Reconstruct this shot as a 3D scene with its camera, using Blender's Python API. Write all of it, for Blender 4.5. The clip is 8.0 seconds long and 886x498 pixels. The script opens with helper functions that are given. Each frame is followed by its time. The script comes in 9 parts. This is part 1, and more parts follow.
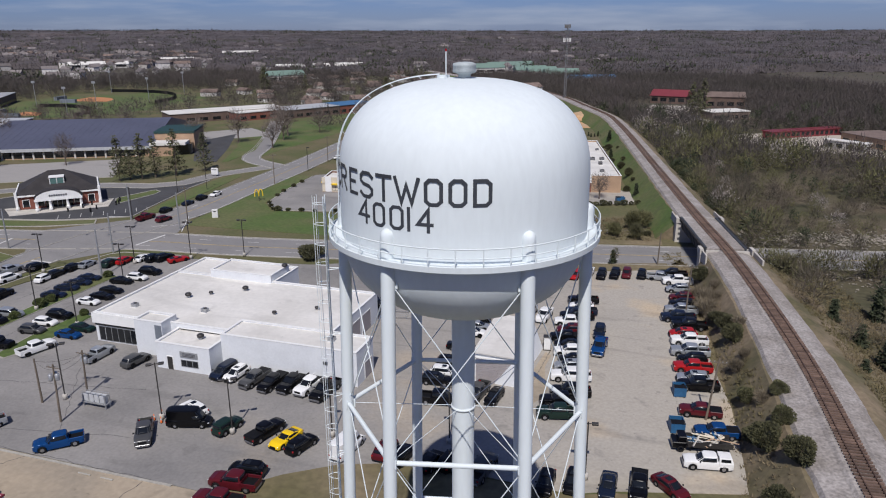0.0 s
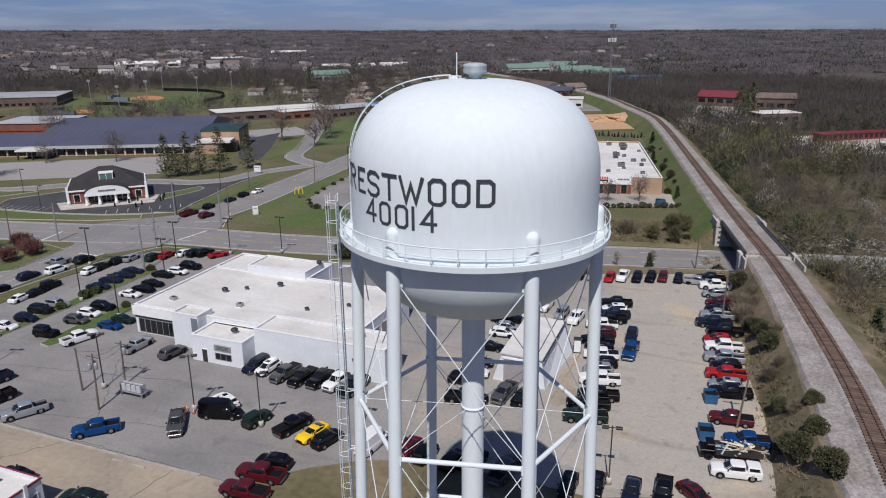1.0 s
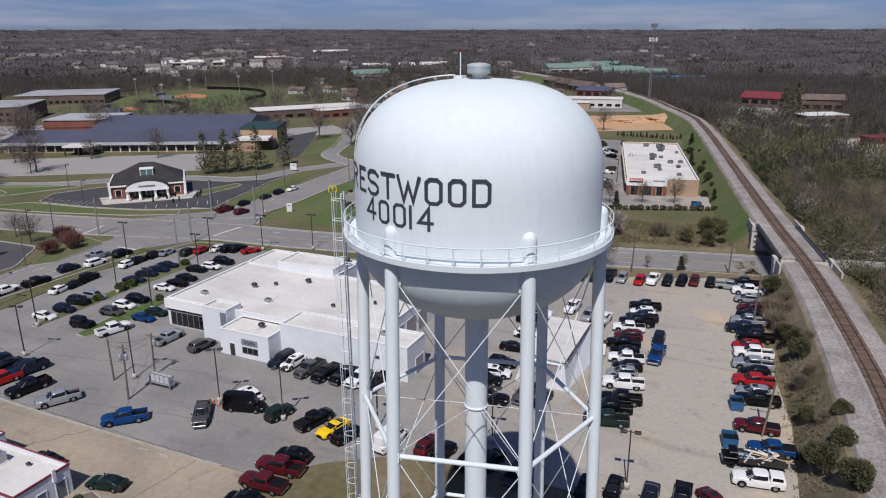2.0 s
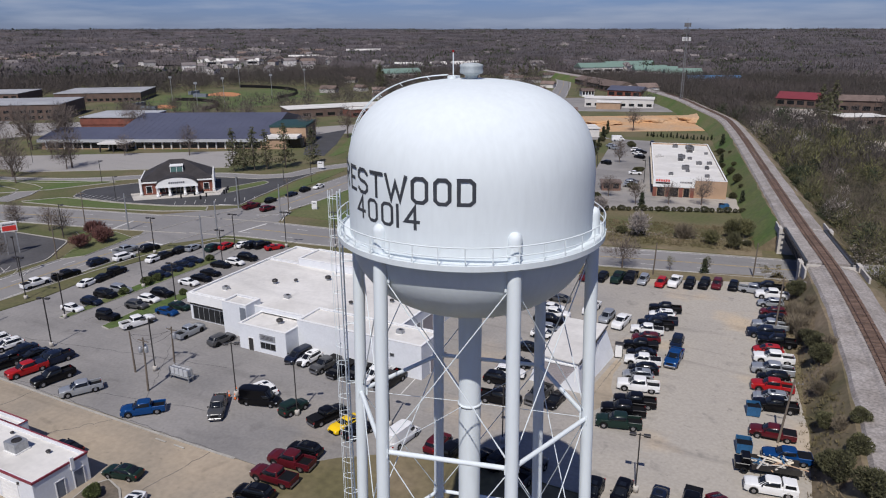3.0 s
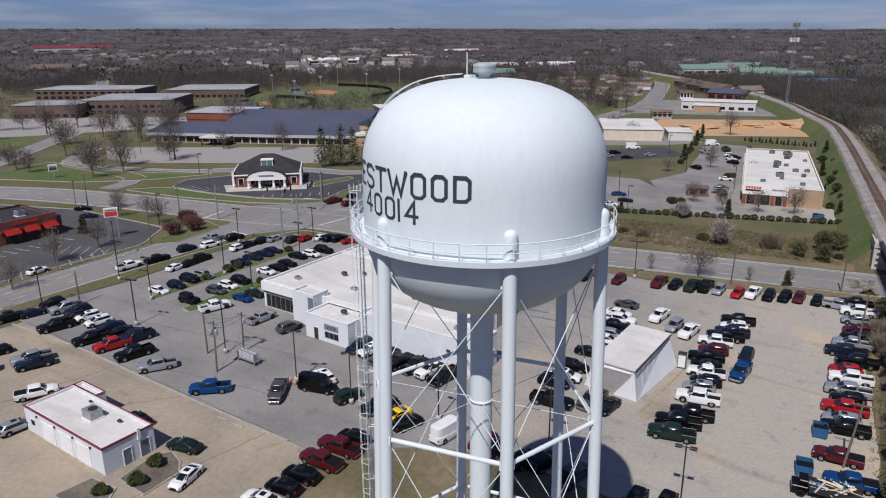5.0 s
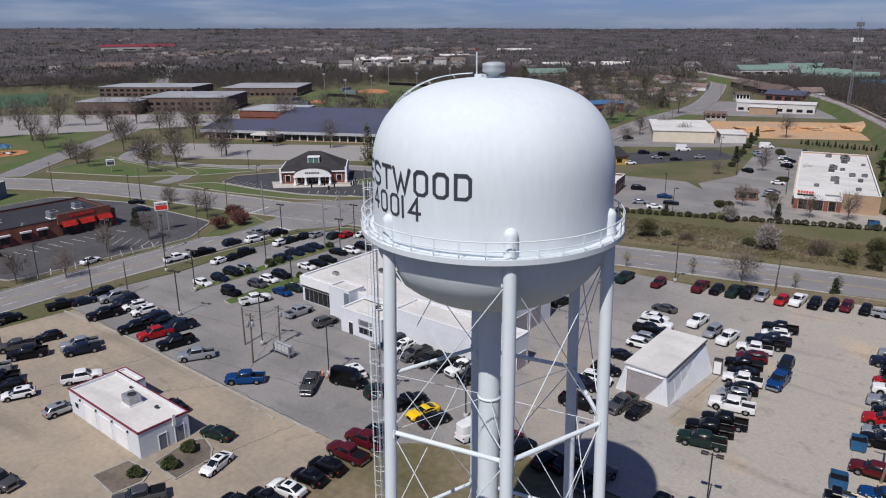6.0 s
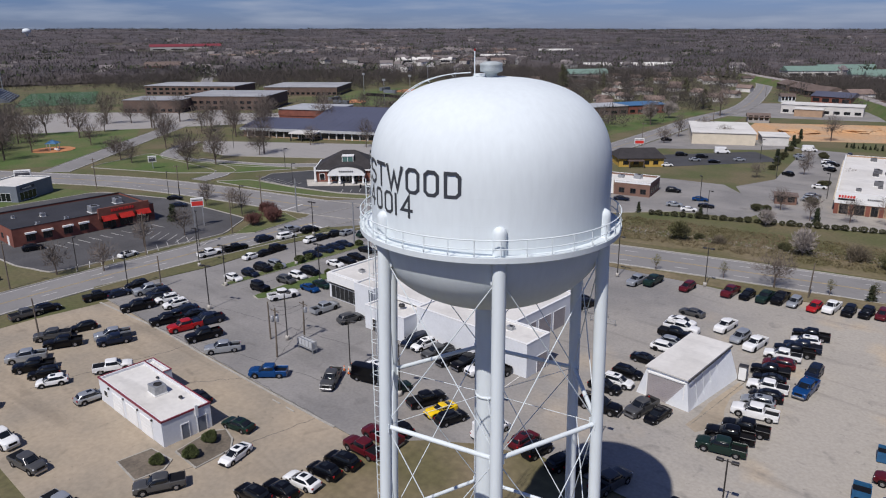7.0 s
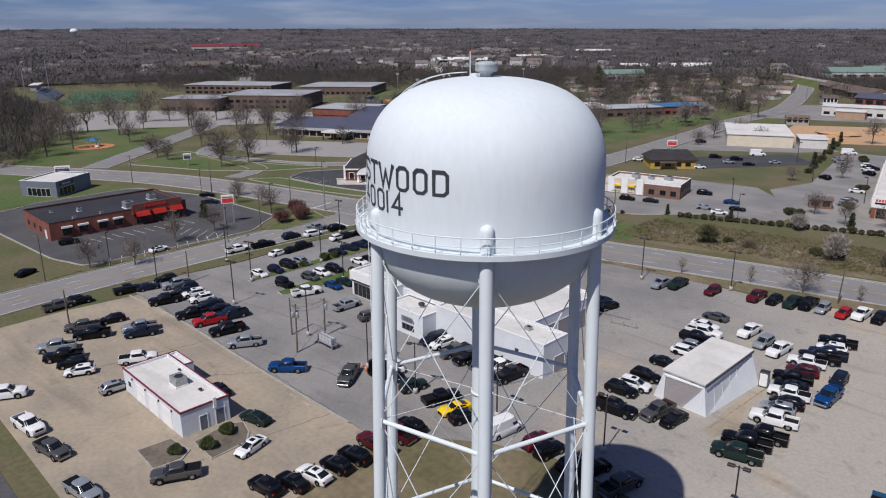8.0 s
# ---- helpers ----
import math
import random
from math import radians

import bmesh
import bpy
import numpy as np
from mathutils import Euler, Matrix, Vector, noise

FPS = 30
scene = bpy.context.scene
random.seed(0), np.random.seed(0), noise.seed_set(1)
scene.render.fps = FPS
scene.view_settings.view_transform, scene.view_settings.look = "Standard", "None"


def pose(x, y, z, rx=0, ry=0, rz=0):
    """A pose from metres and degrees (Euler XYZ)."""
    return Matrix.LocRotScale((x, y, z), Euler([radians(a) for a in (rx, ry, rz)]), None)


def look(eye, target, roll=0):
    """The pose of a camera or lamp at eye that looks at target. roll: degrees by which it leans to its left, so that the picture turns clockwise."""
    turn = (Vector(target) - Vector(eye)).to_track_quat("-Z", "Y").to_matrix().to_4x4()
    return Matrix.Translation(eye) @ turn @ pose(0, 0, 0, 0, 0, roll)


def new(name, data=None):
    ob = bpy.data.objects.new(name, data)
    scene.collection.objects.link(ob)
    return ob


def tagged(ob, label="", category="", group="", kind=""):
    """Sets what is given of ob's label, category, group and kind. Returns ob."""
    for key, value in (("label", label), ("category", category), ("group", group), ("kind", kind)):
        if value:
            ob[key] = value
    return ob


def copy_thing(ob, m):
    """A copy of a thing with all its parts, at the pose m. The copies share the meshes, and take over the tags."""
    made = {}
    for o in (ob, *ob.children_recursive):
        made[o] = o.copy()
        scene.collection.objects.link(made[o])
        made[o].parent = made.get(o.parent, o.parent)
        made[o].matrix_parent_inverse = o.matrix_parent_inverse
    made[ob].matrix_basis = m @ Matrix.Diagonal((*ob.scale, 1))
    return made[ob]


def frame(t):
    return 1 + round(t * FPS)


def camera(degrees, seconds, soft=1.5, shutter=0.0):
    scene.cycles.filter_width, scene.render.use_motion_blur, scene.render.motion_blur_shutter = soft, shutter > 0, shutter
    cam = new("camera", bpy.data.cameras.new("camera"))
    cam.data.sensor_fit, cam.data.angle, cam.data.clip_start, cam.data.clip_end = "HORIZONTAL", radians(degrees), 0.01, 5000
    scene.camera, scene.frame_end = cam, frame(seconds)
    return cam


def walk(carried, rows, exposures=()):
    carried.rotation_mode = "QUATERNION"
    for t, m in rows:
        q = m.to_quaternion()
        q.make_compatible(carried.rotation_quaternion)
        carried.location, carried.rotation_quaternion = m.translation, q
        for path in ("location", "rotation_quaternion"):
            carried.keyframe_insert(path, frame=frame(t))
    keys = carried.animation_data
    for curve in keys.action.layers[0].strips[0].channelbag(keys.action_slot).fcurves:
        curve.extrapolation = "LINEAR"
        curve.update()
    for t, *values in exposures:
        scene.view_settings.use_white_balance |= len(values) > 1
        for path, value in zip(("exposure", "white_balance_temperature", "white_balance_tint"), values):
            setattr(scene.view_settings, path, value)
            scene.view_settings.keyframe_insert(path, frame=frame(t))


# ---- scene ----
cam = camera(63.8, 8.0, soft=1.1)
METRES, EYE, TILT, LEAN, TURN = 18.0, 31.0, -5.4, 0.0, 12.9
PATH = [
    (0, (11.476, -40.108, 51.618), (10.895, -38.29, 51.022), -0.3),
    (0.5, (12.471, -39.885, 51.653), (11.832, -38.086, 51.057), -0.4),
    (1, (13.469, -39.702, 51.678), (12.774, -37.924, 51.082), -0.4),
    (1.5, (14.462, -39.377, 51.678), (13.713, -37.621, 51.082), -0.4),
    (3, (17.763, -38.331, 51.746), (16.891, -36.633, 51.148), -0.4),
    (3.5, (18.885, -37.894, 51.745), (17.97, -36.219, 51.147), -0.4),
    (4, (20.103, -37.528, 51.736), (19.138, -35.881, 51.139), -0.4),
    (4.5, (21.334, -37.022, 51.732), (20.304, -35.415, 51.135), -0.4),
    (5, (22.475, -36.511, 51.709), (21.381, -34.946, 51.113), -0.4),
    (6.5, (26.013, -34.732, 51.687), (24.763, -33.289, 51.091), -0.4),
    (7, (27.128, -34.048, 51.659), (25.84, -32.638, 51.064), -0.4),
    (7.5, (28.159, -33.415, 51.654), (26.837, -32.036, 51.059), -0.4),
    (8, (29.262, -32.673, 51.639), (27.904, -31.33, 51.045), -0.4),
]
walk(cam, [(t, look(eye, target, roll)) for t, eye, target, roll in PATH], exposures=[(0.0, -0.22, 6300, 12), (8.0, -0.22, 6300, 12)])

# ---- world and sun ----
SUN_ELEV, SUN_TOWARD = radians(52.5), Vector((0.225, -0.974, 0)).normalized()
world = bpy.data.worlds.new("sky")
scene.world = world
world.use_nodes = True
wn = world.node_tree
wn.nodes.clear()
sky = wn.nodes.new("ShaderNodeTexSky")
sky.sky_type, sky.sun_disc = "NISHITA", False
sky.sun_elevation, sky.sun_rotation = SUN_ELEV, math.atan2(SUN_TOWARD.x, SUN_TOWARD.y)
sky.air_density, sky.dust_density, sky.ozone_density, sky.altitude = 1.0, 0.15, 4.0, 300
geo_n = wn.nodes.new("ShaderNodeTexCoord")
# thin high cloud streaks low over the horizon
cmap = wn.nodes.new("ShaderNodeMapping")
cmap.inputs["Scale"].default_value = (3.0, 3.0, 26.0)
cnoise = wn.nodes.new("ShaderNodeTexNoise")
cnoise.inputs["Scale"].default_value, cnoise.inputs["Detail"].default_value = 2.2, 6.0
cramp = wn.nodes.new("ShaderNodeMapRange")
cramp.inputs[1].default_value, cramp.inputs[2].default_value, cramp.inputs[4].default_value = 0.46, 0.74, 0.72
cmix = wn.nodes.new("ShaderNodeMix")
cmix.data_type = "RGBA"
cmix.inputs["B"].default_value = (7.6, 8.6, 10.6, 1)
bg = wn.nodes.new("ShaderNodeBackground")
bg.inputs["Strength"].default_value = 0.054
wout = wn.nodes.new("ShaderNodeOutputWorld")
wn.links.new(geo_n.outputs["Generated"], cmap.inputs["Vector"])
wn.links.new(cmap.outputs[0], cnoise.inputs["Vector"])
wn.links.new(cnoise.outputs[0], cramp.inputs[0])
wn.links.new(cramp.outputs[0], cmix.inputs["Factor"])
tone = wn.nodes.new("ShaderNodeMix")
tone.data_type, tone.blend_type = "RGBA", "MULTIPLY"
tone.inputs["Factor"].default_value = 1.0
tone.inputs["B"].default_value = (0.54, 0.69, 1.27, 1)
wn.links.new(sky.outputs[0], tone.inputs["A"])
wn.links.new(tone.outputs["Result"], cmix.inputs["A"])
wn.links.new(cmix.outputs["Result"], bg.inputs["Color"])
wn.links.new(bg.outputs[0], wout.inputs["Surface"])

sun_data = bpy.data.lights.new("sun", "SUN")
sun_data.energy, sun_data.angle, sun_data.color = 4.85, radians(0.53), (1.0, 0.95, 0.88)
sun = new("sun", sun_data)
sun.matrix_world = look((SUN_TOWARD * math.cos(SUN_ELEV) + Vector((0, 0, math.sin(SUN_ELEV)))) * 300, (0, 0, 0))


# ---- materials ----
def mat(name, color, rough=0.8, var=0.25, scale=1.0, fine=12.0, bump=0.0, metal=0.0, color2=None, per_object=0.0, per_island=0.0, spec=0.5, coat=0.0, stretch=(1, 1, 1), wear=0.0, dusty=None):
    """A surface with stains at one scale and grain at another, in world metres."""
    m = bpy.data.materials.new(name)
    m.use_nodes = True
    n, l = m.node_tree.nodes, m.node_tree.links
    b = n["Principled BSDF"]
    b.inputs["Roughness"].default_value, b.inputs["Metallic"].default_value = rough, metal
    b.inputs["Specular IOR Level"].default_value = spec
    b.inputs["Coat Weight"].default_value = coat
    b.inputs["Coat Roughness"].default_value = 0.06
    geo = n.new("ShaderNodeNewGeometry")
    mp = n.new("ShaderNodeMapping")
    mp.inputs["Scale"].default_value = stretch
    l.new(geo.outputs["Position"], mp.inputs["Vector"])
    big = n.new("ShaderNodeTexNoise")
    big.inputs["Scale"].default_value, big.inputs["Detail"].default_value = scale, 5.0
    small = n.new("ShaderNodeTexNoise")
    small.inputs["Scale"].default_value, small.inputs["Detail"].default_value = fine, 3.0
    l.new(mp.outputs[0], big.inputs["Vector"])
    l.new(mp.outputs[0], small.inputs["Vector"])
    c2 = color2 or tuple(c * (1 - var) for c in color)
    r = n.new("ShaderNodeMapRange")
    r.inputs[1].default_value, r.inputs[2].default_value = 0.38, 0.64
    l.new(big.outputs[0], r.inputs[0])
    mix = n.new("ShaderNodeMix")
    mix.data_type = "RGBA"
    mix.inputs["A"].default_value, mix.inputs["B"].default_value = (*color, 1), (*c2, 1)
    l.new(r.outputs[0], mix.inputs["Factor"])
    tint = mix.outputs["Result"]
    if dusty:
        # pale dust lying thicker towards the east, with a ragged edge
        sep = n.new("ShaderNodeSeparateXYZ")
        l.new(geo.outputs["Position"], sep.inputs[0])
        rag = n.new("ShaderNodeTexNoise")
        rag.inputs["Scale"].default_value, rag.inputs["Detail"].default_value = 0.05, 6.0
        l.new(geo.outputs["Position"], rag.inputs["Vector"])
        shift = n.new("ShaderNodeMath")
        shift.operation, shift.inputs[1].default_value = "MULTIPLY_ADD", 70.0
        l.new(rag.outputs[0], shift.inputs[0])
        l.new(sep.outputs[0], shift.inputs[2])
        dr = n.new("ShaderNodeMapRange")
        dr.inputs[1].default_value, dr.inputs[2].default_value = -4.0, 40.0
        l.new(shift.outputs[0], dr.inputs[0])
        dm = n.new("ShaderNodeMix")
        dm.data_type = "RGBA"
        dm.inputs["B"].default_value = (*dusty, 1)
        l.new(dr.outputs[0], dm.inputs["Factor"])
        l.new(tint, dm.inputs["A"])
        tint = dm.outputs["Result"]
        # washed-out sandy patches within the dust
        sn = n.new("ShaderNodeTexNoise")
        sn.inputs["Scale"].default_value, sn.inputs["Detail"].default_value = 0.062, 5.0
        l.new(geo.outputs["Position"], sn.inputs["Vector"])
        sr = n.new("ShaderNodeMapRange")
        sr.inputs[1].default_value, sr.inputs[2].default_value, sr.inputs[4].default_value = 0.54, 0.68, 0.75
        l.new(sn.outputs[0], sr.inputs[0])
        sf = n.new("ShaderNodeMath")
        sf.operation = "MULTIPLY"
        l.new(sr.outputs[0], sf.inputs[0])
        l.new(dr.outputs[0], sf.inputs[1])
        sm = n.new("ShaderNodeMix")
        sm.data_type = "RGBA"
        sm.inputs["B"].default_value = (0.50, 0.385, 0.25, 1)
        l.new(sf.outputs[0], sm.inputs["Factor"])
        l.new(tint, sm.inputs["A"])
        tint = sm.outputs["Result"]
    if wear:
        # scattered oil blots and scuffed streaks
        for sc, lo, hi, st in ((0.33, 0.60, 0.72, (1, 1, 1)), (0.16, 0.56, 0.70, (0.25, 1.6, 1)), (1.3, 0.66, 0.72, (1, 1, 1))):
            wm = n.new("ShaderNodeMapping")
            wm.inputs["Scale"].default_value, wm.inputs["Rotation"].default_value = st, (0, 0, 0.25)
            wt = n.new("ShaderNodeTexNoise")
            wt.inputs["Scale"].default_value, wt.inputs["Detail"].default_value, wt.inputs["Distortion"].default_value = sc, 7.0, 0.6
            wr = n.new("ShaderNodeMapRange")
            wr.inputs[1].default_value, wr.inputs[2].default_value, wr.inputs[4].default_value = lo, hi, wear
            l.new(geo.outputs["Position"], wm.inputs["Vector"])
            l.new(wm.outputs[0], wt.inputs["Vector"])
            l.new(wt.outputs[0], wr.inputs[0])
            wx = n.new("ShaderNodeMix")
            wx.data_type = "RGBA"
            wx.inputs["B"].default_value = (*[c * 0.45 for c in color], 1)
            l.new(wr.outputs[0], wx.inputs["Factor"])
            l.new(tint, wx.inputs["A"])
            tint = wx.outputs["Result"]
    hsv = n.new("ShaderNodeHueSaturation")
    vr = n.new("ShaderNodeMapRange")
    vr.inputs[1].default_value, vr.inputs[2].default_value = 0.3, 0.7
    vr.inputs[3].default_value, vr.inputs[4].default_value = 1 - var * 0.6, 1 + var * 0.6
    l.new(small.outputs[0], vr.inputs[0])
    value = vr.outputs[0]
    for amount, source in ((per_object, "object"), (per_island, "island")):
        if amount:
            rnd = n.new("ShaderNodeObjectInfo").outputs["Random"] if source == "object" else geo.outputs["Random Per Island"]
            rr = n.new("ShaderNodeMapRange")
            rr.inputs[3].default_value, rr.inputs[4].default_value = 1 - amount, 1 + amount
            l.new(rnd, rr.inputs[0])
            mul = n.new("ShaderNodeMath")
            mul.operation = "MULTIPLY"
            l.new(value, mul.inputs[0])
            l.new(rr.outputs[0], mul.inputs[1])
            value = mul.outputs[0]
    l.new(value, hsv.inputs["Value"])
    l.new(tint, hsv.inputs["Color"])
    l.new(hsv.outputs[0], b.inputs["Base Color"])
    if bump:
        bp = n.new("ShaderNodeBump")
        bp.inputs["Strength"].default_value, bp.inputs["Distance"].default_value = bump, 0.05
        l.new(small.outputs[0], bp.inputs["Height"])
        l.new(bp.outputs[0], b.inputs["Normal"])
    return m


def paint(name, color, rough=0.28, metal=0.0):
    """Car paint under a clear coat, a little dusty."""
    return mat(name, color, rough, 0.08, 0.8, 9.0, metal=metal, coat=0.18, spec=0.2)


M_TANK = mat("white_tank_paint", (0.665, 0.718, 0.735), 0.72, 0.04, 0.35, 3.0, spec=0.22, stretch=(1, 1, 0.25))
M_LETTER = mat("charcoal_letter_paint", (0.045, 0.05, 0.06), 0.5, 0.15, 1.0, 6.0)
M_VENT = mat("pale_galvanised_vent", (0.40, 0.44, 0.45), 0.7, 0.2, 1.5, 12.0)
M_STEEL = mat("galvanised_steel", (0.42, 0.43, 0.44), 0.5, 0.2, 2.0, 20.0, metal=0.6)
M_POLE = mat("dark_bronze_pole", (0.035, 0.032, 0.03), 0.5, 0.2, 2.0, 15.0)
M_WOODPOLE = mat("weathered_wood_pole", (0.16, 0.13, 0.10), 0.9, 0.3, 1.0, 14.0, stretch=(1, 1, 0.1))
M_LOT = mat("worn_grey_asphalt", (0.252, 0.239, 0.226), 0.92, 0.15, 0.07, 2.3, 0.3, color2=(0.190, 0.182, 0.175), wear=0.36, dusty=(0.365, 0.334, 0.288))
M_SCHOOLLOT = mat("pale_worn_asphalt", (0.295, 0.28, 0.263), 0.92, 0.13, 0.05, 2.0, 0.3, color2=(0.29, 0.275, 0.26), wear=0.2)
M_LOT_EAST = mat("dusty_gravel_asphalt", (0.43, 0.385, 0.325), 0.95, 0.14, 0.07, 1.7, 0.3, color2=(0.345, 0.31, 0.265))
M_CONCRETE_LOT = mat("tan_concrete_paving", (0.355, 0.292, 0.215), 0.92, 0.15, 0.09, 1.5, 0.2, color2=(0.275, 0.235, 0.182), wear=0.38)
M_ROAD = mat("grey_road_asphalt", (0.228, 0.219, 0.212), 0.9, 0.12, 0.06, 3.0, 0.3, color2=(0.20, 0.193, 0.188), wear=0.2)
M_BLACKTOP = mat("fresh_blacktop", (0.06, 0.06, 0.063), 0.85, 0.25, 0.12, 2.0, 0.3)
M_DARKLOT = mat("dark_sealed_asphalt", (0.082, 0.08, 0.082), 0.88, 0.25, 0.1, 2.0, 0.3, wear=0.3)
M_CONCRETE = mat("pale_concrete", (0.50, 0.47, 0.42), 0.9, 0.15, 0.5, 4.0, 0.2)
M_KERB = mat("kerb_concrete", (0.38, 0.36, 0.32), 0.9, 0.18, 0.7, 5.0)
M_PAINT_W = mat("road_paint_white", (0.62, 0.61, 0.58), 0.8, 0.3, 0.9, 6.0)
M_PAINT_Y = mat("road_paint_yellow", (0.40, 0.31, 0.15), 0.85, 0.35, 0.9, 6.0)
M_GRASS = mat("spring_grass", (0.082, 0.09, 0.030), 0.95, 0.3, 0.06, 1.3, 0.5, color2=(0.13, 0.108, 0.056))
M_LAWN = mat("mown_lawn", (0.068, 0.108, 0.023), 0.95, 0.32, 0.06, 1.1, 0.5, color2=(0.112, 0.116, 0.045))
M_DRYGRASS = mat("dry_winter_grass", (0.19, 0.15, 0.09), 0.95, 0.3, 0.09, 1.0, 0.6, color2=(0.115, 0.10, 0.045))
M_SCRUB = mat("dry_scrub_floor", (0.105, 0.083, 0.053), 0.95, 0.4, 0.07, 0.9, 0.6, color2=(0.058, 0.056, 0.026))
M_RUBBLE = mat("pale_limestone_rubble", (0.25, 0.225, 0.185), 0.95, 0.3, 0.3, 2.0, 0.5, per_island=0.35)
M_BRICKDARK = mat("dark_brown_brick", (0.13, 0.088, 0.07), 0.9, 0.2, 0.3, 5.0)
M_FARSIDING = mat("dull_siding", (0.33, 0.31, 0.29), 0.85, 0.12, 0.3, 4.0, per_object=0.35)
M_EARTH = mat("brown_woodland_floor", (0.085, 0.07, 0.052), 0.95, 0.35, 0.02, 0.8, 0.6, color2=(0.06, 0.056, 0.034))
M_DIRT = mat("raw_orange_dirt", (0.50, 0.29, 0.14), 0.95, 0.25, 0.06, 0.8, 0.6, color2=(0.42, 0.30, 0.19))
M_INFIELD = mat("clay_infield", (0.46, 0.20, 0.085), 0.95, 0.15, 0.1, 1.0)
M_BALLAST = mat("pale_rail_ballast", (0.325, 0.297, 0.278), 0.95, 0.5, 0.22, 2.6, 1.0, color2=(0.235, 0.21, 0.19))
M_BANKGRASS = mat("brown_bank_grass", (0.20, 0.155, 0.10), 0.95, 0.35, 0.12, 1.3, 0.7, color2=(0.10, 0.088, 0.042))
M_GIRDER = mat("slate_girder_steel", (0.045, 0.05, 0.058), 0.6, 0.25, 0.5, 6.0)
M_RAIL = mat("rusty_rail_steel", (0.16, 0.10, 0.07), 0.5, 0.2, 1.0, 8.0, metal=0.5)
M_TIE = mat("creosoted_tie", (0.16, 0.105, 0.08), 0.9, 0.3, 1.0, 8.0, per_object=0.3)
M_WHITEWALL = mat("white_painted_block", (0.66, 0.68, 0.70), 0.7, 0.06, 0.4, 3.0)
M_ROOFWHITE = mat("white_membrane_roof", (0.67, 0.65, 0.61), 0.75, 0.08, 0.12, 1.2, color2=(0.58, 0.56, 0.52), wear=0.22)
M_ROOFDARK = mat("dark_membrane_roof", (0.032, 0.032, 0.037), 0.8, 0.25, 0.15, 2.0)
M_SHINGLE = mat("charcoal_shingle", (0.036, 0.032, 0.033), 0.9, 0.3, 0.4, 4.0, 0.4)
M_METALROOF = mat("blue_grey_metal_roof", (0.105, 0.11, 0.15), 0.45, 0.12, 0.08, 0.7, metal=0.2)
M_SILVERROOF = mat("silver_flat_roof", (0.42, 0.43, 0.44), 0.6, 0.12, 0.06, 0.6)
M_GREYROOF = mat("grey_gravel_roof", (0.27, 0.275, 0.29), 0.8, 0.18, 0.05, 0.6, color2=(0.36, 0.365, 0.37))
M_MAROON = mat("maroon_trim", (0.22, 0.035, 0.05), 0.5, 0.15, 1.0, 6.0)
M_REDTRIM = mat("bright_red_awning", (0.62, 0.035, 0.025), 0.6, 0.12, 1.0, 6.0)
M_BRICK = mat("red_brick", (0.215, 0.075, 0.052), 0.9, 0.22, 0.5, 7.0, 0.3)
M_BRICKTAN = mat("tan_brick", (0.40, 0.27, 0.175), 0.9, 0.15, 0.4, 6.0, 0.3)
M_BRICKBROWN = mat("brown_brick", (0.20, 0.115, 0.085), 0.9, 0.2, 0.4, 6.0, 0.3)
M_STUCCO = mat("cream_stucco", (0.62, 0.55, 0.43), 0.85, 0.1, 0.4, 5.0)
M_TRIMW = mat("white_trim", (0.76, 0.76, 0.74), 0.6, 0.06, 0.8, 5.0)
M_GREYPANEL = mat("blue_grey_panel", (0.16, 0.18, 0.21), 0.6, 0.12, 0.6, 5.0)
M_YELLOW = mat("yellow_panel", (0.80, 0.55, 0.03), 0.5, 0.08, 0.8, 5.0)
M_DARKUNIT = mat("dark_grey_enamel", (0.13, 0.13, 0.135), 0.55, 0.15, 1.0, 8.0)
M_DOORGREY = mat("grey_roller_door", (0.33, 0.30, 0.30), 0.6, 0.1, 0.6, 8.0)
M_BLUE = mat("blue_painted_steel", (0.02, 0.10, 0.22), 0.6, 0.2, 1.0, 5.0)
M_REDROOF = mat("red_metal_roof", (0.19, 0.035, 0.042), 0.5, 0.1, 0.2, 2.0)
M_GREENROOF = mat("green_metal_roof", (0.17, 0.25, 0.205), 0.5, 0.1, 0.2, 2.0)
M_TEALGLASS = mat("greenish_glazing", (0.10, 0.19, 0.175), 0.15, 0.15, 0.5, 3.0)
M_TEAL = mat("dark_teal_fascia", (0.02, 0.055, 0.05), 0.6, 0.1, 0.5, 4.0)
M_BLUEROOF = mat("blue_metal_roof", (0.06, 0.16, 0.30), 0.5, 0.1, 0.2, 2.0)
M_BROWNROOF = mat("brown_shingle_roof", (0.17, 0.125, 0.105), 0.9, 0.25, 0.3, 3.0, per_object=0.35)
M_SIDING = mat("pale_siding", (0.52, 0.50, 0.47), 0.8, 0.1, 0.4, 4.0, per_object=0.3)
M_CANOPY = mat("woodland_canopy", (0.094, 0.079, 0.080), 0.95, 0.22, 0.006, 0.20, 0.6, color2=(0.046, 0.040, 0.040))
M_BRUSH = mat("dry_brush_twigs", (0.185, 0.152, 0.105), 0.95, 0.25, 0.3, 2.0, per_object=0.25, per_island=0.35)
M_PINE = mat("olive_pine_needles", (0.105, 0.108, 0.050), 0.9, 0.3, 0.4, 3.0, per_island=0.4)
M_BARK = mat("grey_brown_bark", (0.135, 0.105, 0.085), 0.95, 0.3, 1.0, 9.0)
M_TWIG = mat("bare_twigs", (0.145, 0.118, 0.10), 0.95, 0.25, 0.3, 2.0, per_object=0.25, per_island=0.3)
M_WOODS = mat("bare_woodland", (0.094, 0.079, 0.080), 0.95, 0.22, 0.006, 0.10, per_island=0.13, color2=(0.050, 0.044, 0.043))
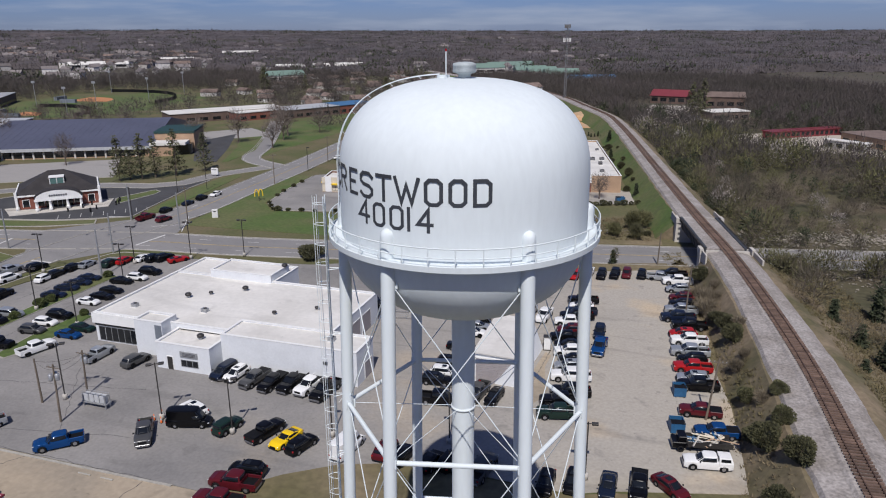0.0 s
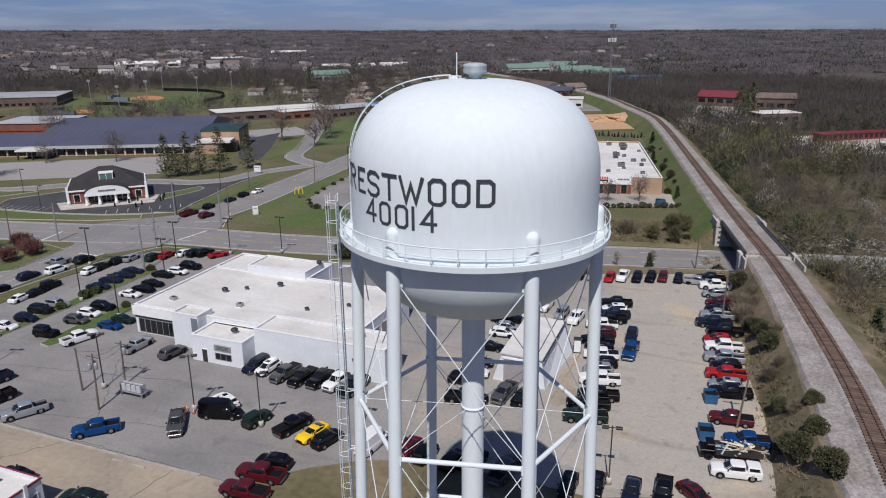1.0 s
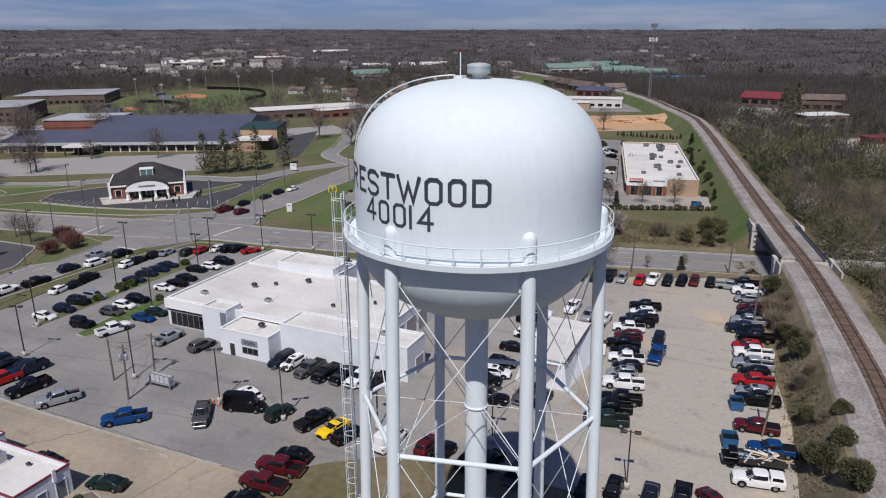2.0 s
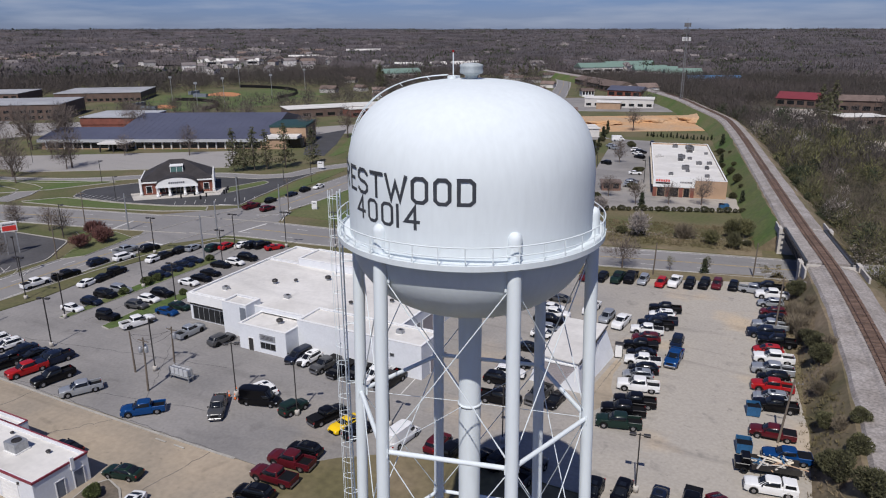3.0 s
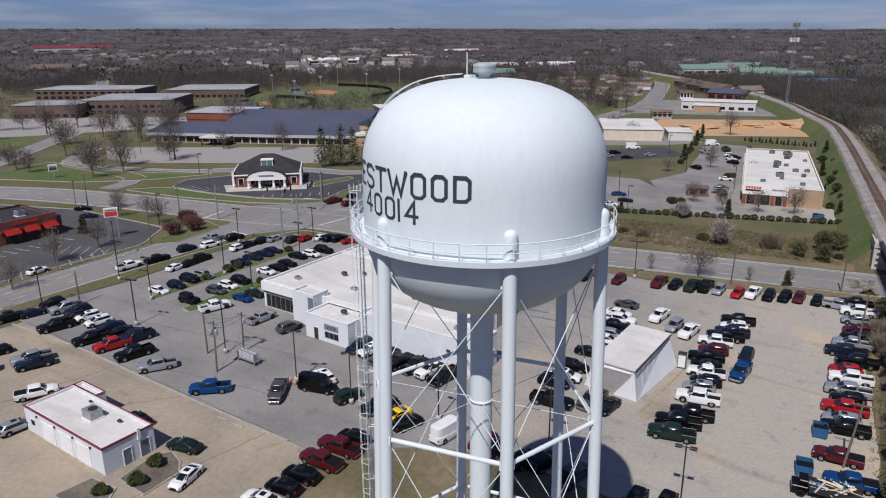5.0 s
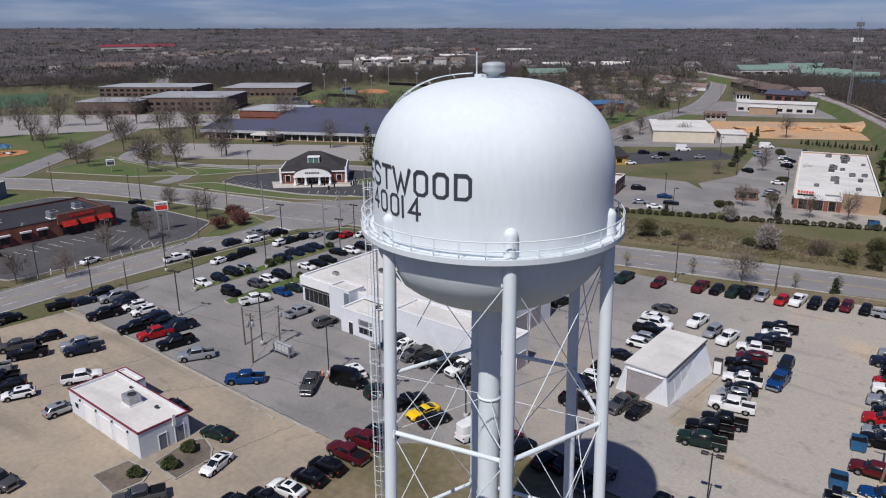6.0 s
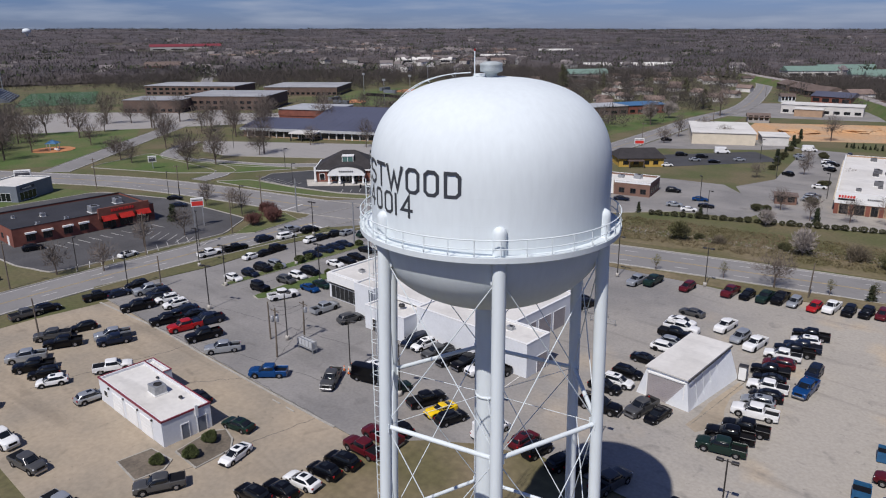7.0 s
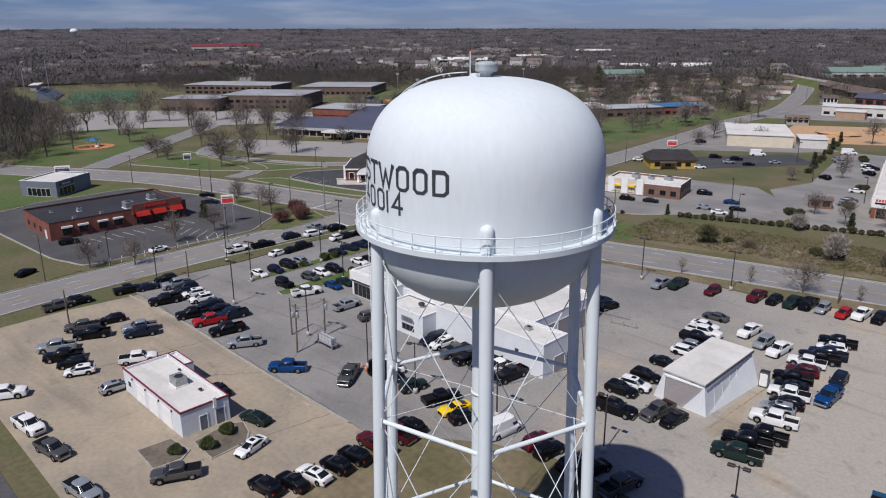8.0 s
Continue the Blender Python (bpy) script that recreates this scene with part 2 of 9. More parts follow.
M_THICKET = mat("dull_brush", (0.118, 0.097, 0.070), 0.95, 0.3, 0.11, 0.4, per_island=0.3, color2=(0.048, 0.042, 0.032))
M_TURF = mat("playing_turf", (0.03, 0.085, 0.03), 0.9, 0.2, 0.05, 1.0)
M_TOWNWOOD = mat("bare_town_trees", (0.080, 0.066, 0.061), 0.95, 0.3, 0.01, 0.5, per_island=0.3, color2=(0.052, 0.046, 0.038))
M_OCHRE = mat("ochre_painted_wall", (0.48, 0.31, 0.06), 0.7, 0.15, 0.5, 4.0)
M_HEDGE = mat("clipped_evergreen", (0.085, 0.105, 0.032), 0.9, 0.25, 0.5, 3.0, per_island=0.35)
M_MULCH = mat("dry_bark_mulch", (0.16, 0.132, 0.10), 0.95, 0.35, 0.3, 2.5, 0.5, color2=(0.105, 0.088, 0.068))
M_CELL = mat("weathered_mast_steel", (0.15, 0.15, 0.155), 0.6, 0.2, 0.5, 4.0)
M_BUD = mat("budding_leaves", (0.13, 0.125, 0.052), 0.9, 0.3, 0.12, 0.5, per_object=0.2, per_island=0.35, color2=(0.075, 0.072, 0.034))
M_BLOSSOM = mat("pale_blossom", (0.30, 0.265, 0.24), 0.9, 0.2, 0.5, 3.0, per_island=0.3)
M_REDBUD = mat("red_budding_twigs", (0.14, 0.06, 0.05), 0.9, 0.25, 0.4, 3.0, per_island=0.35)
M_CONIFER = mat("dark_conifer_needles", (0.045, 0.056, 0.026), 0.9, 0.3, 0.4, 3.0, per_island=0.4)
M_SHRUB = mat("dull_evergreen_shrub", (0.080, 0.079, 0.036), 0.9, 0.3, 0.4, 3.0, per_object=0.25, per_island=0.45)
M_RUBBER = mat("black_rubber", (0.010, 0.010, 0.011), 0.85, 0.2, 2.0, 20.0, spec=0.2)
M_RIM = mat("alloy_rim", (0.40, 0.40, 0.41), 0.35, 0.15, 2.0, 20.0, metal=0.8)
M_CHROME = mat("chrome", (0.40, 0.40, 0.41), 0.4, 0.1, 2.0, 20.0, metal=1.0)
M_BLACKTRIM = mat("black_plastic", (0.008, 0.008, 0.009), 0.6, 0.2, 2.0, 15.0, spec=0.2)
M_LAMPLENS = mat("headlamp_lens", (0.62, 0.64, 0.66), 0.15, 0.1, 2.0, 15.0)
M_TAIL = mat("tail_lamp_red", (0.32, 0.01, 0.012), 0.2, 0.1, 2.0, 15.0)
M_WINDOW = mat("dark_window_glass", (0.010, 0.012, 0.015), 0.1, 0.2, 0.5, 3.0, spec=0.5)
M_SIGN = mat("white_sign_face", (0.72, 0.72, 0.70), 0.5, 0.06, 1.0, 5.0)
M_SIGNBAR = mat("dark_sign_lettering", (0.05, 0.05, 0.06), 0.6, 0.1, 1.0, 5.0)
M_ORANGE = mat("orange_cone", (0.75, 0.16, 0.03), 0.6, 0.1, 1.0, 5.0)


# ---- mesh helpers ----
def part(name, bm, material, parent=None, label=""):
    """Links a bmesh as one mesh object under a thing or a part."""
    me = bpy.data.meshes.new(name)
    bm.to_mesh(me)
    bm.free()
    for one in material if isinstance(material, (list, tuple)) else (material,):
        me.materials.append(one)
    ob = new(name, me)
    if parent:
        ob.parent = parent
    if label:
        ob["label"] = label
    return ob


def piece(name, me, parent, m):
    ob = new(name, me)
    ob.parent = parent
    ob.matrix_basis = m
    return ob


def empty(name, m=None):
    ob = new(name)
    if m:
        ob.matrix_basis = m
    return ob


def mesh_of(name, bm, *materials):
    me = bpy.data.meshes.new(name)
    bm.to_mesh(me)
    bm.free()
    for one in materials:
        me.materials.append(one)
    return me


def box(bm, x0, y0, z0, x1, y1, z1, bevel=0.0, mi=0):
    """A box between two corners."""
    r = bmesh.ops.create_cube(bm, size=1.0, matrix=Matrix.Translation(((x0 + x1) / 2, (y0 + y1) / 2, (z0 + z1) / 2)) @ Matrix.Diagonal((x1 - x0, y1 - y0, z1 - z0, 1)))
    faces = {f for v in r["verts"] for f in v.link_faces}
    for f in faces:
        f.material_index = mi
    if bevel:
        edges = list({e for v in r["verts"] for e in v.link_edges})
        bmesh.ops.bevel(bm, geom=edges, offset=bevel, segments=1, affect="EDGES")
    return bm


def boxes(*rows, bevel=0.0):
    bm = bmesh.new()
    for row in rows:
        box(bm, *row, bevel=bevel)
    return bm


def tube(bm, a, b, r0, r1=None, sides=8, caps=True):
    """A straight pipe from a to b."""
    a, b = Vector(a), Vector(b)
    d = b - a
    m = Matrix.Translation((a + b) / 2) @ d.to_track_quat("Z", "Y").to_matrix().to_4x4()
    bmesh.ops.create_cone(bm, cap_ends=caps, segments=sides, radius1=r0, radius2=r0 if r1 is None else r1, depth=d.length, matrix=m)
    return bm


def tubes(rows, sides=8):
    bm = bmesh.new()
    for a, b, r in rows:
        tube(bm, a, b, r, sides=sides)
    return bm


def lathe(profile, sides=64, smooth=True):
    """A body turned about the z axis from rows of radius and height."""
    bm = bmesh.new()
    rings = []
    for r, z in profile:
        if r < 1e-4:
            rings.append([bm.verts.new((0, 0, z))])
        else:
            rings.append([bm.verts.new((r * math.cos(2 * math.pi * i / sides), r * math.sin(2 * math.pi * i / sides), z)) for i in range(sides)])
    for lo, hi in zip(rings, rings[1:]):
        for i in range(sides):
            j = (i + 1) % sides
            if len(lo) == 1:
                bm.faces.new((lo[0], hi[j], hi[i]))
            elif len(hi) == 1:
                bm.faces.new((lo[i], lo[j], hi[0]))
            else:
                bm.faces.new((lo[i], lo[j], hi[j], hi[i]))
    for f in bm.faces:
        f.smooth = smooth
    return bm


def slab(points, z0, z1):
    """A flat slab over an outline given counter-clockwise."""
    bm = bmesh.new()
    top = bm.faces.new([bm.verts.new((x, y, z1)) for x, y in points])
    if top.normal.z < 0:
        top.normal_flip()
    lo = bmesh.ops.extrude_face_region(bm, geom=[top])
    for v in lo["geom"]:
        if isinstance(v, bmesh.types.BMVert):
            v.co.z = z1
    for v in top.verts:
        v.co.z = z0
    bmesh.ops.recalc_face_normals(bm, faces=bm.faces)
    bmesh.ops.triangulate(bm, faces=[f for f in bm.faces if len(f.verts) > 4])
    return bm


def smooth_line(points, step=6.0):
    """Points along a Catmull-Rom line through the given ones."""
    p = [Vector((*q, 0)) if len(q) == 2 else Vector(q) for q in points]
    p = [p[0] * 2 - p[1]] + p + [p[-1] * 2 - p[-2]]
    out = []
    for a, b, c, d in zip(p, p[1:], p[2:], p[3:]):
        n = max(1, int((c - b).length / step))
        for i in range(n):
            t = i / n
            out.append(0.5 * (2 * b + (c - a) * t + (2 * a - 5 * b + 4 * c - d) * t * t + (3 * b - a - 3 * c + d) * t ** 3))
    out.append(p[-2])
    return out


def strip(points, left, right, z0, z1, step=6.0, dash=None):
    """A ribbon with thickness along a line, from left to right of it (metres, positive to the left)."""
    line = smooth_line(points, step)
    bm = bmesh.new()
    rows, run = [], 0.0
    for i, p in enumerate(line):
        a, b = line[max(0, i - 1)], line[min(len(line) - 1, i + 1)]
        d = (b - a).normalized()
        n = Vector((-d.y, d.x, 0))
        rows.append([bm.verts.new((*(p + n * w).xy, p.z + z)) for w, z in ((left, z0), (left, z1), (right, z1), (right, z0))])
    for i, (r, s) in enumerate(zip(rows, rows[1:])):
        if dash and (i % dash):
            continue
        for k in range(3):
            bm.faces.new((r[k], r[k + 1], s[k + 1], s[k]))
    bmesh.ops.delete(bm, geom=[v for v in bm.verts if not v.link_faces], context="VERTS")
    bmesh.ops.recalc_face_normals(bm, faces=bm.faces)
    return bm


def structure(ob, label, category=""):
    return tagged(ob, label, category, kind="structure")


# ---- ground, roads and lots ----
def rise(x, y):
    """Height of the land: level near by, rolling up to a low ridge far off."""
    r = math.hypot(x, y)
    k = min(1.0, max(0.0, (r - 1700) / 2500))
    k = k * k * (3 - 2 * k)
    west = min(1.0, max(0.0, (math.degrees(math.atan2(y, x)) - 98) / 57))
    return k * (13 + 30 * west + 7 * noise.noise((x / 900, y / 900, 3.1))) + (0.0 if r < 750 else min(1, (r - 750) / 600) * 3.0 * noise.noise((x / 260, y / 260, 7.7)))


def build_ground():
    bm = bmesh.new()
    radii = [0, 60, 140, 240, 360, 500, 650, 750] + [750 + 110 * i for i in range(1, 38)]
    seg = 120
    rings = [[bm.verts.new((0, 0, 0))]]
    for r in radii[1:]:
        rings.append([bm.verts.new((r * math.cos(2 * math.pi * i / seg), r * math.sin(2 * math.pi * i / seg), rise(r * math.cos(2 * math.pi * i / seg), r * math.sin(2 * math.pi * i / seg)))) for i in range(seg)])
    for lo, hi in zip(rings, rings[1:]):
        for i in range(seg):
            j = (i + 1) % seg
            if len(lo) == 1:
                bm.faces.new((lo[0], hi[i], hi[j]))
            else:
                bm.faces.new((lo[i], hi[i], hi[j], lo[j]))
    for f in bm.faces:
        f.smooth = True
    return structure(part("ground", bm, M_EARTH), "brown and green rolling land reaching the horizon", "ground")


build_ground()


def patch(name, points, material, z, label, category, z0=-0.25):
    return structure(part(name, slab(points, z0, z), material), label, category)


# open grass and scrub under everything near
patch("grass_field", [(-900, 60), (-330, 40), (-240, 30), (-140, -60), (34, -60), (32, 60), (22, 140), (4, 250), (-14, 345), (-60, 520), (-160, 700), (-330, 700), (-700, 480)], M_GRASS, 0.03, "patchy spring grass round the lots and roads", "grass")
patch("scrub_floor", [(34.1, -60), (180, -60), (200, 120), (150, 300), (60, 420), (-40, 480), (-13.9, 345), (4.1, 250), (22.1, 140), (32.1, 60)], M_SCRUB, 0.028, "dry brown scrub ground east of the railway", "ground")
patch("verge_east", [(18, -40), (31, -40), (31, 60), (26, 100), (16, 125), (13, 118), (19, 90), (23, 55), (24, 30)], M_DRYGRASS, 0.06, "dry brown verge beside the rail bank", "grass")

patch("lot_main", [(-117.5, 18.9), (-33, 18.7), (-28, 24), (-23, 28.5), (-16, 31.5), (-8, 36), (-14, 55), (-20, 96), (-21.5, 104.9), (-30, 104.7), (-52, 102.5), (-64, 97), (-95, 92.5), (-112.5, 88.5), (-117, 66), (-115, 44)], M_LOT, 0.10, "worn grey asphalt car lot with cracks and patches", "car park")
patch("lot_east", [(-16, 31.5), (4, 31), (9, 33), (24, 37), (23, 57), (20.5, 74), (17.5, 92), (14, 117), (4, 113), (-10, 108), (-22, 104.6), (-24, 96), (-15, 55), (-9, 36.5)], M_LOT, 0.104, "dusty tan gravel and asphalt car lot", "car park")
patch("lot_service", [(-112, -15), (-29, -15), (-30, 8), (-34, 18.6), (-111, 18.75), (-112.5, 5)], M_CONCRETE_LOT, 0.10, "tan concrete forecourt round the service building", "car park")
patch("lot_south_drive", [(-140, -60), (-34, -60), (-34, -18.5), (-113, -18.5), (-118, -25)], M_DARKLOT, 0.09, "dark asphalt side street beside the forecourt", "road")
patch("tower_lawn", [(-31, -30), (18, -30), (22, 34), (9, 32.6), (4, 30.6), (-16, 31.1), (-24, 28.3), (-29.6, 24.4), (-35.6, 18.6), (-34.2, 14), (-32.4, 6)], M_DRYGRASS, 0.12, "mixed green and dry lawn beneath the water tower", "grass")
patch("lot_restaurant", [(-205, 10), (-150, 14), (-138, 18), (-137, 60), (-147, 73), (-186, 71), (-214, 60), (-214, 30)], M_DARKLOT, 0.08, "dark asphalt restaurant car park with faded bays", "car park")
patch("lot_bank", [(-190, 106), (-170, 107.5), (-152, 111.5), (-141, 117), (-133.6, 121), (-136.4, 133), (-138.6, 145), (-141.6, 158), (-142.6, 172), (-150.5, 172), (-152.5, 160), (-158, 158), (-176, 152), (-190, 128), (-196, 116)], M_BLACKTOP, 0.08, "dark asphalt car park round the bank", "car park")
patch("lot_school", [(-290, 142), (-262, 126), (-244, 126), (-180, 166), (-204, 197)], M_SCHOOLLOT, 0.08, "pale concrete school car park", "car park")
patch("lot_school_side", [(-203, 246), (-199, 274), (-176, 232), (-162, 203), (-172, 202), (-186, 222)], M_BLACKTOP, 0.09, "dark asphalt yard beside the school", "car park")
patch("lot_warehouse", [(-222, 272), (-204, 296), (-178, 276), (-190, 262), (-203, 252)], M_SCHOOLLOT, 0.075, "pale concrete yard before the warehouse", "car park")
patch("yard_lawn", [(-158, 205), (-162, 232), (-176, 262), (-188, 262), (-173, 234), (-160, 204)], M_LAWN, 0.095, "green lawn beside the dark yard", "grass")
patch("lot_stadium", [(-480, 90), (-385, 92), (-330, 190), (-300, 215), (-360, 235), (-420, 190), (-470, 150)], M_SCHOOLLOT, 0.08, "wide pale school car park", "car park")
patch("lot_burger", [(-105, 147), (-98, 139.5), (-85, 142), (-72, 146), (-58, 160), (-40, 165), (-38, 180), (-62, 205), (-100, 200), (-111, 190), (-108.6, 165)], M_LOT, 0.08, "grey asphalt drive-through car park", "car park")
patch("lot_plaza", [(-36, 165), (-16, 170), (3, 178), (1, 195), (-22, 197), (-38, 268), (-46, 300), (-64, 300), (-52, 225), (-58, 205)], M_LOT, 0.084, "grey asphalt car park before the shops", "car park")
patch("lot_black", [(-92, 222), (-62, 262), (-78, 279), (-106, 245)], M_BLACKTOP, 0.08, "fresh blacktop car park", "car park")
patch("lot_shop", [(-121.5, 250), (-112, 262), (-78, 285), (-66, 300), (-100, 330), (-129.5, 330)], M_LOT, 0.08, "grey concrete yard round the white shop", "car park")
patch("lot_far", [(-140, 395), (-50, 425), (-50, 470), (-120, 500), (-150, 480)], M_LOT, 0.08, "grey yard of the trade units", "car park")
patch("dirt_yard", [(-104, 332), (-92, 312), (-24, 348), (-14, 372), (-42, 412), (-112, 374)], M_DIRT, 0.12, "raw orange dirt building plot", "dirt")
patch("bank_lawn", [(-200, 94.4), (-175, 98), (-150, 105), (-138, 111.5), (-141, 115.5), (-152, 110.5), (-170, 106.5), (-192, 104.5)], M_LAWN, 0.14, "mown verge in front of the bank", "grass")
patch("corner_lawn", [(-112.3, 117.8), (-90, 118.6), (-72, 119.8), (-60, 122), (-64, 136), (-84, 140.5), (-98.5, 138.2), (-105.5, 146.5), (-109, 165), (-111.5, 188), (-117.6, 188), (-116.2, 160), (-115.0, 137), (-114.6, 124)], M_LAWN, 0.12, "mown green corner lawn", "grass")
patch("avenue_strip", [(-131.6, 119), (-134.2, 129), (-136.4, 141), (-139.8, 157), (-141.0, 173), (-139, 184), (-135.6, 180), (-133.4, 164), (-131.4, 145), (-129.6, 130)], M_LAWN, 0.13, "narrow mown strip between drive and avenue", "grass")
patch("bank_island", [(-154.6, 138.5), (-150.8, 152.4), (-147.5, 151), (-146.6, 147.5), (-149.1, 132.3)], M_LAWN, 0.13, "grass island in the bank car park", "grass")
patch("store_lawn", [(-300, 20), (-214, 12), (-214, 60), (-240, 50), (-300, 25)], M_LAWN, 0.10, "bright green lawn round the phone shop", "grass")
patch("school_lawn", [(-262, 76), (-226, 92), (-208, 108), (-196, 130), (-250, 108), (-275, 108)], M_LAWN, 0.10, "green lawn beside the school drive", "grass")
patch("park_lawn", [(-420, 60), (-290, 45), (-272, 72), (-325, 125), (-370, 150), (-385, 95)], M_LAWN, 0.07, "green park lawn with bare trees", "grass")
patch("avenue_lawn", [(-122.5, 262), (-129, 330), (-137, 420), (-128, 420), (-120, 330), (-112, 262)], M_LAWN, 0.07, "green roadside lawn", "grass")
patch("hill_lawn", [(-190, 260), (-152, 215), (-150, 300), (-152, 420), (-175, 380), (-195, 320)], M_LAWN, 0.07, "green slope beside the avenue", "grass")
patch("field_outfield", [(-440, 330), (-352, 300), (-318, 330), (-330, 440), (-400, 470), (-450, 400)], M_LAWN, 0.07, "green ball field", "grass")
patch("plaza_meadow", [(-66, 122.5), (-30, 128.5), (12, 136.5), (8, 172), (-8, 172), (-44, 160), (-60, 148)], M_GRASS, 0.09, "rough green meadow bank above the road", "grass")
patch("meadow_edge", [(-66, 121.5), (-30, 127.5), (12, 135.5), (11, 146), (-14, 141), (-60, 131)], M_DRYGRASS, 0.11, "dry brown grass along the road", "grass")
patch("hill_strip", [(-733, 301), (-686, 341), (-809, 415), (-854, 363)], M_LAWN, 0.5, "green slope beside the far road", "grass")
patch("east_yard", [(40, 318), (62, 300), (92, 284), (118, 300), (104, 352), (60, 350), (36, 338)], M_LOT_EAST, 0.1, "pale gravel yard of the storage units", "car park")
patch("east_drive", [(-10, 400), (30, 372), (46, 392), (28, 470), (-2, 474)], M_LOT, 0.09, "grey asphalt yard before the red-roofed hall", "car park")
patch("rail_meadow", [(6, 190), (0, 260), (-12, 300), (-12, 340), (6, 262), (14, 200)], M_LAWN, 0.08, "green strip between shops and railway", "grass")
patch("shed_dirt", [(-6.0, 50.6), (-5.7, 54), (-6.0, 58.2), (-5.6, 63), (-5.1, 67.4), (-4.0, 66.3), (-4.3, 62), (-3.6, 58), (-2.6, 55.2), (-3.0, 52), (-4.2, 49.6)], M_CONCRETE_LOT, 0.112, "strip of pale sandy dirt beside the shed", "dirt")
patch("lot_verge_north", [(-52, 102.8), (-30, 104.8), (-10, 108.3), (4, 113.3), (14, 117.5), (13, 121), (-12, 113.6), (-40, 106.5), (-56, 104.5)], M_DRYGRASS, 0.16, "dry grass strip between lot and road", "grass")
patch("lot_verge_west", [(-121.5, 20), (-117.6, 19), (-115.2, 44), (-117.2, 66), (-112.7, 88.6), (-95, 92.7), (-95, 94), (-113, 92), (-119.5, 72), (-121, 45)], M_GRASS, 0.17, "narrow grass verge along the road", "grass")


def kerb_round(name, points, label, closed=True):
    """A pale concrete kerb following the edge of a lot or lawn."""
    line = list(points) + ([points[0]] if closed else [])
    dense = []
    for a, b in zip(line, line[1:]):
        dense += [tuple(Vector(a).lerp(Vector(b), f)) for f in (0.08, 0.5, 0.92)]
    if closed:
        dense.append(dense[0])
    return structure(part(name, strip(dense, 0.17, -0.17, 0.0, 0.24, step=2.0), M_KERB), label, "kerb")


kerb_round("kerb_bank_lawn", [(-200, 94.4), (-175, 98), (-150, 105), (-138, 111.5), (-141, 115.5), (-152, 110.5), (-170, 106.5), (-192, 104.5)], "pale kerb round the verge before the bank")
kerb_round("kerb_bank_lot", [(-142.6, 172), (-141.6, 158), (-138.6, 145), (-136.4, 133), (-133.6, 121), (-141, 117), (-152, 111.5), (-170, 107.5), (-190, 106), (-196, 116), (-190, 128), (-176, 152)], "pale kerb round the bank car park", False)
kerb_round("kerb_bank_island", [(-154.6, 138.5), (-150.8, 152.4), (-147.5, 151), (-146.6, 147.5), (-149.1, 132.3)], "pale kerb round a planted island")
kerb_round("kerb_restaurant", [(-205, 10), (-150, 14), (-138, 18), (-137, 60), (-147, 73), (-186, 71), (-214, 60), (-214, 30)], "pale kerb round the restaurant car park")
kerb_round("kerb_school_lawn", [(-262, 76), (-226, 92), (-208, 108), (-196, 130), (-250, 108), (-275, 108)], "pale kerb round the school lawn")
kerb_round("kerb_burger", [(-111, 190), (-108.6, 165), (-105, 147), (-98, 139.5), (-85, 142), (-72, 146), (-58, 160)], "pale kerb round the drive-through lot", False)
kerb_round("kerb_school_lot", [(-290, 142), (-262, 126), (-244, 126), (-180, 166), (-204, 197)], "pale kerb round the school car park", False)
kerb_round("kerb_west", [(-121.4, 20), (-121, 45), (-119.4, 72), (-113, 92), (-95, 94.2)], "pale kerb along the road verge", False)


def island(points, label, fill=None):
    """A kerbed lawn island: a concrete rim with grass inside."""
    c = Vector((sum(p[0] for p in points) / len(points), sum(p[1] for p in points) / len(points)))
    top = empty("lot_island")
    part("kerb", slab(points, -0.1, 0.24), M_KERB, top, "concrete kerb")
    inner = [tuple(c + (Vector(p) - c) * (1 - 0.28 / max(0.6, (Vector(p) - c).length))) for p in points]
    part("lawn", slab(inner, 0.2, 0.27), fill or M_LAWN, top, "bare brown mulch" if fill else "green grass")
    return structure(top, label, "lawn island")


island([(-102.6, 38.6), (-101.2, 38.6), (-100.9, 47), (-100.6, 58), (-100.4, 77.5), (-103.6, 78.5), (-103.9, 57.5)], "long green grass island between parking rows")
island([(-91.8, 39.2), (-89.5, 38.8), (-87.6, 43), (-87.8, 48), (-88.6, 57.5), (-91.6, 59), (-92.6, 47)], "green grass island before the showroom")
island([(-55, -4.9), (-49.4, -5.2), (-48.9, -1.6), (-50.2, 0.1), (-54.6, -0.4)], "bare planting bed before the service building", M_MULCH)
island([(-51.6, 1.1), (-46.3, 1.0), (-46.6, 6.2), (-48.7, 7.8), (-51.5, 8.5), (-52.7, 6.6)], "bare planting bed with round shrubs", M_MULCH)
island([(-143, 84), (-134, 82), (-131.6, 66), (-134.5, 62), (-137.5, 66), (-143, 75), (-152, 79)], "grass corner with red budding bushes")

ROAD_N = [(-126, 99), (-110, 102.5), (-90, 104.6), (-65, 109), (-40, 115.2), (-10, 122.3), (18, 128), (60, 137), (130, 150), (260, 165)]
ROAD_B = [(-110, -75), (-119, -40), (-125, -5), (-127, 20), (-128, 50), (-128.5, 75), (-127, 100)]
ROAD_C = [(-127, 100), (-121.8, 130), (-123, 160), (-125, 200), (-128.5, 245), (-134.5, 305), (-142, 370), (-145.5, 444), (-172, 551), (-206, 660), (-250, 752), (-284, 822), (-330, 960)]
ROAD_D = [(-127, 99), (-145, 94), (-170, 88.5), (-195, 82.5), (-222, 73.5), (-250, 59), (-290, 36), (-350, 0), (-460, -70)]
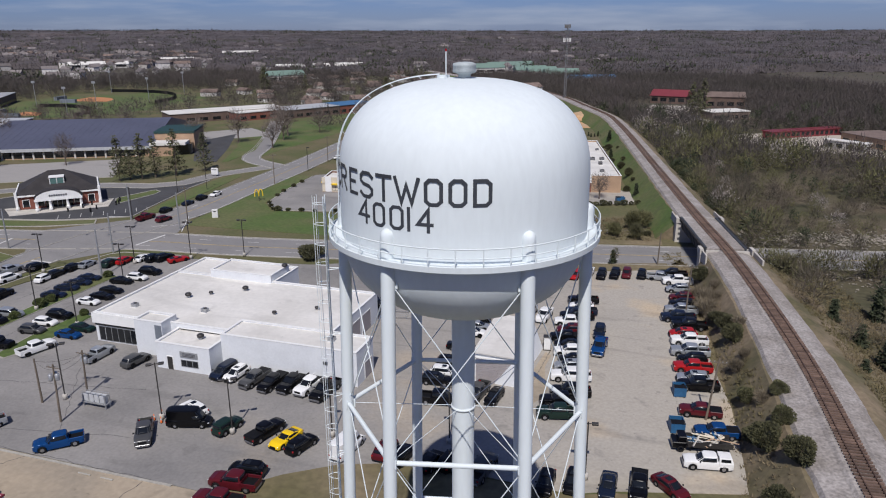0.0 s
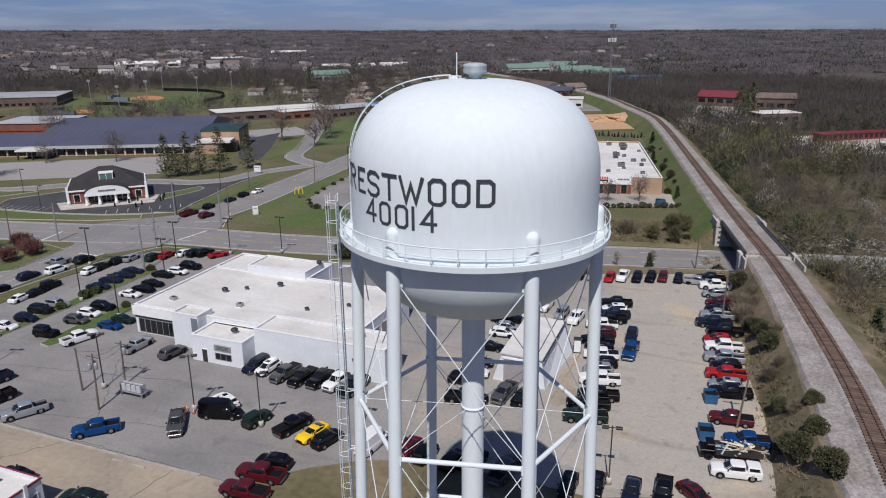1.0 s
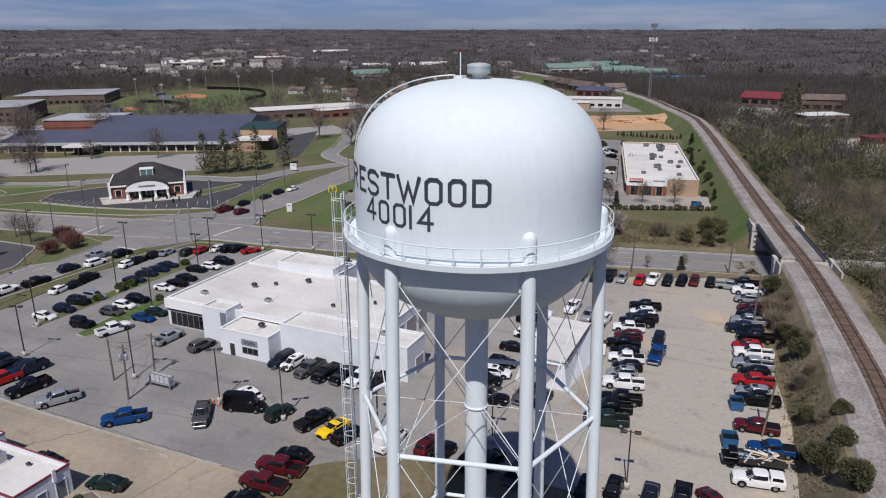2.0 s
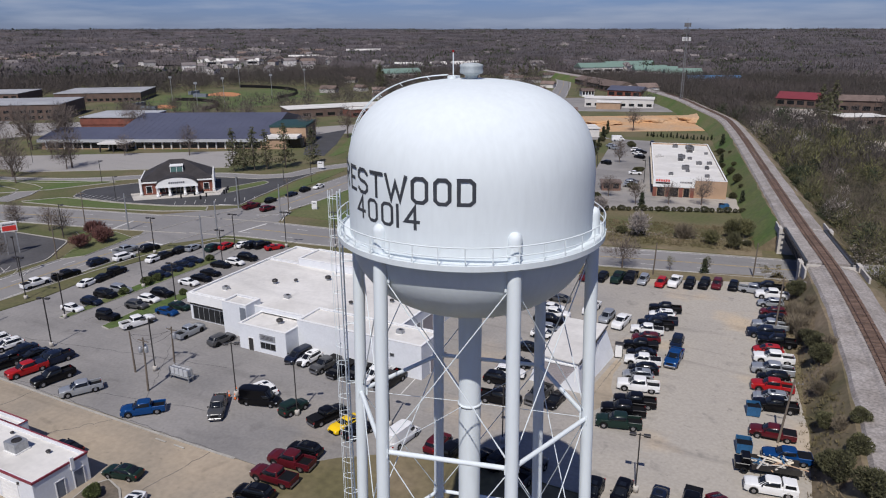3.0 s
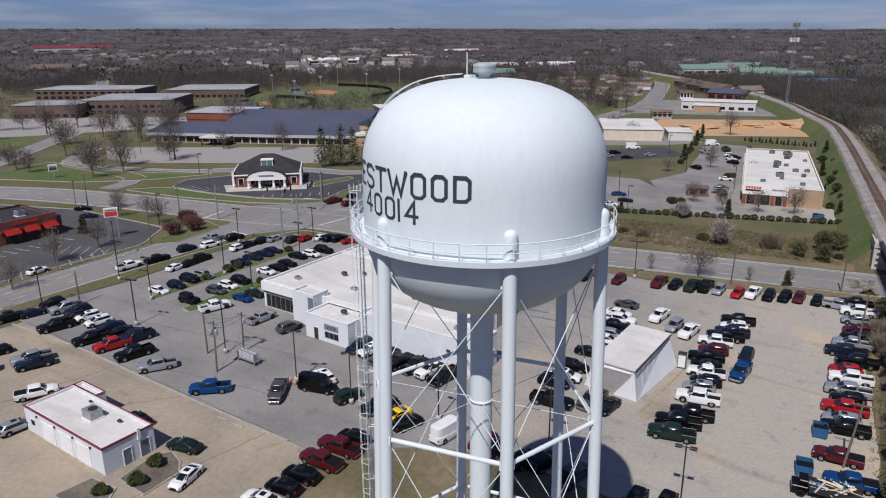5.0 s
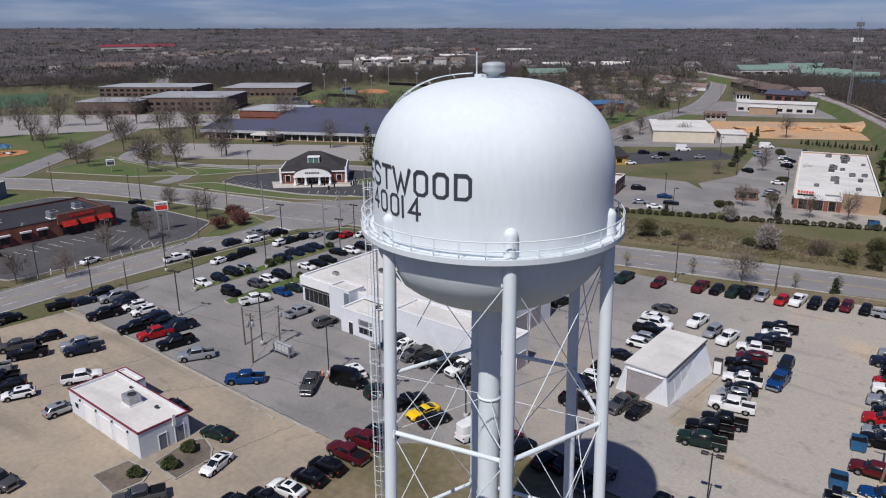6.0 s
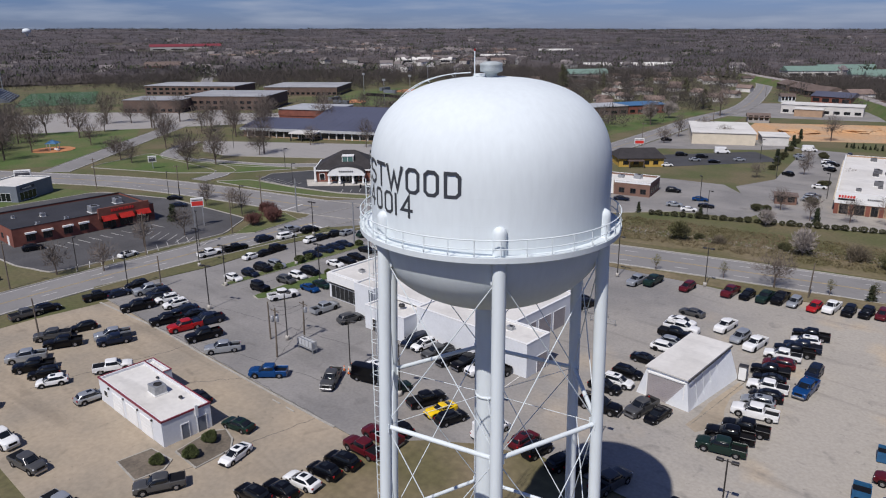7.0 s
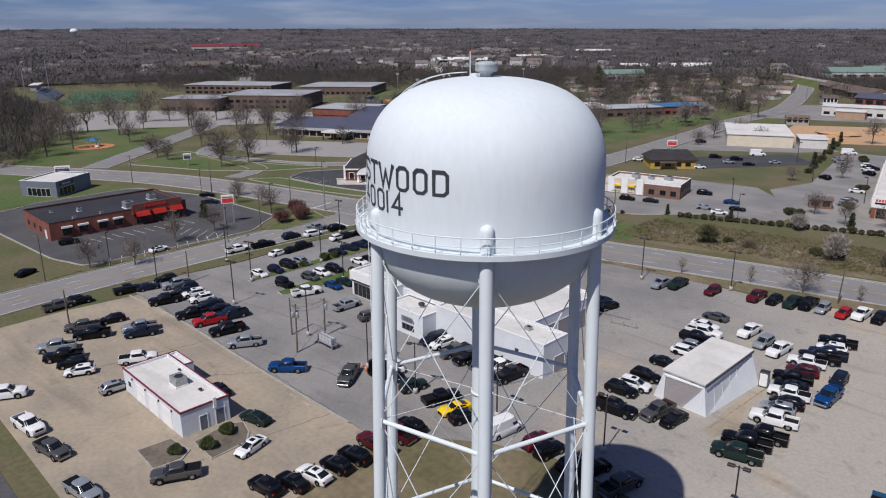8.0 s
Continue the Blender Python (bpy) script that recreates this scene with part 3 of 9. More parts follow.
ROAD_E = [(-262, 64), (-288, 92), (-321, 128), (-350, 160), (-390, 205), (-460, 260), (-560, 300), (-760, 420), (-980, 560)]
DRIVE = [(-206, 92), (-214, 108), (-245, 110), (-266, 112), (-292, 138)]
DRIVE_C = [(-131, 200), (-152, 213), (-163, 240), (-180, 276), (-206, 327)]
DRIVE_B = [(-245, 112), (-213, 124), (-190, 144), (-172, 154), (-157, 157), (-149, 164), (-146, 180), (-136, 198)]


def road(name, line, width, label, z=0.05, kerbs=True, yellow=True, lanes=()):
    ob = empty(name)
    part("carriageway", strip(line, width / 2, -width / 2, -0.2, z), M_ROAD, ob)
    if kerbs:
        for side in (1, -1):
            part("kerb", strip(line, side * (width / 2 + 0.22), side * (width / 2), -0.2, z + 0.15), M_KERB, ob, "pale concrete kerb")
    if yellow:
        for off in (0.12, -0.2):
            part("centre_line", strip(line, off + 0.09, off - 0.09, z, z + 0.012), M_PAINT_Y, ob, "worn yellow centre line")
    for off in lanes:
        part("lane_line", strip(line, off + 0.08, off - 0.08, z, z + 0.012, step=3.0, dash=4), M_PAINT_W, ob, "dashed white lane line")
    for off in (width / 2 - 0.6, -width / 2 + 0.6):
        part("edge_line", strip(line, off + 0.07, off - 0.07, z, z + 0.012), M_PAINT_W, ob, "white edge line")
    return structure(ob, label, "road")


road("road_north", ROAD_N, 14.5, "grey asphalt main road with yellow centre line", 0.06, lanes=(3.6, -3.6))
road("road_west", ROAD_B, 12.6, "grey asphalt avenue with centre turning lane", 0.064, lanes=(2.2, -2.2))
road("road_avenue", ROAD_C, 13.0, "grey asphalt avenue winding off through town", 0.068, lanes=(2.6,))
road("road_far_west", ROAD_D, 16.0, "grey asphalt road with turning lane", 0.072, lanes=(4.0, -4.0))
road("road_school", ROAD_E, 11.0, "pale asphalt school road", 0.076, yellow=False)
road("drive_bank", DRIVE, 7.0, "narrow kerbed asphalt drive", 0.08, yellow=False)
road("drive_school", DRIVE_B, 7.0, "narrow kerbed asphalt drive by the school", 0.084, yellow=False)
road("drive_warehouse", DRIVE_C, 7.5, "pale kerbed concrete drive up to the warehouse", 0.086, yellow=False)
patch("crossing_box", [(-140, 92.5), (-134, 84), (-121, 83), (-114, 93), (-110, 110), (-114.6, 122), (-129, 121), (-146, 103)], M_ROAD, 0.088, "grey asphalt road junction", "road")


def stop_bars():
    """White stop lines, arrows and crossing bars at the junction, each a thin painted slab."""
    ob = empty("junction_marking")
    for (x0, y0), (x1, y1), w in (((-128, 81), (-122, 81), 0.6), ((-134, 121), (-140, 119), 0.6), ((-113, 98), (-112, 108), 0.6), ((-148, 94), (-146, 85), 0.6), ((-121, 114), (-112, 119), 0.25), ((-110, 112), (-118, 126), 0.25)):
        d = (Vector((x1, y1)) - Vector((x0, y0))).normalized()
        n = Vector((-d.y, d.x)) * w / 2
        pts = [Vector((x0, y0)) - n, Vector((x1, y1)) - n, Vector((x1, y1)) + n, Vector((x0, y0)) + n]
        part("bar", slab([tuple(p) for p in pts], 0.09, 0.102), M_PAINT_W, ob)
    return structure(ob, "white painted stop lines on the junction", "road marking")


stop_bars()


# ---- railway ----
RAIL_LINE = [(40, -60), (36.4, 7.7), (34.4, 34.4), (33.0, 58), (30.0, 84), (25.8, 112), (20.9, 137), (15.2, 167.5), (6.8, 214), (-6.0, 284.5), (-13.1, 320), (-20, 350), (-30, 378), (-38, 398), (-68, 470), (-133, 578), (-247, 722)]
RZ = 6.28
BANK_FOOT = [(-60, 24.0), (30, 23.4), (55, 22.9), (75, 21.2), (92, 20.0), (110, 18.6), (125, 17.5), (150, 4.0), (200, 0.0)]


def along_y(rows, y):
    """A value on a line of (y, value) points."""
    for (ya, va), (yb, vb) in zip(rows, rows[1:]):
        if y <= yb:
            return va + (vb - va) * (max(y, ya) - ya) / (yb - ya)
    return rows[-1][1]


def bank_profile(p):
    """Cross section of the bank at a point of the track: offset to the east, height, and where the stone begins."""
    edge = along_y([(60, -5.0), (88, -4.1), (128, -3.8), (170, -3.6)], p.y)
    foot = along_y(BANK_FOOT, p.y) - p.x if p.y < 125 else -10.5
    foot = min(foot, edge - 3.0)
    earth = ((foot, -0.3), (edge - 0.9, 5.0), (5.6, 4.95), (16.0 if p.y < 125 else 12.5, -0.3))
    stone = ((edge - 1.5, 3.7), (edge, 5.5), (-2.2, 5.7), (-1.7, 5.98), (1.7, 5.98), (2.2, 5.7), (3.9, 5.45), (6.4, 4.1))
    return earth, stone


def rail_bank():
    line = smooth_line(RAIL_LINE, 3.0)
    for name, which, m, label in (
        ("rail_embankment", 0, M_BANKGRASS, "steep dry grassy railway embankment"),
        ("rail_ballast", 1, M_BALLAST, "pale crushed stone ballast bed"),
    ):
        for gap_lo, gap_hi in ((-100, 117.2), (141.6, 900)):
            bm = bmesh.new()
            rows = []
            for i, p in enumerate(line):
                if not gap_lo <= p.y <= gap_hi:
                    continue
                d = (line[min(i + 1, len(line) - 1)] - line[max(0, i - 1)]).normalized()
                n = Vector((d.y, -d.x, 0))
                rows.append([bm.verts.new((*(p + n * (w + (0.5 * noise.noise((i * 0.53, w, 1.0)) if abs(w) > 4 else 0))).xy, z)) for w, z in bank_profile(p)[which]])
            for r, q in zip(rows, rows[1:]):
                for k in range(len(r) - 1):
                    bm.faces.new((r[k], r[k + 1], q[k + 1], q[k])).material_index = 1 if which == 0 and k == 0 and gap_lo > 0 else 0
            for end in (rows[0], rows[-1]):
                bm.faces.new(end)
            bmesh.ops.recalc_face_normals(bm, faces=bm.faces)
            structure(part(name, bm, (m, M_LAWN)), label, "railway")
    track = empty("railway_track")
    for side in (-0.72, 0.72):
        part("rail", strip([(*p.xy, RZ) for p in smooth_line(RAIL_LINE, 12)], side + 0.05, side - 0.05, -0.1, 0.06), M_RAIL, track, "rusty steel rail")
    tie = mesh_of("tie", boxes((-1.3, -0.12, -0.12, 1.3, 0.12, 0.06)), M_TIE)
    fine = smooth_line(RAIL_LINE, 0.62)
    rest = bmesh.new()
    count = 0
    for i, p in enumerate(fine[:-1]):
        if p.y < 20 or p.y > 480:
            continue
        d = fine[i + 1] - p
        m = Matrix.Translation((p.x, p.y, RZ - 0.1)) @ Matrix.Rotation(math.atan2(d.y, d.x) + math.pi / 2 + random.uniform(-0.02, 0.02), 4, "Z")
        if count < 300:
            piece("tie", tie, track, m)
            count += 1
        elif i % 2 == 0:
            bmesh.ops.create_cube(rest, size=1.0, matrix=m @ Matrix.Diagonal((2.6, 0.26, 0.16, 1)))
    tagged(part("far_ties", rest, M_TIE, track), kind="stuff")
    return tagged(track, "rusty single railway track on wooden ties", "railway track", kind="structure")


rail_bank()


def rail_bridge():
    """Steel plate girder bridge on concrete abutments over the main road."""
    ob = empty("rail_bridge", Matrix.Translation((22.4, 129.4, 0)) @ Matrix.Rotation(radians(11.0), 4, "Z"))
    part("deck", boxes((-3.9, -12.9, 5.3, 3.9, 12.9, 5.96)), M_BALLAST, ob, "ballasted deck")
    for x in (-4.3, 4.0):
        bm = boxes((x, -13, 3.7, x + 0.3, 13, 6.15), (x - 0.12, -13, 6.05, x + 0.42, 13, 6.17))
        for i in range(18):
            box(bm, x - 0.14, -12.9 + i * 1.51, 3.75, x, -12.8 + i * 1.51, 6.0)
        part("girder", bm, M_GIRDER, ob, "dark steel plate girder")
    for x0 in (-4.9, 4.35):
        for i in range(26):
            part("walkway_tie", boxes((x0, -12.9 + i * 1.0, 6.0, x0 + 0.55, -12.6 + i * 1.0, 6.22)), M_POLE, ob)
    for y0, y1 in ((-14.6, -12.4), (11.2, 13.6)):
        part("abutment", boxes((-5.6, y0, -0.3, 5.6, y1, 5.0), (-5.7, y0 - 0.2, 5.0, -4.95, y1 + 0.2, 6.3), (4.95, y0 - 0.2, 5.0, 5.7, y1 + 0.2, 6.3), (-4.4, y0 if y0 < 0 else y0 + 1.6, 5.0, 4.5, y0 + 0.5 if y0 < 0 else y1, 5.9)), M_CONCRETE, ob, "pale stained concrete abutment")
    for x0, y0, y1 in ((-5.4, -18.6, -14.8), (5.2, -21.0, -14.8), (-5.5, 13.8, 18.5), (5.2, 13.8, 19.5)):
        part("wing_wall", boxes((x0, y0, 2.0, x0 + 0.35, y1, 6.1), bevel=0.04), M_CONCRETE, ob, "concrete wing wall")
    return tagged(ob, "dark steel girder railway bridge over the road", "bridge", kind="structure")


rail_bridge()


# ---- water tower ----
TANK_R, LEG_ANGLES = 7.35, [-47.0 + 60 * i for i in range(6)]


def polar(r, deg, z):
    return Vector((r * math.cos(radians(deg)), r * math.sin(radians(deg)), z))


STROKES = {  # block letters on a grid 4 wide and 7 high: open strokes through grid points
    "C": [[(4, 6), (3, 7), (1, 7), (0, 6), (0, 1), (1, 0), (3, 0), (4, 1)]],
    "R": [[(0, 0), (0, 7), (3, 7), (4, 6), (4, 4.4), (3, 3.6), (0, 3.6)], [(2, 3.6), (4, 0)]],
    "E": [[(4, 7), (0, 7), (0, 0), (4, 0)], [(0, 3.6), (3, 3.6)]],
    "S": [[(4, 6), (3, 7), (1, 7), (0, 6), (0, 4.6), (1, 3.7), (3, 3.3), (4, 2.4), (4, 1), (3, 0), (1, 0), (0, 1)]],
    "T": [[(0, 7), (4, 7)], [(2, 7), (2, 0)]],
    "W": [[(0, 7), (1.1, 0), (2, 5), (2.9, 0), (4, 7)]],
    "O": [[(1, 7), (3, 7), (4, 6), (4, 1), (3, 0), (1, 0), (0, 1), (0, 6), (1, 7)]],
    "D": [[(0, 0), (0, 7), (3, 7), (4, 6), (4, 1), (3, 0), (0, 0)]],
    "4": [[(3, 0), (3, 7), (0, 2.2), (4, 2.2)]],
    "0": [[(1, 7), (3, 7), (4, 6), (4, 1), (3, 0), (1, 0), (0, 1), (0, 6), (1, 7)]],
    "1": [[(2, 7), (2, 0)]],
}


def letter_mesh(char, width, height, stroke):
    """Flat strokes with mitred joins, in metres, later wrapped round the tank."""
    bm = bmesh.new()
    sx, sy = (width - stroke) / 4, (height - stroke) / 7
    for line in STROKES[char]:
        pts = [Vector((x * sx - 2 * sx, y * sy + stroke / 2)) for x, y in line]
        closed = (pts[0] - pts[-1]).length < 1e-6
        n = len(pts)
        sides = []
        for i in range(n):
            a = pts[(i - 1) if i else (n - 2 if closed else 0)]
            b = pts[(i + 1) if i < n - 1 else (1 if closed else n - 1)]
            d0 = (pts[i] - a).normalized() if (pts[i] - a).length > 1e-6 else (b - pts[i]).normalized()
            d1 = (b - pts[i]).normalized() if (b - pts[i]).length > 1e-6 else d0
            t = (d0 + d1).normalized()
            nrm = Vector((-t.y, t.x))
            k = stroke / 2 / max(0.35, nrm.dot(Vector((-d0.y, d0.x))))
            ext = Vector((0, 0))
            if not closed and i == 0:
                ext = -d1 * stroke / 2
            if not closed and i == n - 1:
                ext = d0 * stroke / 2
            sides.append((pts[i] + nrm * k + ext, pts[i] - nrm * k + ext))
        for (l0, r0), (l1, r1) in zip(sides, sides[1:]):
            steps = max(1, int(abs((l1 - l0).x) / 0.15))
            for s in range(steps):
                f, g = s / steps, (s + 1) / steps
                q = [l0.lerp(l1, f), r0.lerp(r1, f), r0.lerp(r1, g), l0.lerp(l1, g)]
                bm.faces.new([bm.verts.new((p.x, p.y, 0)) for p in q])
    bmesh.ops.remove_doubles(bm, verts=bm.verts, dist=0.002)
    return bm


def water_tower():
    top = empty("water_tower")
    shoulder, crown, foot, bowl = 43.1, 48.82, 39.9, 34.85
    prof = [(0.78, bowl + 0.03)]
    for i in range(1, 25):
        a = i / 24 * math.pi / 2
        prof.append((max(0.8, TANK_R * math.sin(a) ** 0.92), foot - (foot - bowl) * math.cos(a) ** 0.95))
    prof += [(TANK_R, foot + 0.1 + (shoulder - foot - 0.1) * i / 4) for i in range(5)]
    for i in range(1, 33):
        a = i / 32 * math.pi / 2
        n = 2 / 2.58
        prof.append((TANK_R * math.cos(a) ** n if i < 32 else 0.0, shoulder + (crown - shoulder) * math.sin(a) ** n))
    tank = part("tank", lathe(prof, 128), M_TANK, top, "glossy white welded steel tank with bowl bottom")
    # weld seams, barely proud
    for z in (41.6, 43.1):
        part("weld_seam", lathe([(TANK_R + 0.0, z - 0.03), (TANK_R + 0.003, z), (TANK_R + 0.0, z + 0.03)], 128), M_TANK, top)
    # balcony
    part("balcony_floor", lathe([(TANK_R, 39.96), (8.1, 39.96), (8.1, 40.03), (TANK_R, 40.03)], 96, False), M_TANK, top)
    part("balcony_girder", lathe([(8.04, 39.80), (8.12, 39.80), (8.14, 40.12), (8.10, 40.12), (8.08, 39.86), (8.04, 39.86)], 96, False), M_TANK, top, "white rolled steel fascia girder")
    post = mesh_of("handrail_post", tubes([((0, 0, 40.03), (0, 0, 41.05), 0.032), ((-0.02, 0, 40.04), (0.12, 0, 40.35), 0.02)], 6), M_TANK)
    for i in range(36):
        piece("handrail_post", post, top, Matrix.Rotation(radians(10 * i + 3), 4, "Z") @ Matrix.Translation((8.06, 0, 0)))
    for z, r in ((41.06, 0.034), (40.56, 0.026)):
        ring = lathe([(8.06 + r * math.cos(radians(60 * i)), z + r * math.sin(radians(60 * i))) for i in range(7)], 96)
        part("handrail", ring, M_TANK, top, "white pipe handrail")
    # battered legs, with rounded heads standing against the shell
    def leg_r(z):
        return 7.40 + (39.0 - z) * 0.026

    leg_prof = [(0.0, 0.0), (0.62, 0.0), (0.62, 0.35), (0.39, 0.36), (0.39, 0.5), (0.39, 15.2), (0.39, 27.6), (0.39, 41.1), (0.39, 41.25)]
    leg_prof += [(0.39 * math.cos(a), 41.25 + 0.39 * math.sin(a)) for a in [radians(18 * i) for i in range(1, 5)]] + [(0.0, 41.64)]
    leg_mesh = mesh_of("leg", lathe(leg_prof, 28), M_TANK)
    gusset = mesh_of("gusset", boxes((-0.03, -0.45, -0.3, 0.03, 0.45, 0.3), (-0.5, -0.03, -0.3, 0.0, 0.03, 0.3), bevel=0.01), M_TANK)
    footing = mesh_of("footing", boxes((-0.95, -0.95, -0.3, 0.95, 0.95, 0.22), bevel=0.04), M_CONCRETE)
    for a in LEG_ANGLES:
        leg = piece("leg", leg_mesh, top, Matrix.Translation(polar(leg_r(0), a, 0)) @ Matrix.Rotation(radians(a), 4, "Z") @ Matrix.Rotation(-math.atan(0.026), 4, "Y"))
        for z in (15.3, 27.72, 38.6):
            piece("gusset", gusset, leg, Matrix.Translation((-0.25 if z > 38 else 0.0, 0, z)))
        piece("footing", footing, leg, Matrix.Rotation(math.atan(0.026), 4, "Y"))["label"] = "concrete footing"
    riser = [(1.25, -0.2), (1.25, 0.5), (0.76, 0.9), (0.74, 1.0), (0.74, 9.0), (0.74, 18.0), (0.74, 27.6), (0.74, 27.70), (0.745, 27.71), (0.80, 27.72), (0.80, 27.86), (0.745, 27.87), (0.74, 27.88), (0.74, 27.98), (0.74, 31.0), (0.76, 35.3)]
    part("riser_pipe", lathe(riser, 36), M_TANK, top, "thick white central riser pipe")
    # horizontal struts, tie rods and spokes
    for z in (27.72, 15.3):
        for a in LEG_ANGLES:
            part("strut", tubes([(polar(leg_r(z), a, z), polar(leg_r(z), a + 60, z), 0.15)], 14), M_TANK, top, "white pipe strut")
    rods = [(38.7, 27.9), (27.6, 15.45), (15.15, 0.5)]
    for a in LEG_ANGLES:
        for hi, lo in rods:
            for p, q in ((a, a + 60), (a + 60, a)):
                part("tie_rod", tubes([(polar(leg_r(hi) - 0.1, p, hi), polar(leg_r(lo) - 0.1, q, lo), 0.035)], 6), M_TANK, top, "thin white cross brace")
        part("spoke_rod", tubes([(polar(0.78, a, 27.8), polar(leg_r(27.7), a, 27.72), 0.022)], 5), M_TANK, top)
        part("spoke_rod", tubes([(polar(0.74, a, 15.4), polar(leg_r(15.3), a, 15.3), 0.022)], 5), M_TANK, top)
    # access ladder in its safety cage, up to the balcony and on over the dome
    LA = -165.0
    u = polar(1, LA, 0)
    v = Vector((-u.y, u.x, 0))
    base = u * 8.5
    ladder = empty("access_ladder")
    ladder.parent = top
    for s in (-0.22, 0.22):
        part("stile", tubes([(base + v * s + Vector((0, 0, 0.3)), base + v * s + Vector((0, 0, 41.9)), 0.035)], 6), M_TANK, ladder)
    rungs = bmesh.new()
    for i in range(130):
        z = 0.6 + i * 0.315
        tube(rungs, base + v * -0.22 + Vector((0, 0, z)), base + v * 0.22 + Vector((0, 0, z)), 0.016, sides=5)
    tagged(part("rungs", rungs, M_TANK, ladder), kind="stuff")
    cage = bmesh.new()
    for k in range(31):
        z = 3.0 + k * 1.28
        pts = [base + v * (0.36 * math.cos(t)) + u * (0.72 * math.sin(t)) + Vector((0, 0, z)) for t in [math.pi * j / 8 for j in range(9)]]
        for p, q in zip(pts, pts[1:]):
            tube(cage, p, q, 0.022, sides=4, caps=False)
    for j in range(0, 9, 2):
        t = math.pi * j / 8
        o = base + v * (0.36 * math.cos(t)) + u * (0.72 * math.sin(t))
        tube(cage, o + Vector((0, 0, 2.6)), o + Vector((0, 0, 41.9)), 0.02, sides=4)
    part("safety_cage", cage, M_TANK, ladder, "white hooped safety cage")
    stand = bmesh.new()
    for k in range(9):
        z = 2.0 + k * 4.4
        for s in (-0.22, 0.22):
            tube(stand, base + v * s + Vector((0, 0, z)), polar(leg_r(z), -167, z), 0.03, sides=4)
    tagged(part("stand_offs", stand, M_TANK, ladder), kind="stuff")
    # curved rail ladder lying over the shell to the crown
    over = []
    for r, z in prof[26:-2]:
        over.append((r + 0.2, z + (0.24 if z > shoulder else 0.0)))
    run = bmesh.new()
    for s in (-0.2, 0.2):
        pts = [u * r + v * s + Vector((0, 0, z)) for r, z in over]
        for p, q in zip(pts, pts[1:]):
            tube(run, p, q, 0.026, sides=6, caps=False)
    part("dome_ladder_rail", run, M_TANK, top, "white curved ladder rail over the dome")
    steps = bmesh.new()
    for (r0, z0), (r1, z1) in zip(over, over[1:]):
        n = max(1, int(math.hypot(r1 - r0, z1 - z0) / 0.33))
        for i in range(n):
            c = u * (r0 + (r1 - r0) * i / n) + Vector((0, 0, z0 + (z1 - z0) * i / n))
            tube(steps, c - v * 0.2, c + v * 0.2, 0.018, sides=4)
    for i, (r, z) in enumerate(over):
        if i % 5 == 0:
            tube(steps, u * r + Vector((0, 0, z)), u * (r - 0.17) + Vector((0, 0, z - 0.16)), 0.02, sides=4)
    tagged(part("dome_rungs", steps, M_TANK, top), kind="stuff")
    # crown: vent, beacon mast, hatch
    vent_prof = [(0.36, 48.6), (0.36, 49.02), (0.45, 49.08), (0.66, 49.14), (0.68, 49.24), (0.65, 49.46), (0.68, 49.5), (0.66, 49.62), (0.4, 49.7), (0.0, 49.73)]
    part("roof_vent", lathe(vent_prof, 32), M_VENT, top, "grey mushroom vent on the crown")
    mast = part("beacon_mast", tubes([((-1.0, -0.33, 48.5), (-1.0, -0.33, 50.3), 0.035), ((-1.0, -0.33, 48.5), (-1.0, -0.33, 48.85), 0.12)], 8), M_TANK, top, "thin white mast")
    part("beacon", tubes([((-1.0, -0.33, 50.3), (-1.0, -0.33, 50.44), 0.05)], 10), M_TAIL, mast, "small red obstruction light")
    part("crown_hatch", tubes([((-1.5, 0.75, 48.5), (-1.5, 0.75, 48.92), 0.38)], 16), M_TANK, top)
    # lettering wrapped on the shell
    word = [("C", -148.5, 1.0), ("R", -138.7, 1.1), ("E", -127.8, 0.93), ("S", -118.2, 1.1), ("T", -108.2, 1.08), ("W", -97.3, 1.5), ("O", -86.0, 0.99), ("O", -76.4, 0.95), ("D", -66.8, 0.97)]
    number = [("4", -120.3, 1.0), ("0", -111.1, 0.88), ("0", -102.1, 0.88), ("1", -96.5, 0.19), ("4", -89.6, 0.93)]
    for row, z, h, st in ((word, 43.03, 1.44, 0.195), (number, 41.63, 1.30, 0.18)):
        for char, a, w in row:
            bm = letter_mesh(char, w, h, st)
            for vert in bm.verts:
                p = polar(TANK_R + 0.014, a + math.degrees(vert.co.x / TANK_R), z + vert.co.y)
                vert.co = p
            bmesh.ops.recalc_face_normals(bm, faces=bm.faces)
            part("letter", bm, M_LETTER, tank, "dark grey painted block letter")
    return tagged(top, "white steel water tower on six legs with dark lettering", "water tower")


water_tower()


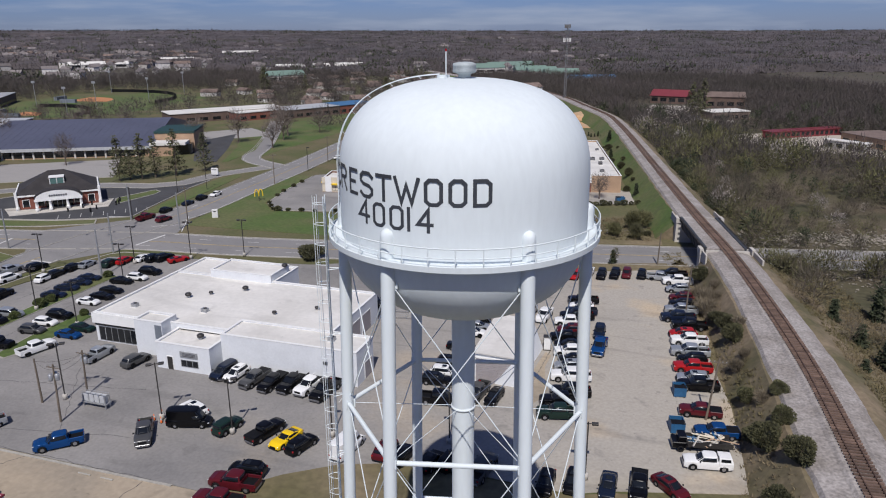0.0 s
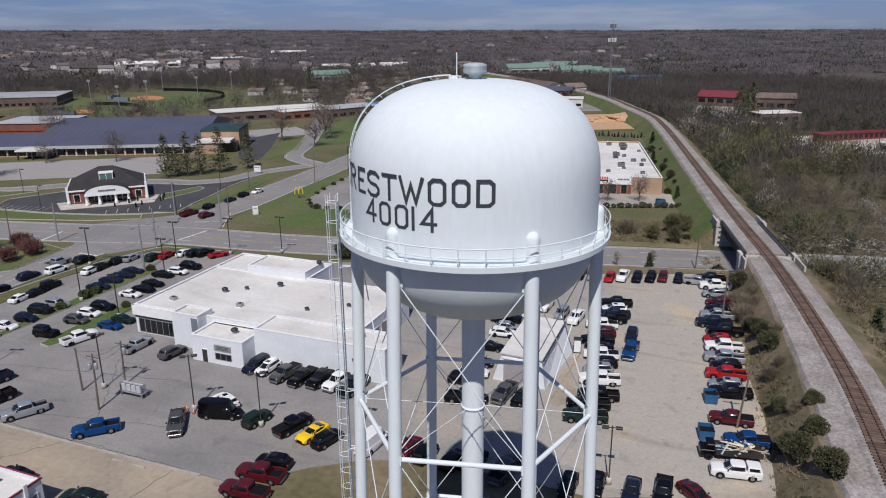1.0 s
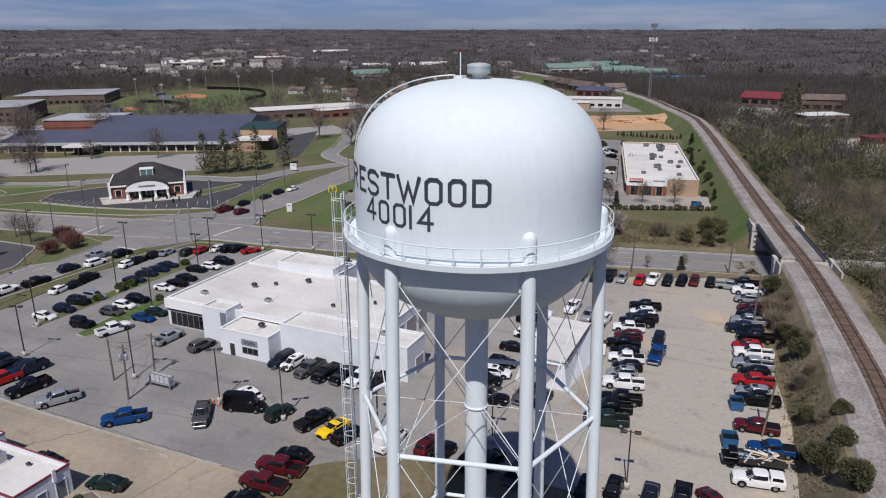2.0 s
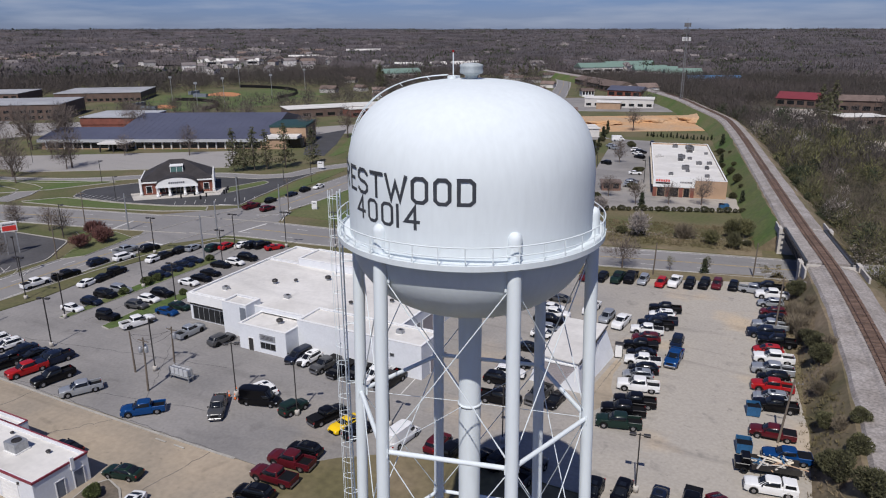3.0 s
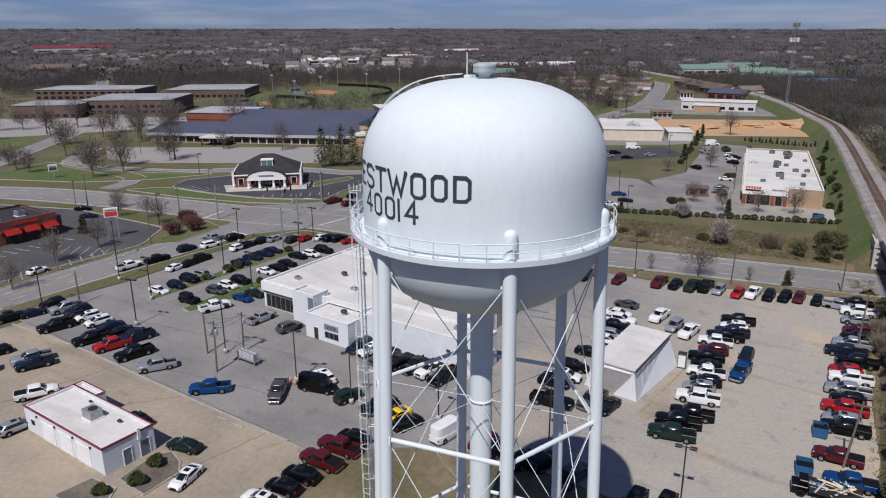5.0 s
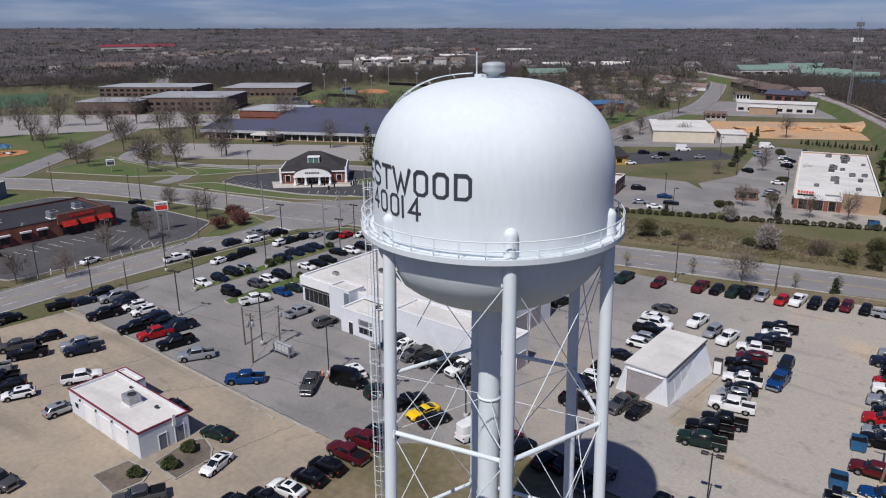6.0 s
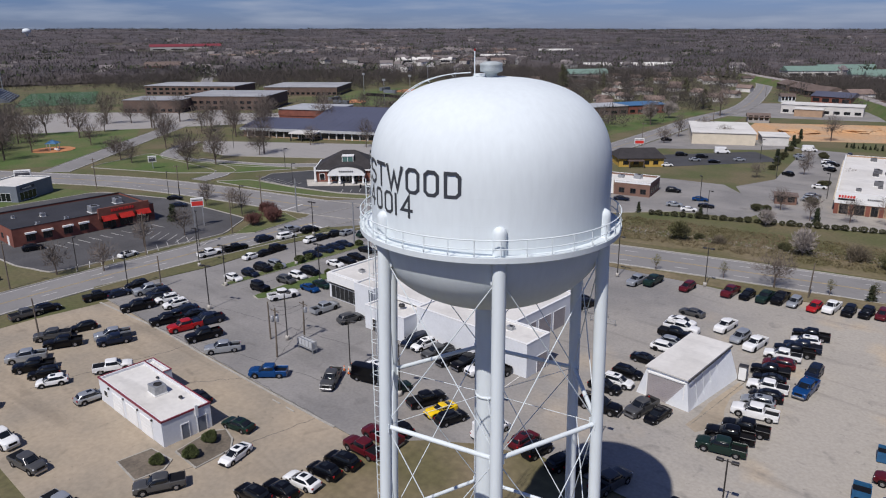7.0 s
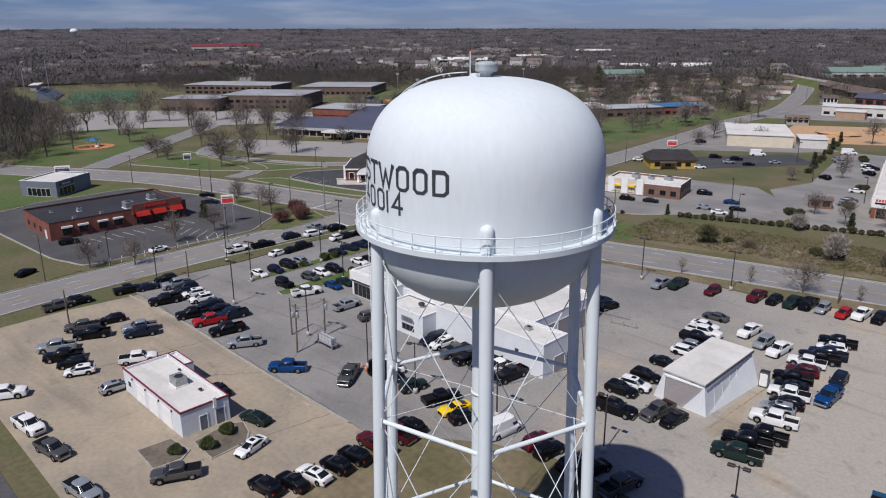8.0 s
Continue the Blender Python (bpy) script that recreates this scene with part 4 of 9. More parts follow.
# ---- buildings ----
class House:
    """A building in its own frame: x along the front, y into the depth, the front facing -y."""

    def __init__(self, name, label, x, y, turn, sx, sy, h, wall, roof, coping=None, parapet=0.45, category="building", lip=0.35):
        self.ob = empty(name, Matrix.Translation((x, y, 0)) @ Matrix.Rotation(radians(turn), 4, "Z"))
        tagged(self.ob, label, category)
        self.sx, self.sy, self.h, self.lip = sx, sy, h, lip
        self.block(0, 0, sx, sy, h, wall, roof, coping, parapet)

    def block(self, x0, y0, x1, y1, h, wall, roof, coping=None, parapet=0.45, z0=-0.2):
        t = 0.3
        for row in ((x0, y0, z0, x1, y0 + t, h), (x0, y1 - t, z0, x1, y1, h), (x0, y0 + t, z0, x0 + t, y1 - t, h), (x1 - t, y0 + t, z0, x1, y1 - t, h)):
            part("wall", boxes(row), wall, self.ob)
        part("roof", boxes((x0 + t, y0 + t, h - parapet - 0.25, x1 - t, y1 - t, h - parapet)), roof, self.ob)
        c = coping or wall
        e = self.lip
        for row in ((x0 - 0.05, y0 - 0.05, h, x1 + 0.05, y0 + e, h + 0.1), (x0 - 0.05, y1 - e, h, x1 + 0.05, y1 + 0.05, h + 0.1), (x0 - 0.05, y0 + e, h, x0 + e, y1 - e, h + 0.1), (x1 - e, y0 + e, h, x1 + 0.05, y1 - e, h + 0.1)):
            part("coping", boxes(row), c, self.ob)

    def face(self, side, at=None):
        """Maps along-the-face, out-of-the-face and height to local axes."""
        if side == "S":
            return lambda u, o, z: (u, (0 if at is None else at) - o, z)
        if side == "N":
            return lambda u, o, z: (u, (self.sy if at is None else at) + o, z)
        if side == "W":
            return lambda u, o, z: ((0 if at is None else at) - o, u, z)
        return lambda u, o, z: ((self.sx if at is None else at) + o, u, z)

    def slabs(self, f, rows):
        bm = bmesh.new()
        for u0, o0, z0, u1, o1, z1 in rows:
            a, b = f(u0, o0, z0), f(u1, o1, z1)
            box(bm, *[min(p, q) for p, q in zip(a, b)], *[max(p, q) for p, q in zip(a, b)])
        return bm

    def window(self, side, u0, u1, z0, z1, panes=1, frame=None, at=None, name="window"):
        f = self.face(side, at)
        fr = [(u0, -0.05, z0, u1, 0.05, z0 + 0.08), (u0, -0.05, z1 - 0.08, u1, 0.05, z1), (u0, -0.05, z0 + 0.08, u0 + 0.08, 0.05, z1 - 0.08), (u1 - 0.08, -0.05, z0 + 0.08, u1, 0.05, z1 - 0.08)]
        for i in range(1, panes):
            u = u0 + (u1 - u0) * i / panes
            fr.append((u - 0.04, -0.05, z0 + 0.08, u + 0.04, 0.05, z1 - 0.08))
        w = part(name, self.slabs(f, fr), frame or M_TRIMW, self.ob)
        for i in range(panes):
            a, b = u0 + 0.08 + (u1 - u0 - 0.16) * i / panes, u0 + 0.08 + (u1 - u0 - 0.16) * (i + 1) / panes
            part("pane", self.slabs(f, [(a + 0.02, -0.02, z0 + 0.08, b - 0.02, 0.02, z1 - 0.08)]), M_WINDOW, w, "dark glass pane")
        return w

    def door(self, side, u0, u1, z1, m, at=None, ribs=0, name="door"):
        f = self.face(side, at)
        rows = [(u0, -0.05, 0.05, u1, 0.03, z1)]
        d = part(name, self.slabs(f, rows), m, self.ob)
        for i in range(ribs):
            part("slat", self.slabs(f, [(u0, 0.03, 0.1 + (z1 - 0.1) * i / ribs, u1, 0.045, 0.1 + (z1 - 0.1) * (i + 0.85) / ribs)]), m, d)
        part("door_frame", self.slabs(f, [(u0 - 0.12, -0.05, 0.0, u0, 0.07, z1 + 0.12), (u1, -0.05, 0.0, u1 + 0.12, 0.07, z1 + 0.12), (u0, -0.05, z1, u1, 0.07, z1 + 0.12)]), M_TRIMW, d)
        return d

    def band(self, side, u0, u1, z0, z1, m, out=0.06, name="trim", at=None, label=""):
        return part(name, self.slabs(self.face(side, at), [(u0, 0.0, z0, u1, out, z1)]), m, self.ob, label)


def roof_unit(x, y, z, s=1.0, label="grey rooftop air conditioner", turn=0, skin=None):
    """A boxy air handler with louvres, fan ring and feet."""
    ob = empty("air_conditioner", Matrix.Translation((x, y, z)) @ Matrix.Rotation(radians(turn), 4, "Z") @ Matrix.Scale(s, 4))
    part("casing", boxes((-0.9, -0.75, 0.12, 0.9, 0.75, 1.15), bevel=0.03), skin or M_STEEL, ob)
    part("curb", boxes((-1.0, -0.85, 0.0, 1.0, 0.85, 0.12)), M_TRIMW, ob)
    bm = lathe([(0.5, 1.15), (0.5, 1.24), (0.42, 1.24), (0.42, 1.17), (0.0, 1.17)], 16, False)
    part("fan_shroud", bm, M_POLE, ob).location = (0.2, 0, 0)
    part("louvres", boxes(*[(-0.92, -0.6, 0.3 + 0.14 * i, -0.9, 0.6, 0.38 + 0.14 * i) for i in range(5)]), M_POLE, ob)
    return tagged(ob, label, "air conditioner", "rooftop units")


def roof_vent(x, y, z, s=1.0):
    ob = empty("roof_vent", Matrix.Translation((x, y, z)) @ Matrix.Scale(s, 4))
    part("pipe", lathe([(0.28, 0.0), (0.28, 0.5)], 12), M_STEEL, ob)
    part("cap", lathe([(0.55, 0.45), (0.58, 0.75), (0.4, 0.92), (0.0, 0.95)], 14), M_POLE, ob)
    return tagged(ob, "small round grey vent on the white roof", "roof vent", "roof vents")


# dealership: low white block building with a glazed showroom
d = House("dealership", "white flat-roofed car dealership with glazed showroom", -80, 49.5, 0, 43, 22.5, 5.35, M_WHITEWALL, M_ROOFWHITE, M_TRIMW, 0.25)
d.block(0, 22.5, 22, 31.5, 5.35, M_WHITEWALL, M_ROOFWHITE, M_TRIMW, 0.25)
d.block(8.2, 21.8, 21.5, 28.8, 6.6, M_WHITEWALL, M_ROOFWHITE, M_TRIMW, 0.2)
d.block(10.2, -2.2, 15.6, 1.6, 6.1, M_WHITEWALL, M_ROOFWHITE, M_TRIMW, 0.25)
d.block(16.9, -5.6, 26.8, 0.3, 4.5, M_WHITEWALL, M_ROOFWHITE, M_TRIMW, 0.2)
d.block(26.8, -2.4, 50.1, 3.7, 5.7, M_WHITEWALL, M_ROOFWHITE, M_TRIMW, 0.2)
d.window("S", 0.6, 9.8, 0.25, 2.9, 7, M_STEEL, name="showroom_window")
d.window("W", 0.6, 8.5, 0.25, 2.9, 5, M_STEEL, name="showroom_window")
d.band("S", 0.0, 10.1, 3.0, 3.5, M_POLE, 0.08, "fascia", label="dark fascia over the showroom glass")
d.band("S", -0.3, 10.2, 3.5, 5.3, M_TRIMW, 0.35, "canopy_face", label="white overhanging canopy face")
d.band("W", -0.3, 12.0, 3.5, 5.3, M_TRIMW, 0.35, "canopy_face", label="white overhanging canopy face")
d.band("S", 14.2, 15.5, 3.2, 5.6, M_GREYPANEL, 0.05, "panel", at=-2.2, label="blue-grey wall panel")
d.door("S", 18.9, 19.9, 2.3, M_POLE, at=-5.6)
d.window("S", 21.4, 24.6, 0.9, 2.1, 3, M_STEEL, at=-5.6)
d.band("S", 21.4, 24.6, 2.5, 3.5, M_STEEL, 0.12, "wall_sign", at=-5.6, label="grey metal wall sign, lettering worn off")
for i in range(3):
    d.band("S", 21.8 + 0.05 * i, 24.2, 2.72 + 0.22 * i, 2.82 + 0.22 * i, M_SIGNBAR, 0.135, "sign_lettering", at=-5.6)
for u in (6.5, 11.0, 15.5):
    d.door("E", u, u + 3.6, 3.6, M_DOORGREY, ribs=8, name="service_door")
d.door("E", 0.4, 3.0, 2.8, M_DOORGREY, at=50.1, ribs=6, name="service_door")
d.window("S", 44.5, 45.3, 3.0, 3.6, 1, M_STEEL, at=-2.4)
for u in (6, 11, 16):
    d.window("W", u + 5, u + 8.2, 1.0, 2.4, 3, M_STEEL)
for i, (x, y) in enumerate(((-61, 66.5), (-69, 60.5), (-75.2, 54.0), (-58.6, 76.8), (-57, 47.2), (-35.5, 50.4), (-50, 58), (-44, 62), (-62, 55.5), (-66, 63))):
    z = 6.4 if y > 76 else 4.3 if y < 48 else 5.5 if x > -40 else 5.1
    if i % 3 != 2:
        roof_vent(x, y, z, 1.0 if i < 6 else 0.7)
    else:
        roof_unit(x, y, z, 0.6)

# service building with maroon coping
s = House("service_building", "small white service garage with maroon coping", -72.3, 0.75, 0, 18.7, 6.9, 3.75, M_WHITEWALL, M_ROOFWHITE, M_MAROON, 0.35, lip=0.1)
s.block(0.0, 6.9, 5.6, 8.3, 3.75, M_WHITEWALL, M_ROOFWHITE, M_MAROON, 0.35)
s.band("S", -0.08, 18.8, 3.62, 3.86, M_MAROON, 0.09, "maroon_band")
s.band("E", -0.08, 7.0, 3.62, 3.86, M_MAROON, 0.09, "maroon_band")
for u in (4.4, 8.6, 12.8):
    s.door("S", u, u + 3.0, 2.75, M_TRIMW, ribs=5, name="roller_door")
s.window("S", 1.4, 2.6, 1.3, 2.3, 1)
s.door("E", 2.6, 3.6, 2.2, M_GREYPANEL)
s.door("E", 4.9, 6.1, 2.3, M_GREYPANEL)
s.band("E", 4.6, 5.0, 2.7, 4.3, M_TRIMW, 0.25, "chimney_chase")
for u in (3.4, 7.9, 12.2, 16.2):
    s.band("S", u - 0.1, u + 0.1, 3.0, 3.25, M_POLE, 0.2, "wall_lamp", label="small dark wall lamp")
roof_unit(-62.1, 4.6, 3.42, 1.15, "boxy grey air conditioner on the service roof")
roof_vent(-58.0, 5.8, 3.4, 0.5)
roof_vent(-66, 6.5, 3.4, 0.4)


def shed():
    """Prefab shed with sloping sides and a flat white roof."""
    ob = empty("storage_shed", Matrix.Translation((-10.9, 54.2, 0)))
    bm = bmesh.new()
    lo = [(-4.5, 0.3), (3.9, -0.3), (5.2, 14.4), (-4.3, 15.0)]
    hi = [(-3.0, 0.3), (3.1, 0.0), (3.2, 15.0), (-3.0, 15.2)]
    a = [bm.verts.new((x, y, -0.1)) for x, y in lo]
    b = [bm.verts.new((x, y, 4.7)) for x, y in hi]
    for i in range(4):
        bm.faces.new((a[i], a[(i + 1) % 4], b[(i + 1) % 4], b[i]))
    bm.faces.new(b)
    part("wall", bm, M_WHITEWALL, ob)
    part("roof", slab([(-3.2, 0.0), (3.35, -0.35), (3.45, 15.3), (-3.2, 15.5)], 4.7, 4.92), M_ROOFWHITE, ob, "flat white roof with dark edge stains")
    part("gutter", boxes((3.42, -0.3, 4.6, 3.58, 15.2, 4.76)), M_POLE, ob, "dark gutter along the roof edge")
    roller = empty("roller_door")
    roller.parent = ob
    roller["label"] = "grey ribbed roller door"
    slat = mesh_of("slat", boxes((-2.6, -0.03, 0.0, 2.75, 0.12, 0.28), bevel=0.015), M_DOORGREY)
    for i in range(13):
        piece("slat", slat, roller, Matrix.Translation((0, 0, 0.1 + 0.3 * i)))
    for x in (-2.78, 2.76):
        part("door_frame", boxes((x, -0.14, 0.0, x + 0.16, 0.2, 4.1)), M_TRIMW, ob)
    part("lintel", boxes((-2.78, -0.14, 4.0, 2.92, 0.2, 4.2)), M_TRIMW, ob)
    for y in (2.4, 4.8, 7.2, 9.6, 12.0):
        part("rib", tubes([((3.96 + 0.07 * y / 2.4 * 0.9, y, 0.0), (3.19, y, 4.65), 0.03)], 5), M_WHITEWALL, ob)
    return tagged(ob, "whitewashed shed with sloping sides and grey roller door", "shed")


shed()


def portable_toilet(x, y, turn):
    ob = empty("portable_toilet", Matrix.Translation((x, y, 0.104)) @ Matrix.Rotation(radians(turn), 4, "Z"))
    part("cabin", boxes((-0.6, -0.6, 0.12, 0.6, 0.6, 2.2), bevel=0.03), M_TRIMW, ob)
    part("roof", boxes((-0.66, -0.66, 2.2, 0.66, 0.66, 2.36), bevel=0.06), M_POLE, ob)
    part("door", boxes((-0.45, -0.64, 0.2, 0.45, -0.6, 2.1), bevel=0.01), M_SIGN, ob)
    for px, py in ((-0.62, -0.62), (0.54, -0.62), (0.54, 0.54), (-0.62, 0.54)):
        part("corner_post", boxes((px, py, 0.1, px + 0.08, py + 0.08, 2.2)), M_POLE, ob)
    part("skid", boxes((-0.65, -0.65, 0, 0.65, 0.65, 0.12)), M_POLE, ob)
    return tagged(ob, "white portable toilet with dark corner posts beside the shed", "portable toilet")


portable_toilet(-5.1, 68.6, 10)


def gable(ob, x0, y0, x1, y1, z0, z1, m, along="x", over=0.4, name="roof", hip=0.0):
    """A pitched roof of real thickness over a rectangle, with optional hipped ends."""
    bm = bmesh.new()
    if along == "x":
        ym = (y0 + y1) / 2
        pts = [(x0 - over, y0 - over, z0), (x1 + over, y0 - over, z0), (x1 + over, y1 + over, z0), (x0 - over, y1 + over, z0), (x0 - over + hip, ym, z1), (x1 + over - hip, ym, z1)]
    else:
        xm = (x0 + x1) / 2
        pts = [(x1 + over, y0 - over, z0), (x1 + over, y1 + over, z0), (x0 - over, y1 + over, z0), (x0 - over, y0 - over, z0), (xm, y0 - over + hip, z1), (xm, y1 + over - hip, z1)]
    v = [bm.verts.new(p) for p in pts]
    for f in ((0, 1, 5, 4), (2, 3, 4, 5), (3, 0, 4), (1, 2, 5), (3, 2, 1, 0)):
        bm.faces.new([v[i] for i in f])
    low = bmesh.ops.extrude_face_region(bm, geom=[bm.faces[-1]] if False else [f for f in bm.faces if len(f.verts) == 4 and all(abs(q.co.z - z0) < 1e-6 for q in f.verts)])
    for q in low["geom"]:
        if isinstance(q, bmesh.types.BMVert):
            q.co.z -= 0.22
    bmesh.ops.recalc_face_normals(bm, faces=bm.faces)
    return part(name, bm, m, ob)


def bank():
    """Brick bank with a steep hipped dark roof and a white columned portico."""
    ob = empty("bank", Matrix.Translation((-169, 131, 0)) @ Matrix.Rotation(radians(44), 4, "Z"))
    w, dep = 11.0, 8.5
    for row in ((-w, -dep, -0.2, w, -dep + 0.3, 4.2), (-w, dep - 0.3, -0.2, w, dep, 4.2), (-w, -dep + 0.3, -0.2, -w + 0.3, dep - 0.3, 4.2), (w - 0.3, -dep + 0.3, -0.2, w, dep - 0.3, 4.2)):
        part("wall", boxes(row), M_BRICK, ob)
    part("cornice", boxes((-w - 0.6, -dep - 0.6, 4.0, w + 0.6, dep + 0.6, 4.5), bevel=0.05), M_TRIMW, ob, "white cornice")
    gable(ob, -w, -dep, w, dep, 4.72, 10.0, M_SHINGLE, "x", 0.5, hip=9.4)
    part("roof_lantern", boxes((-1.9, -5.6, 6.4, 1.9, -2.4, 8.5), bevel=0.1), M_TEALGLASS, ob, "greenish glazed roof lantern")
    part("lantern_frame", boxes((-2.1, -5.8, 8.5, 2.1, -2.2, 8.75), (-2.0, -5.7, 6.2, -1.8, -5.55, 8.5), (1.8, -5.7, 6.2, 2.0, -5.55, 8.5), (-0.08, -5.7, 6.2, 0.08, -5.6, 8.5)), M_TRIMW, ob, "white lantern frame")
    for x in (-11.2, 11.2):
        part("corner_parapet", boxes((x - 0.35, -9.2, 0.1, x + 0.35, -8.5, 5.6), (x - 0.2, -8.5, 4.5, x + 0.2, 8.6, 5.2), bevel=0.05), M_TRIMW, ob, "white corner parapet")
    bm = bmesh.new()
    n = 14
    front, back = [], []
    for i in range(n + 1):
        a = math.pi * i / n
        front.append(bm.verts.new((-6.2 * math.cos(a), -dep - 4.4, 3.6 + 2.4 * math.sin(a))))
        back.append(bm.verts.new((-6.2 * math.cos(a), -dep + 3.0, 3.6 + 2.4 * math.sin(a))))
    bm.faces.new(front)
    bm.faces.new(list(reversed(back)))
    for i in range(n):
        bm.faces.new((front[i + 1], front[i], back[i], back[i + 1]))
    part("portico_gable", bm, M_TRIMW, ob, "white curved portico gable")
    roof = bmesh.new()
    for i in range(n):
        a, b = math.pi * i / n, math.pi * (i + 1) / n
        q = [(-6.5 * math.cos(t), y, 3.62 + 2.62 * math.sin(t)) for t, y in ((a, -dep - 4.1), (b, -dep - 4.1), (b, -dep + 3.4), (a, -dep + 3.4))]
        roof.faces.new([roof.verts.new(p) for p in q])
    part("portico_roof", roof, M_SHINGLE, ob)
    part("portico_beam", boxes((-6.4, -dep - 4.5, 3.1, 6.4, -dep - 3.9, 3.7), (-6.4, -dep - 3.9, 3.1, -5.8, -dep, 3.7), (5.8, -dep - 3.9, 3.1, 6.4, -dep, 3.7)), M_TRIMW, ob)
    col = mesh_of("column", lathe([(0.0, 0.0), (0.55, 0.0), (0.55, 0.9), (0.4, 0.95), (0.34, 2.9), (0.48, 3.0), (0.48, 3.1), (0.0, 3.1)], 14), M_TRIMW)
    for x in (-5.9, -2.3, 2.3, 5.9):
        piece("column", col, ob, Matrix.Translation((x, -dep - 4.2, 0.1)))
    for x in (-10.6, 10.6):
        for y in (-dep - 0.3, 0.0, dep - 0.4):
            piece("column", col, ob, Matrix.Translation((x * 1.05, y, 0.1)) @ Matrix.Diagonal((0.9, 0.9, 1.28, 1)))
    for x in (-8.8, -4.9, 4.9, 8.8):
        part("window", boxes((x - 0.8, -dep - 0.04, 0.9, x + 0.8, -dep + 0.02, 3.0)), M_WINDOW, ob, "tall dark window")
        part("window_frame", boxes((x - 0.95, -dep - 0.03, 0.75, x - 0.8, -dep + 0.02, 3.15), (x + 0.8, -dep - 0.03, 0.75, x + 0.95, -dep + 0.02, 3.15), (x - 0.8, -dep - 0.03, 3.0, x + 0.8, -dep + 0.02, 3.15)), M_TRIMW, ob)
    part("entrance_glass", boxes((-3.6, -dep - 0.05, 0.1, 3.6, -dep + 0.02, 3.0)), M_WINDOW, ob, "dark glazed entrance")
    for x in (-1.9, -0.6, 0.7, 2.0):
        part("mullion", boxes((x - 0.06, -dep - 0.09, 0.1, x + 0.06, -dep - 0.05, 3.0)), M_TRIMW, ob)
    for y in (-5, -1.5, 2, 5.5):
        part("window", boxes((w - 0.02, y - 0.8, 0.9, w + 0.04, y + 0.8, 3.0)), M_WINDOW, ob)
        part("window", boxes((-w - 0.04, y - 0.8, 0.9, -w + 0.02, y + 0.8, 3.0)), M_WINDOW, ob)
    part("sign_lettering", boxes(*[(-2.4 + 0.62 * i, -dep - 4.46, 4.3, -1.95 + 0.62 * i, -dep - 4.4, 4.85) for i in range(8)]), M_SIGNBAR, ob, "dark name lettering")
    part("forecourt", slab([(-13, -dep - 6.5), (13, -dep - 6.5), (15, -dep + 4), (-15, -dep + 4)], 0.05, 0.2), M_CONCRETE, ob, "pale concrete forecourt")
    return tagged(ob, "brick bank with dark hipped roof and white columned portico", "bank")


bank()

# red brick restaurant with a red awning
r = House("restaurant", "long red brick restaurant with bright red awnings", -187, 19.0, 0, 21.5, 36.5, 4.7, M_BRICK, M_ROOFDARK, M_POLE, 0.5)
for u in (3.0, 7.0, 12.0, 16.0):
    r.window("E", u, u + 2.2, 1.0, 2.7, 2, M_POLE)
    r.band("E", u - 0.2, u + 2.4, 2.9, 3.3, M_TRIMW, 0.7, "window_canopy", label="pale canvas window canopy")
r.band("E", 21.0, 35.0, 3.2, 6.0, M_BRICK, 0.5, "raised_parapet", label="raised brick entrance parapet")
for u in (21.6, 26.3, 31.0):
    bm = bmesh.new()
    f = r.face("E")
    q = [bm.verts.new(f(*p)) for p in ((u, 0.5, 3.9), (u + 3.9, 0.5, 3.9), (u + 3.9, 1.9, 2.7), (u, 1.9, 2.7), (u, 0.5, 2.6), (u + 3.9, 0.5, 2.6))]
    for k in ((0, 1, 2, 3), (0, 3, 4), (1, 5, 2)):
        bm.faces.new([q[i] for i in k])
    bmesh.ops.solidify(bm, geom=bm.faces, thickness=0.06)
    part("awning", bm, M_REDTRIM, r.ob, "bright red sloping awning")
    r.window("E", u + 0.2, u + 3.7, 0.4, 2.5, 3, M_POLE, at=22.0)
for i in range(9):
    r.band("E", 24.4 + 0.72 * i, 24.9 + 0.72 * i, 4.7, 5.4, M_REDTRIM, 0.08, "sign_lettering", at=22.0)
for u in (3, 8, 13):
    r.window("S", u, u + 1.6, 1.2, 2.6, 1, M_POLE)
r.door("S", 17.5, 18.6, 2.3, M_TRIMW)
for x, y, sc in ((-170, 41, 1.6), (-176, 50, 1.3), (-176, 30, 0.8), (-168, 26, 0.6), (-180, 24, 0.5), (-168, 33, 0.6)):
    roof_unit(x, y, 4.2, sc, "grey air handler on the dark restaurant roof")

# phone shop
v = House("phone_shop", "blue-grey panelled phone shop with white roof", -228.6, 29.4, 34, 13.4, 16.5, 5.2, M_GREYPANEL, M_ROOFWHITE, M_TRIMW, 0.3)
v.window("S", 2.5, 11, 0.3, 3.0, 5, M_TRIMW)
v.window("E", 1, 8.5, 0.3, 3.0, 4, M_TRIMW)
v.band("E", 1.5, 8, 3.6, 4.5, M_SIGNBAR, 0.08, "sign_board")
for i in range(7):
    v.band("E", 2.6 + 0.6 * i, 3.0 + 0.6 * i, 3.8, 4.3, M_SIGN, 0.1, "sign_lettering")

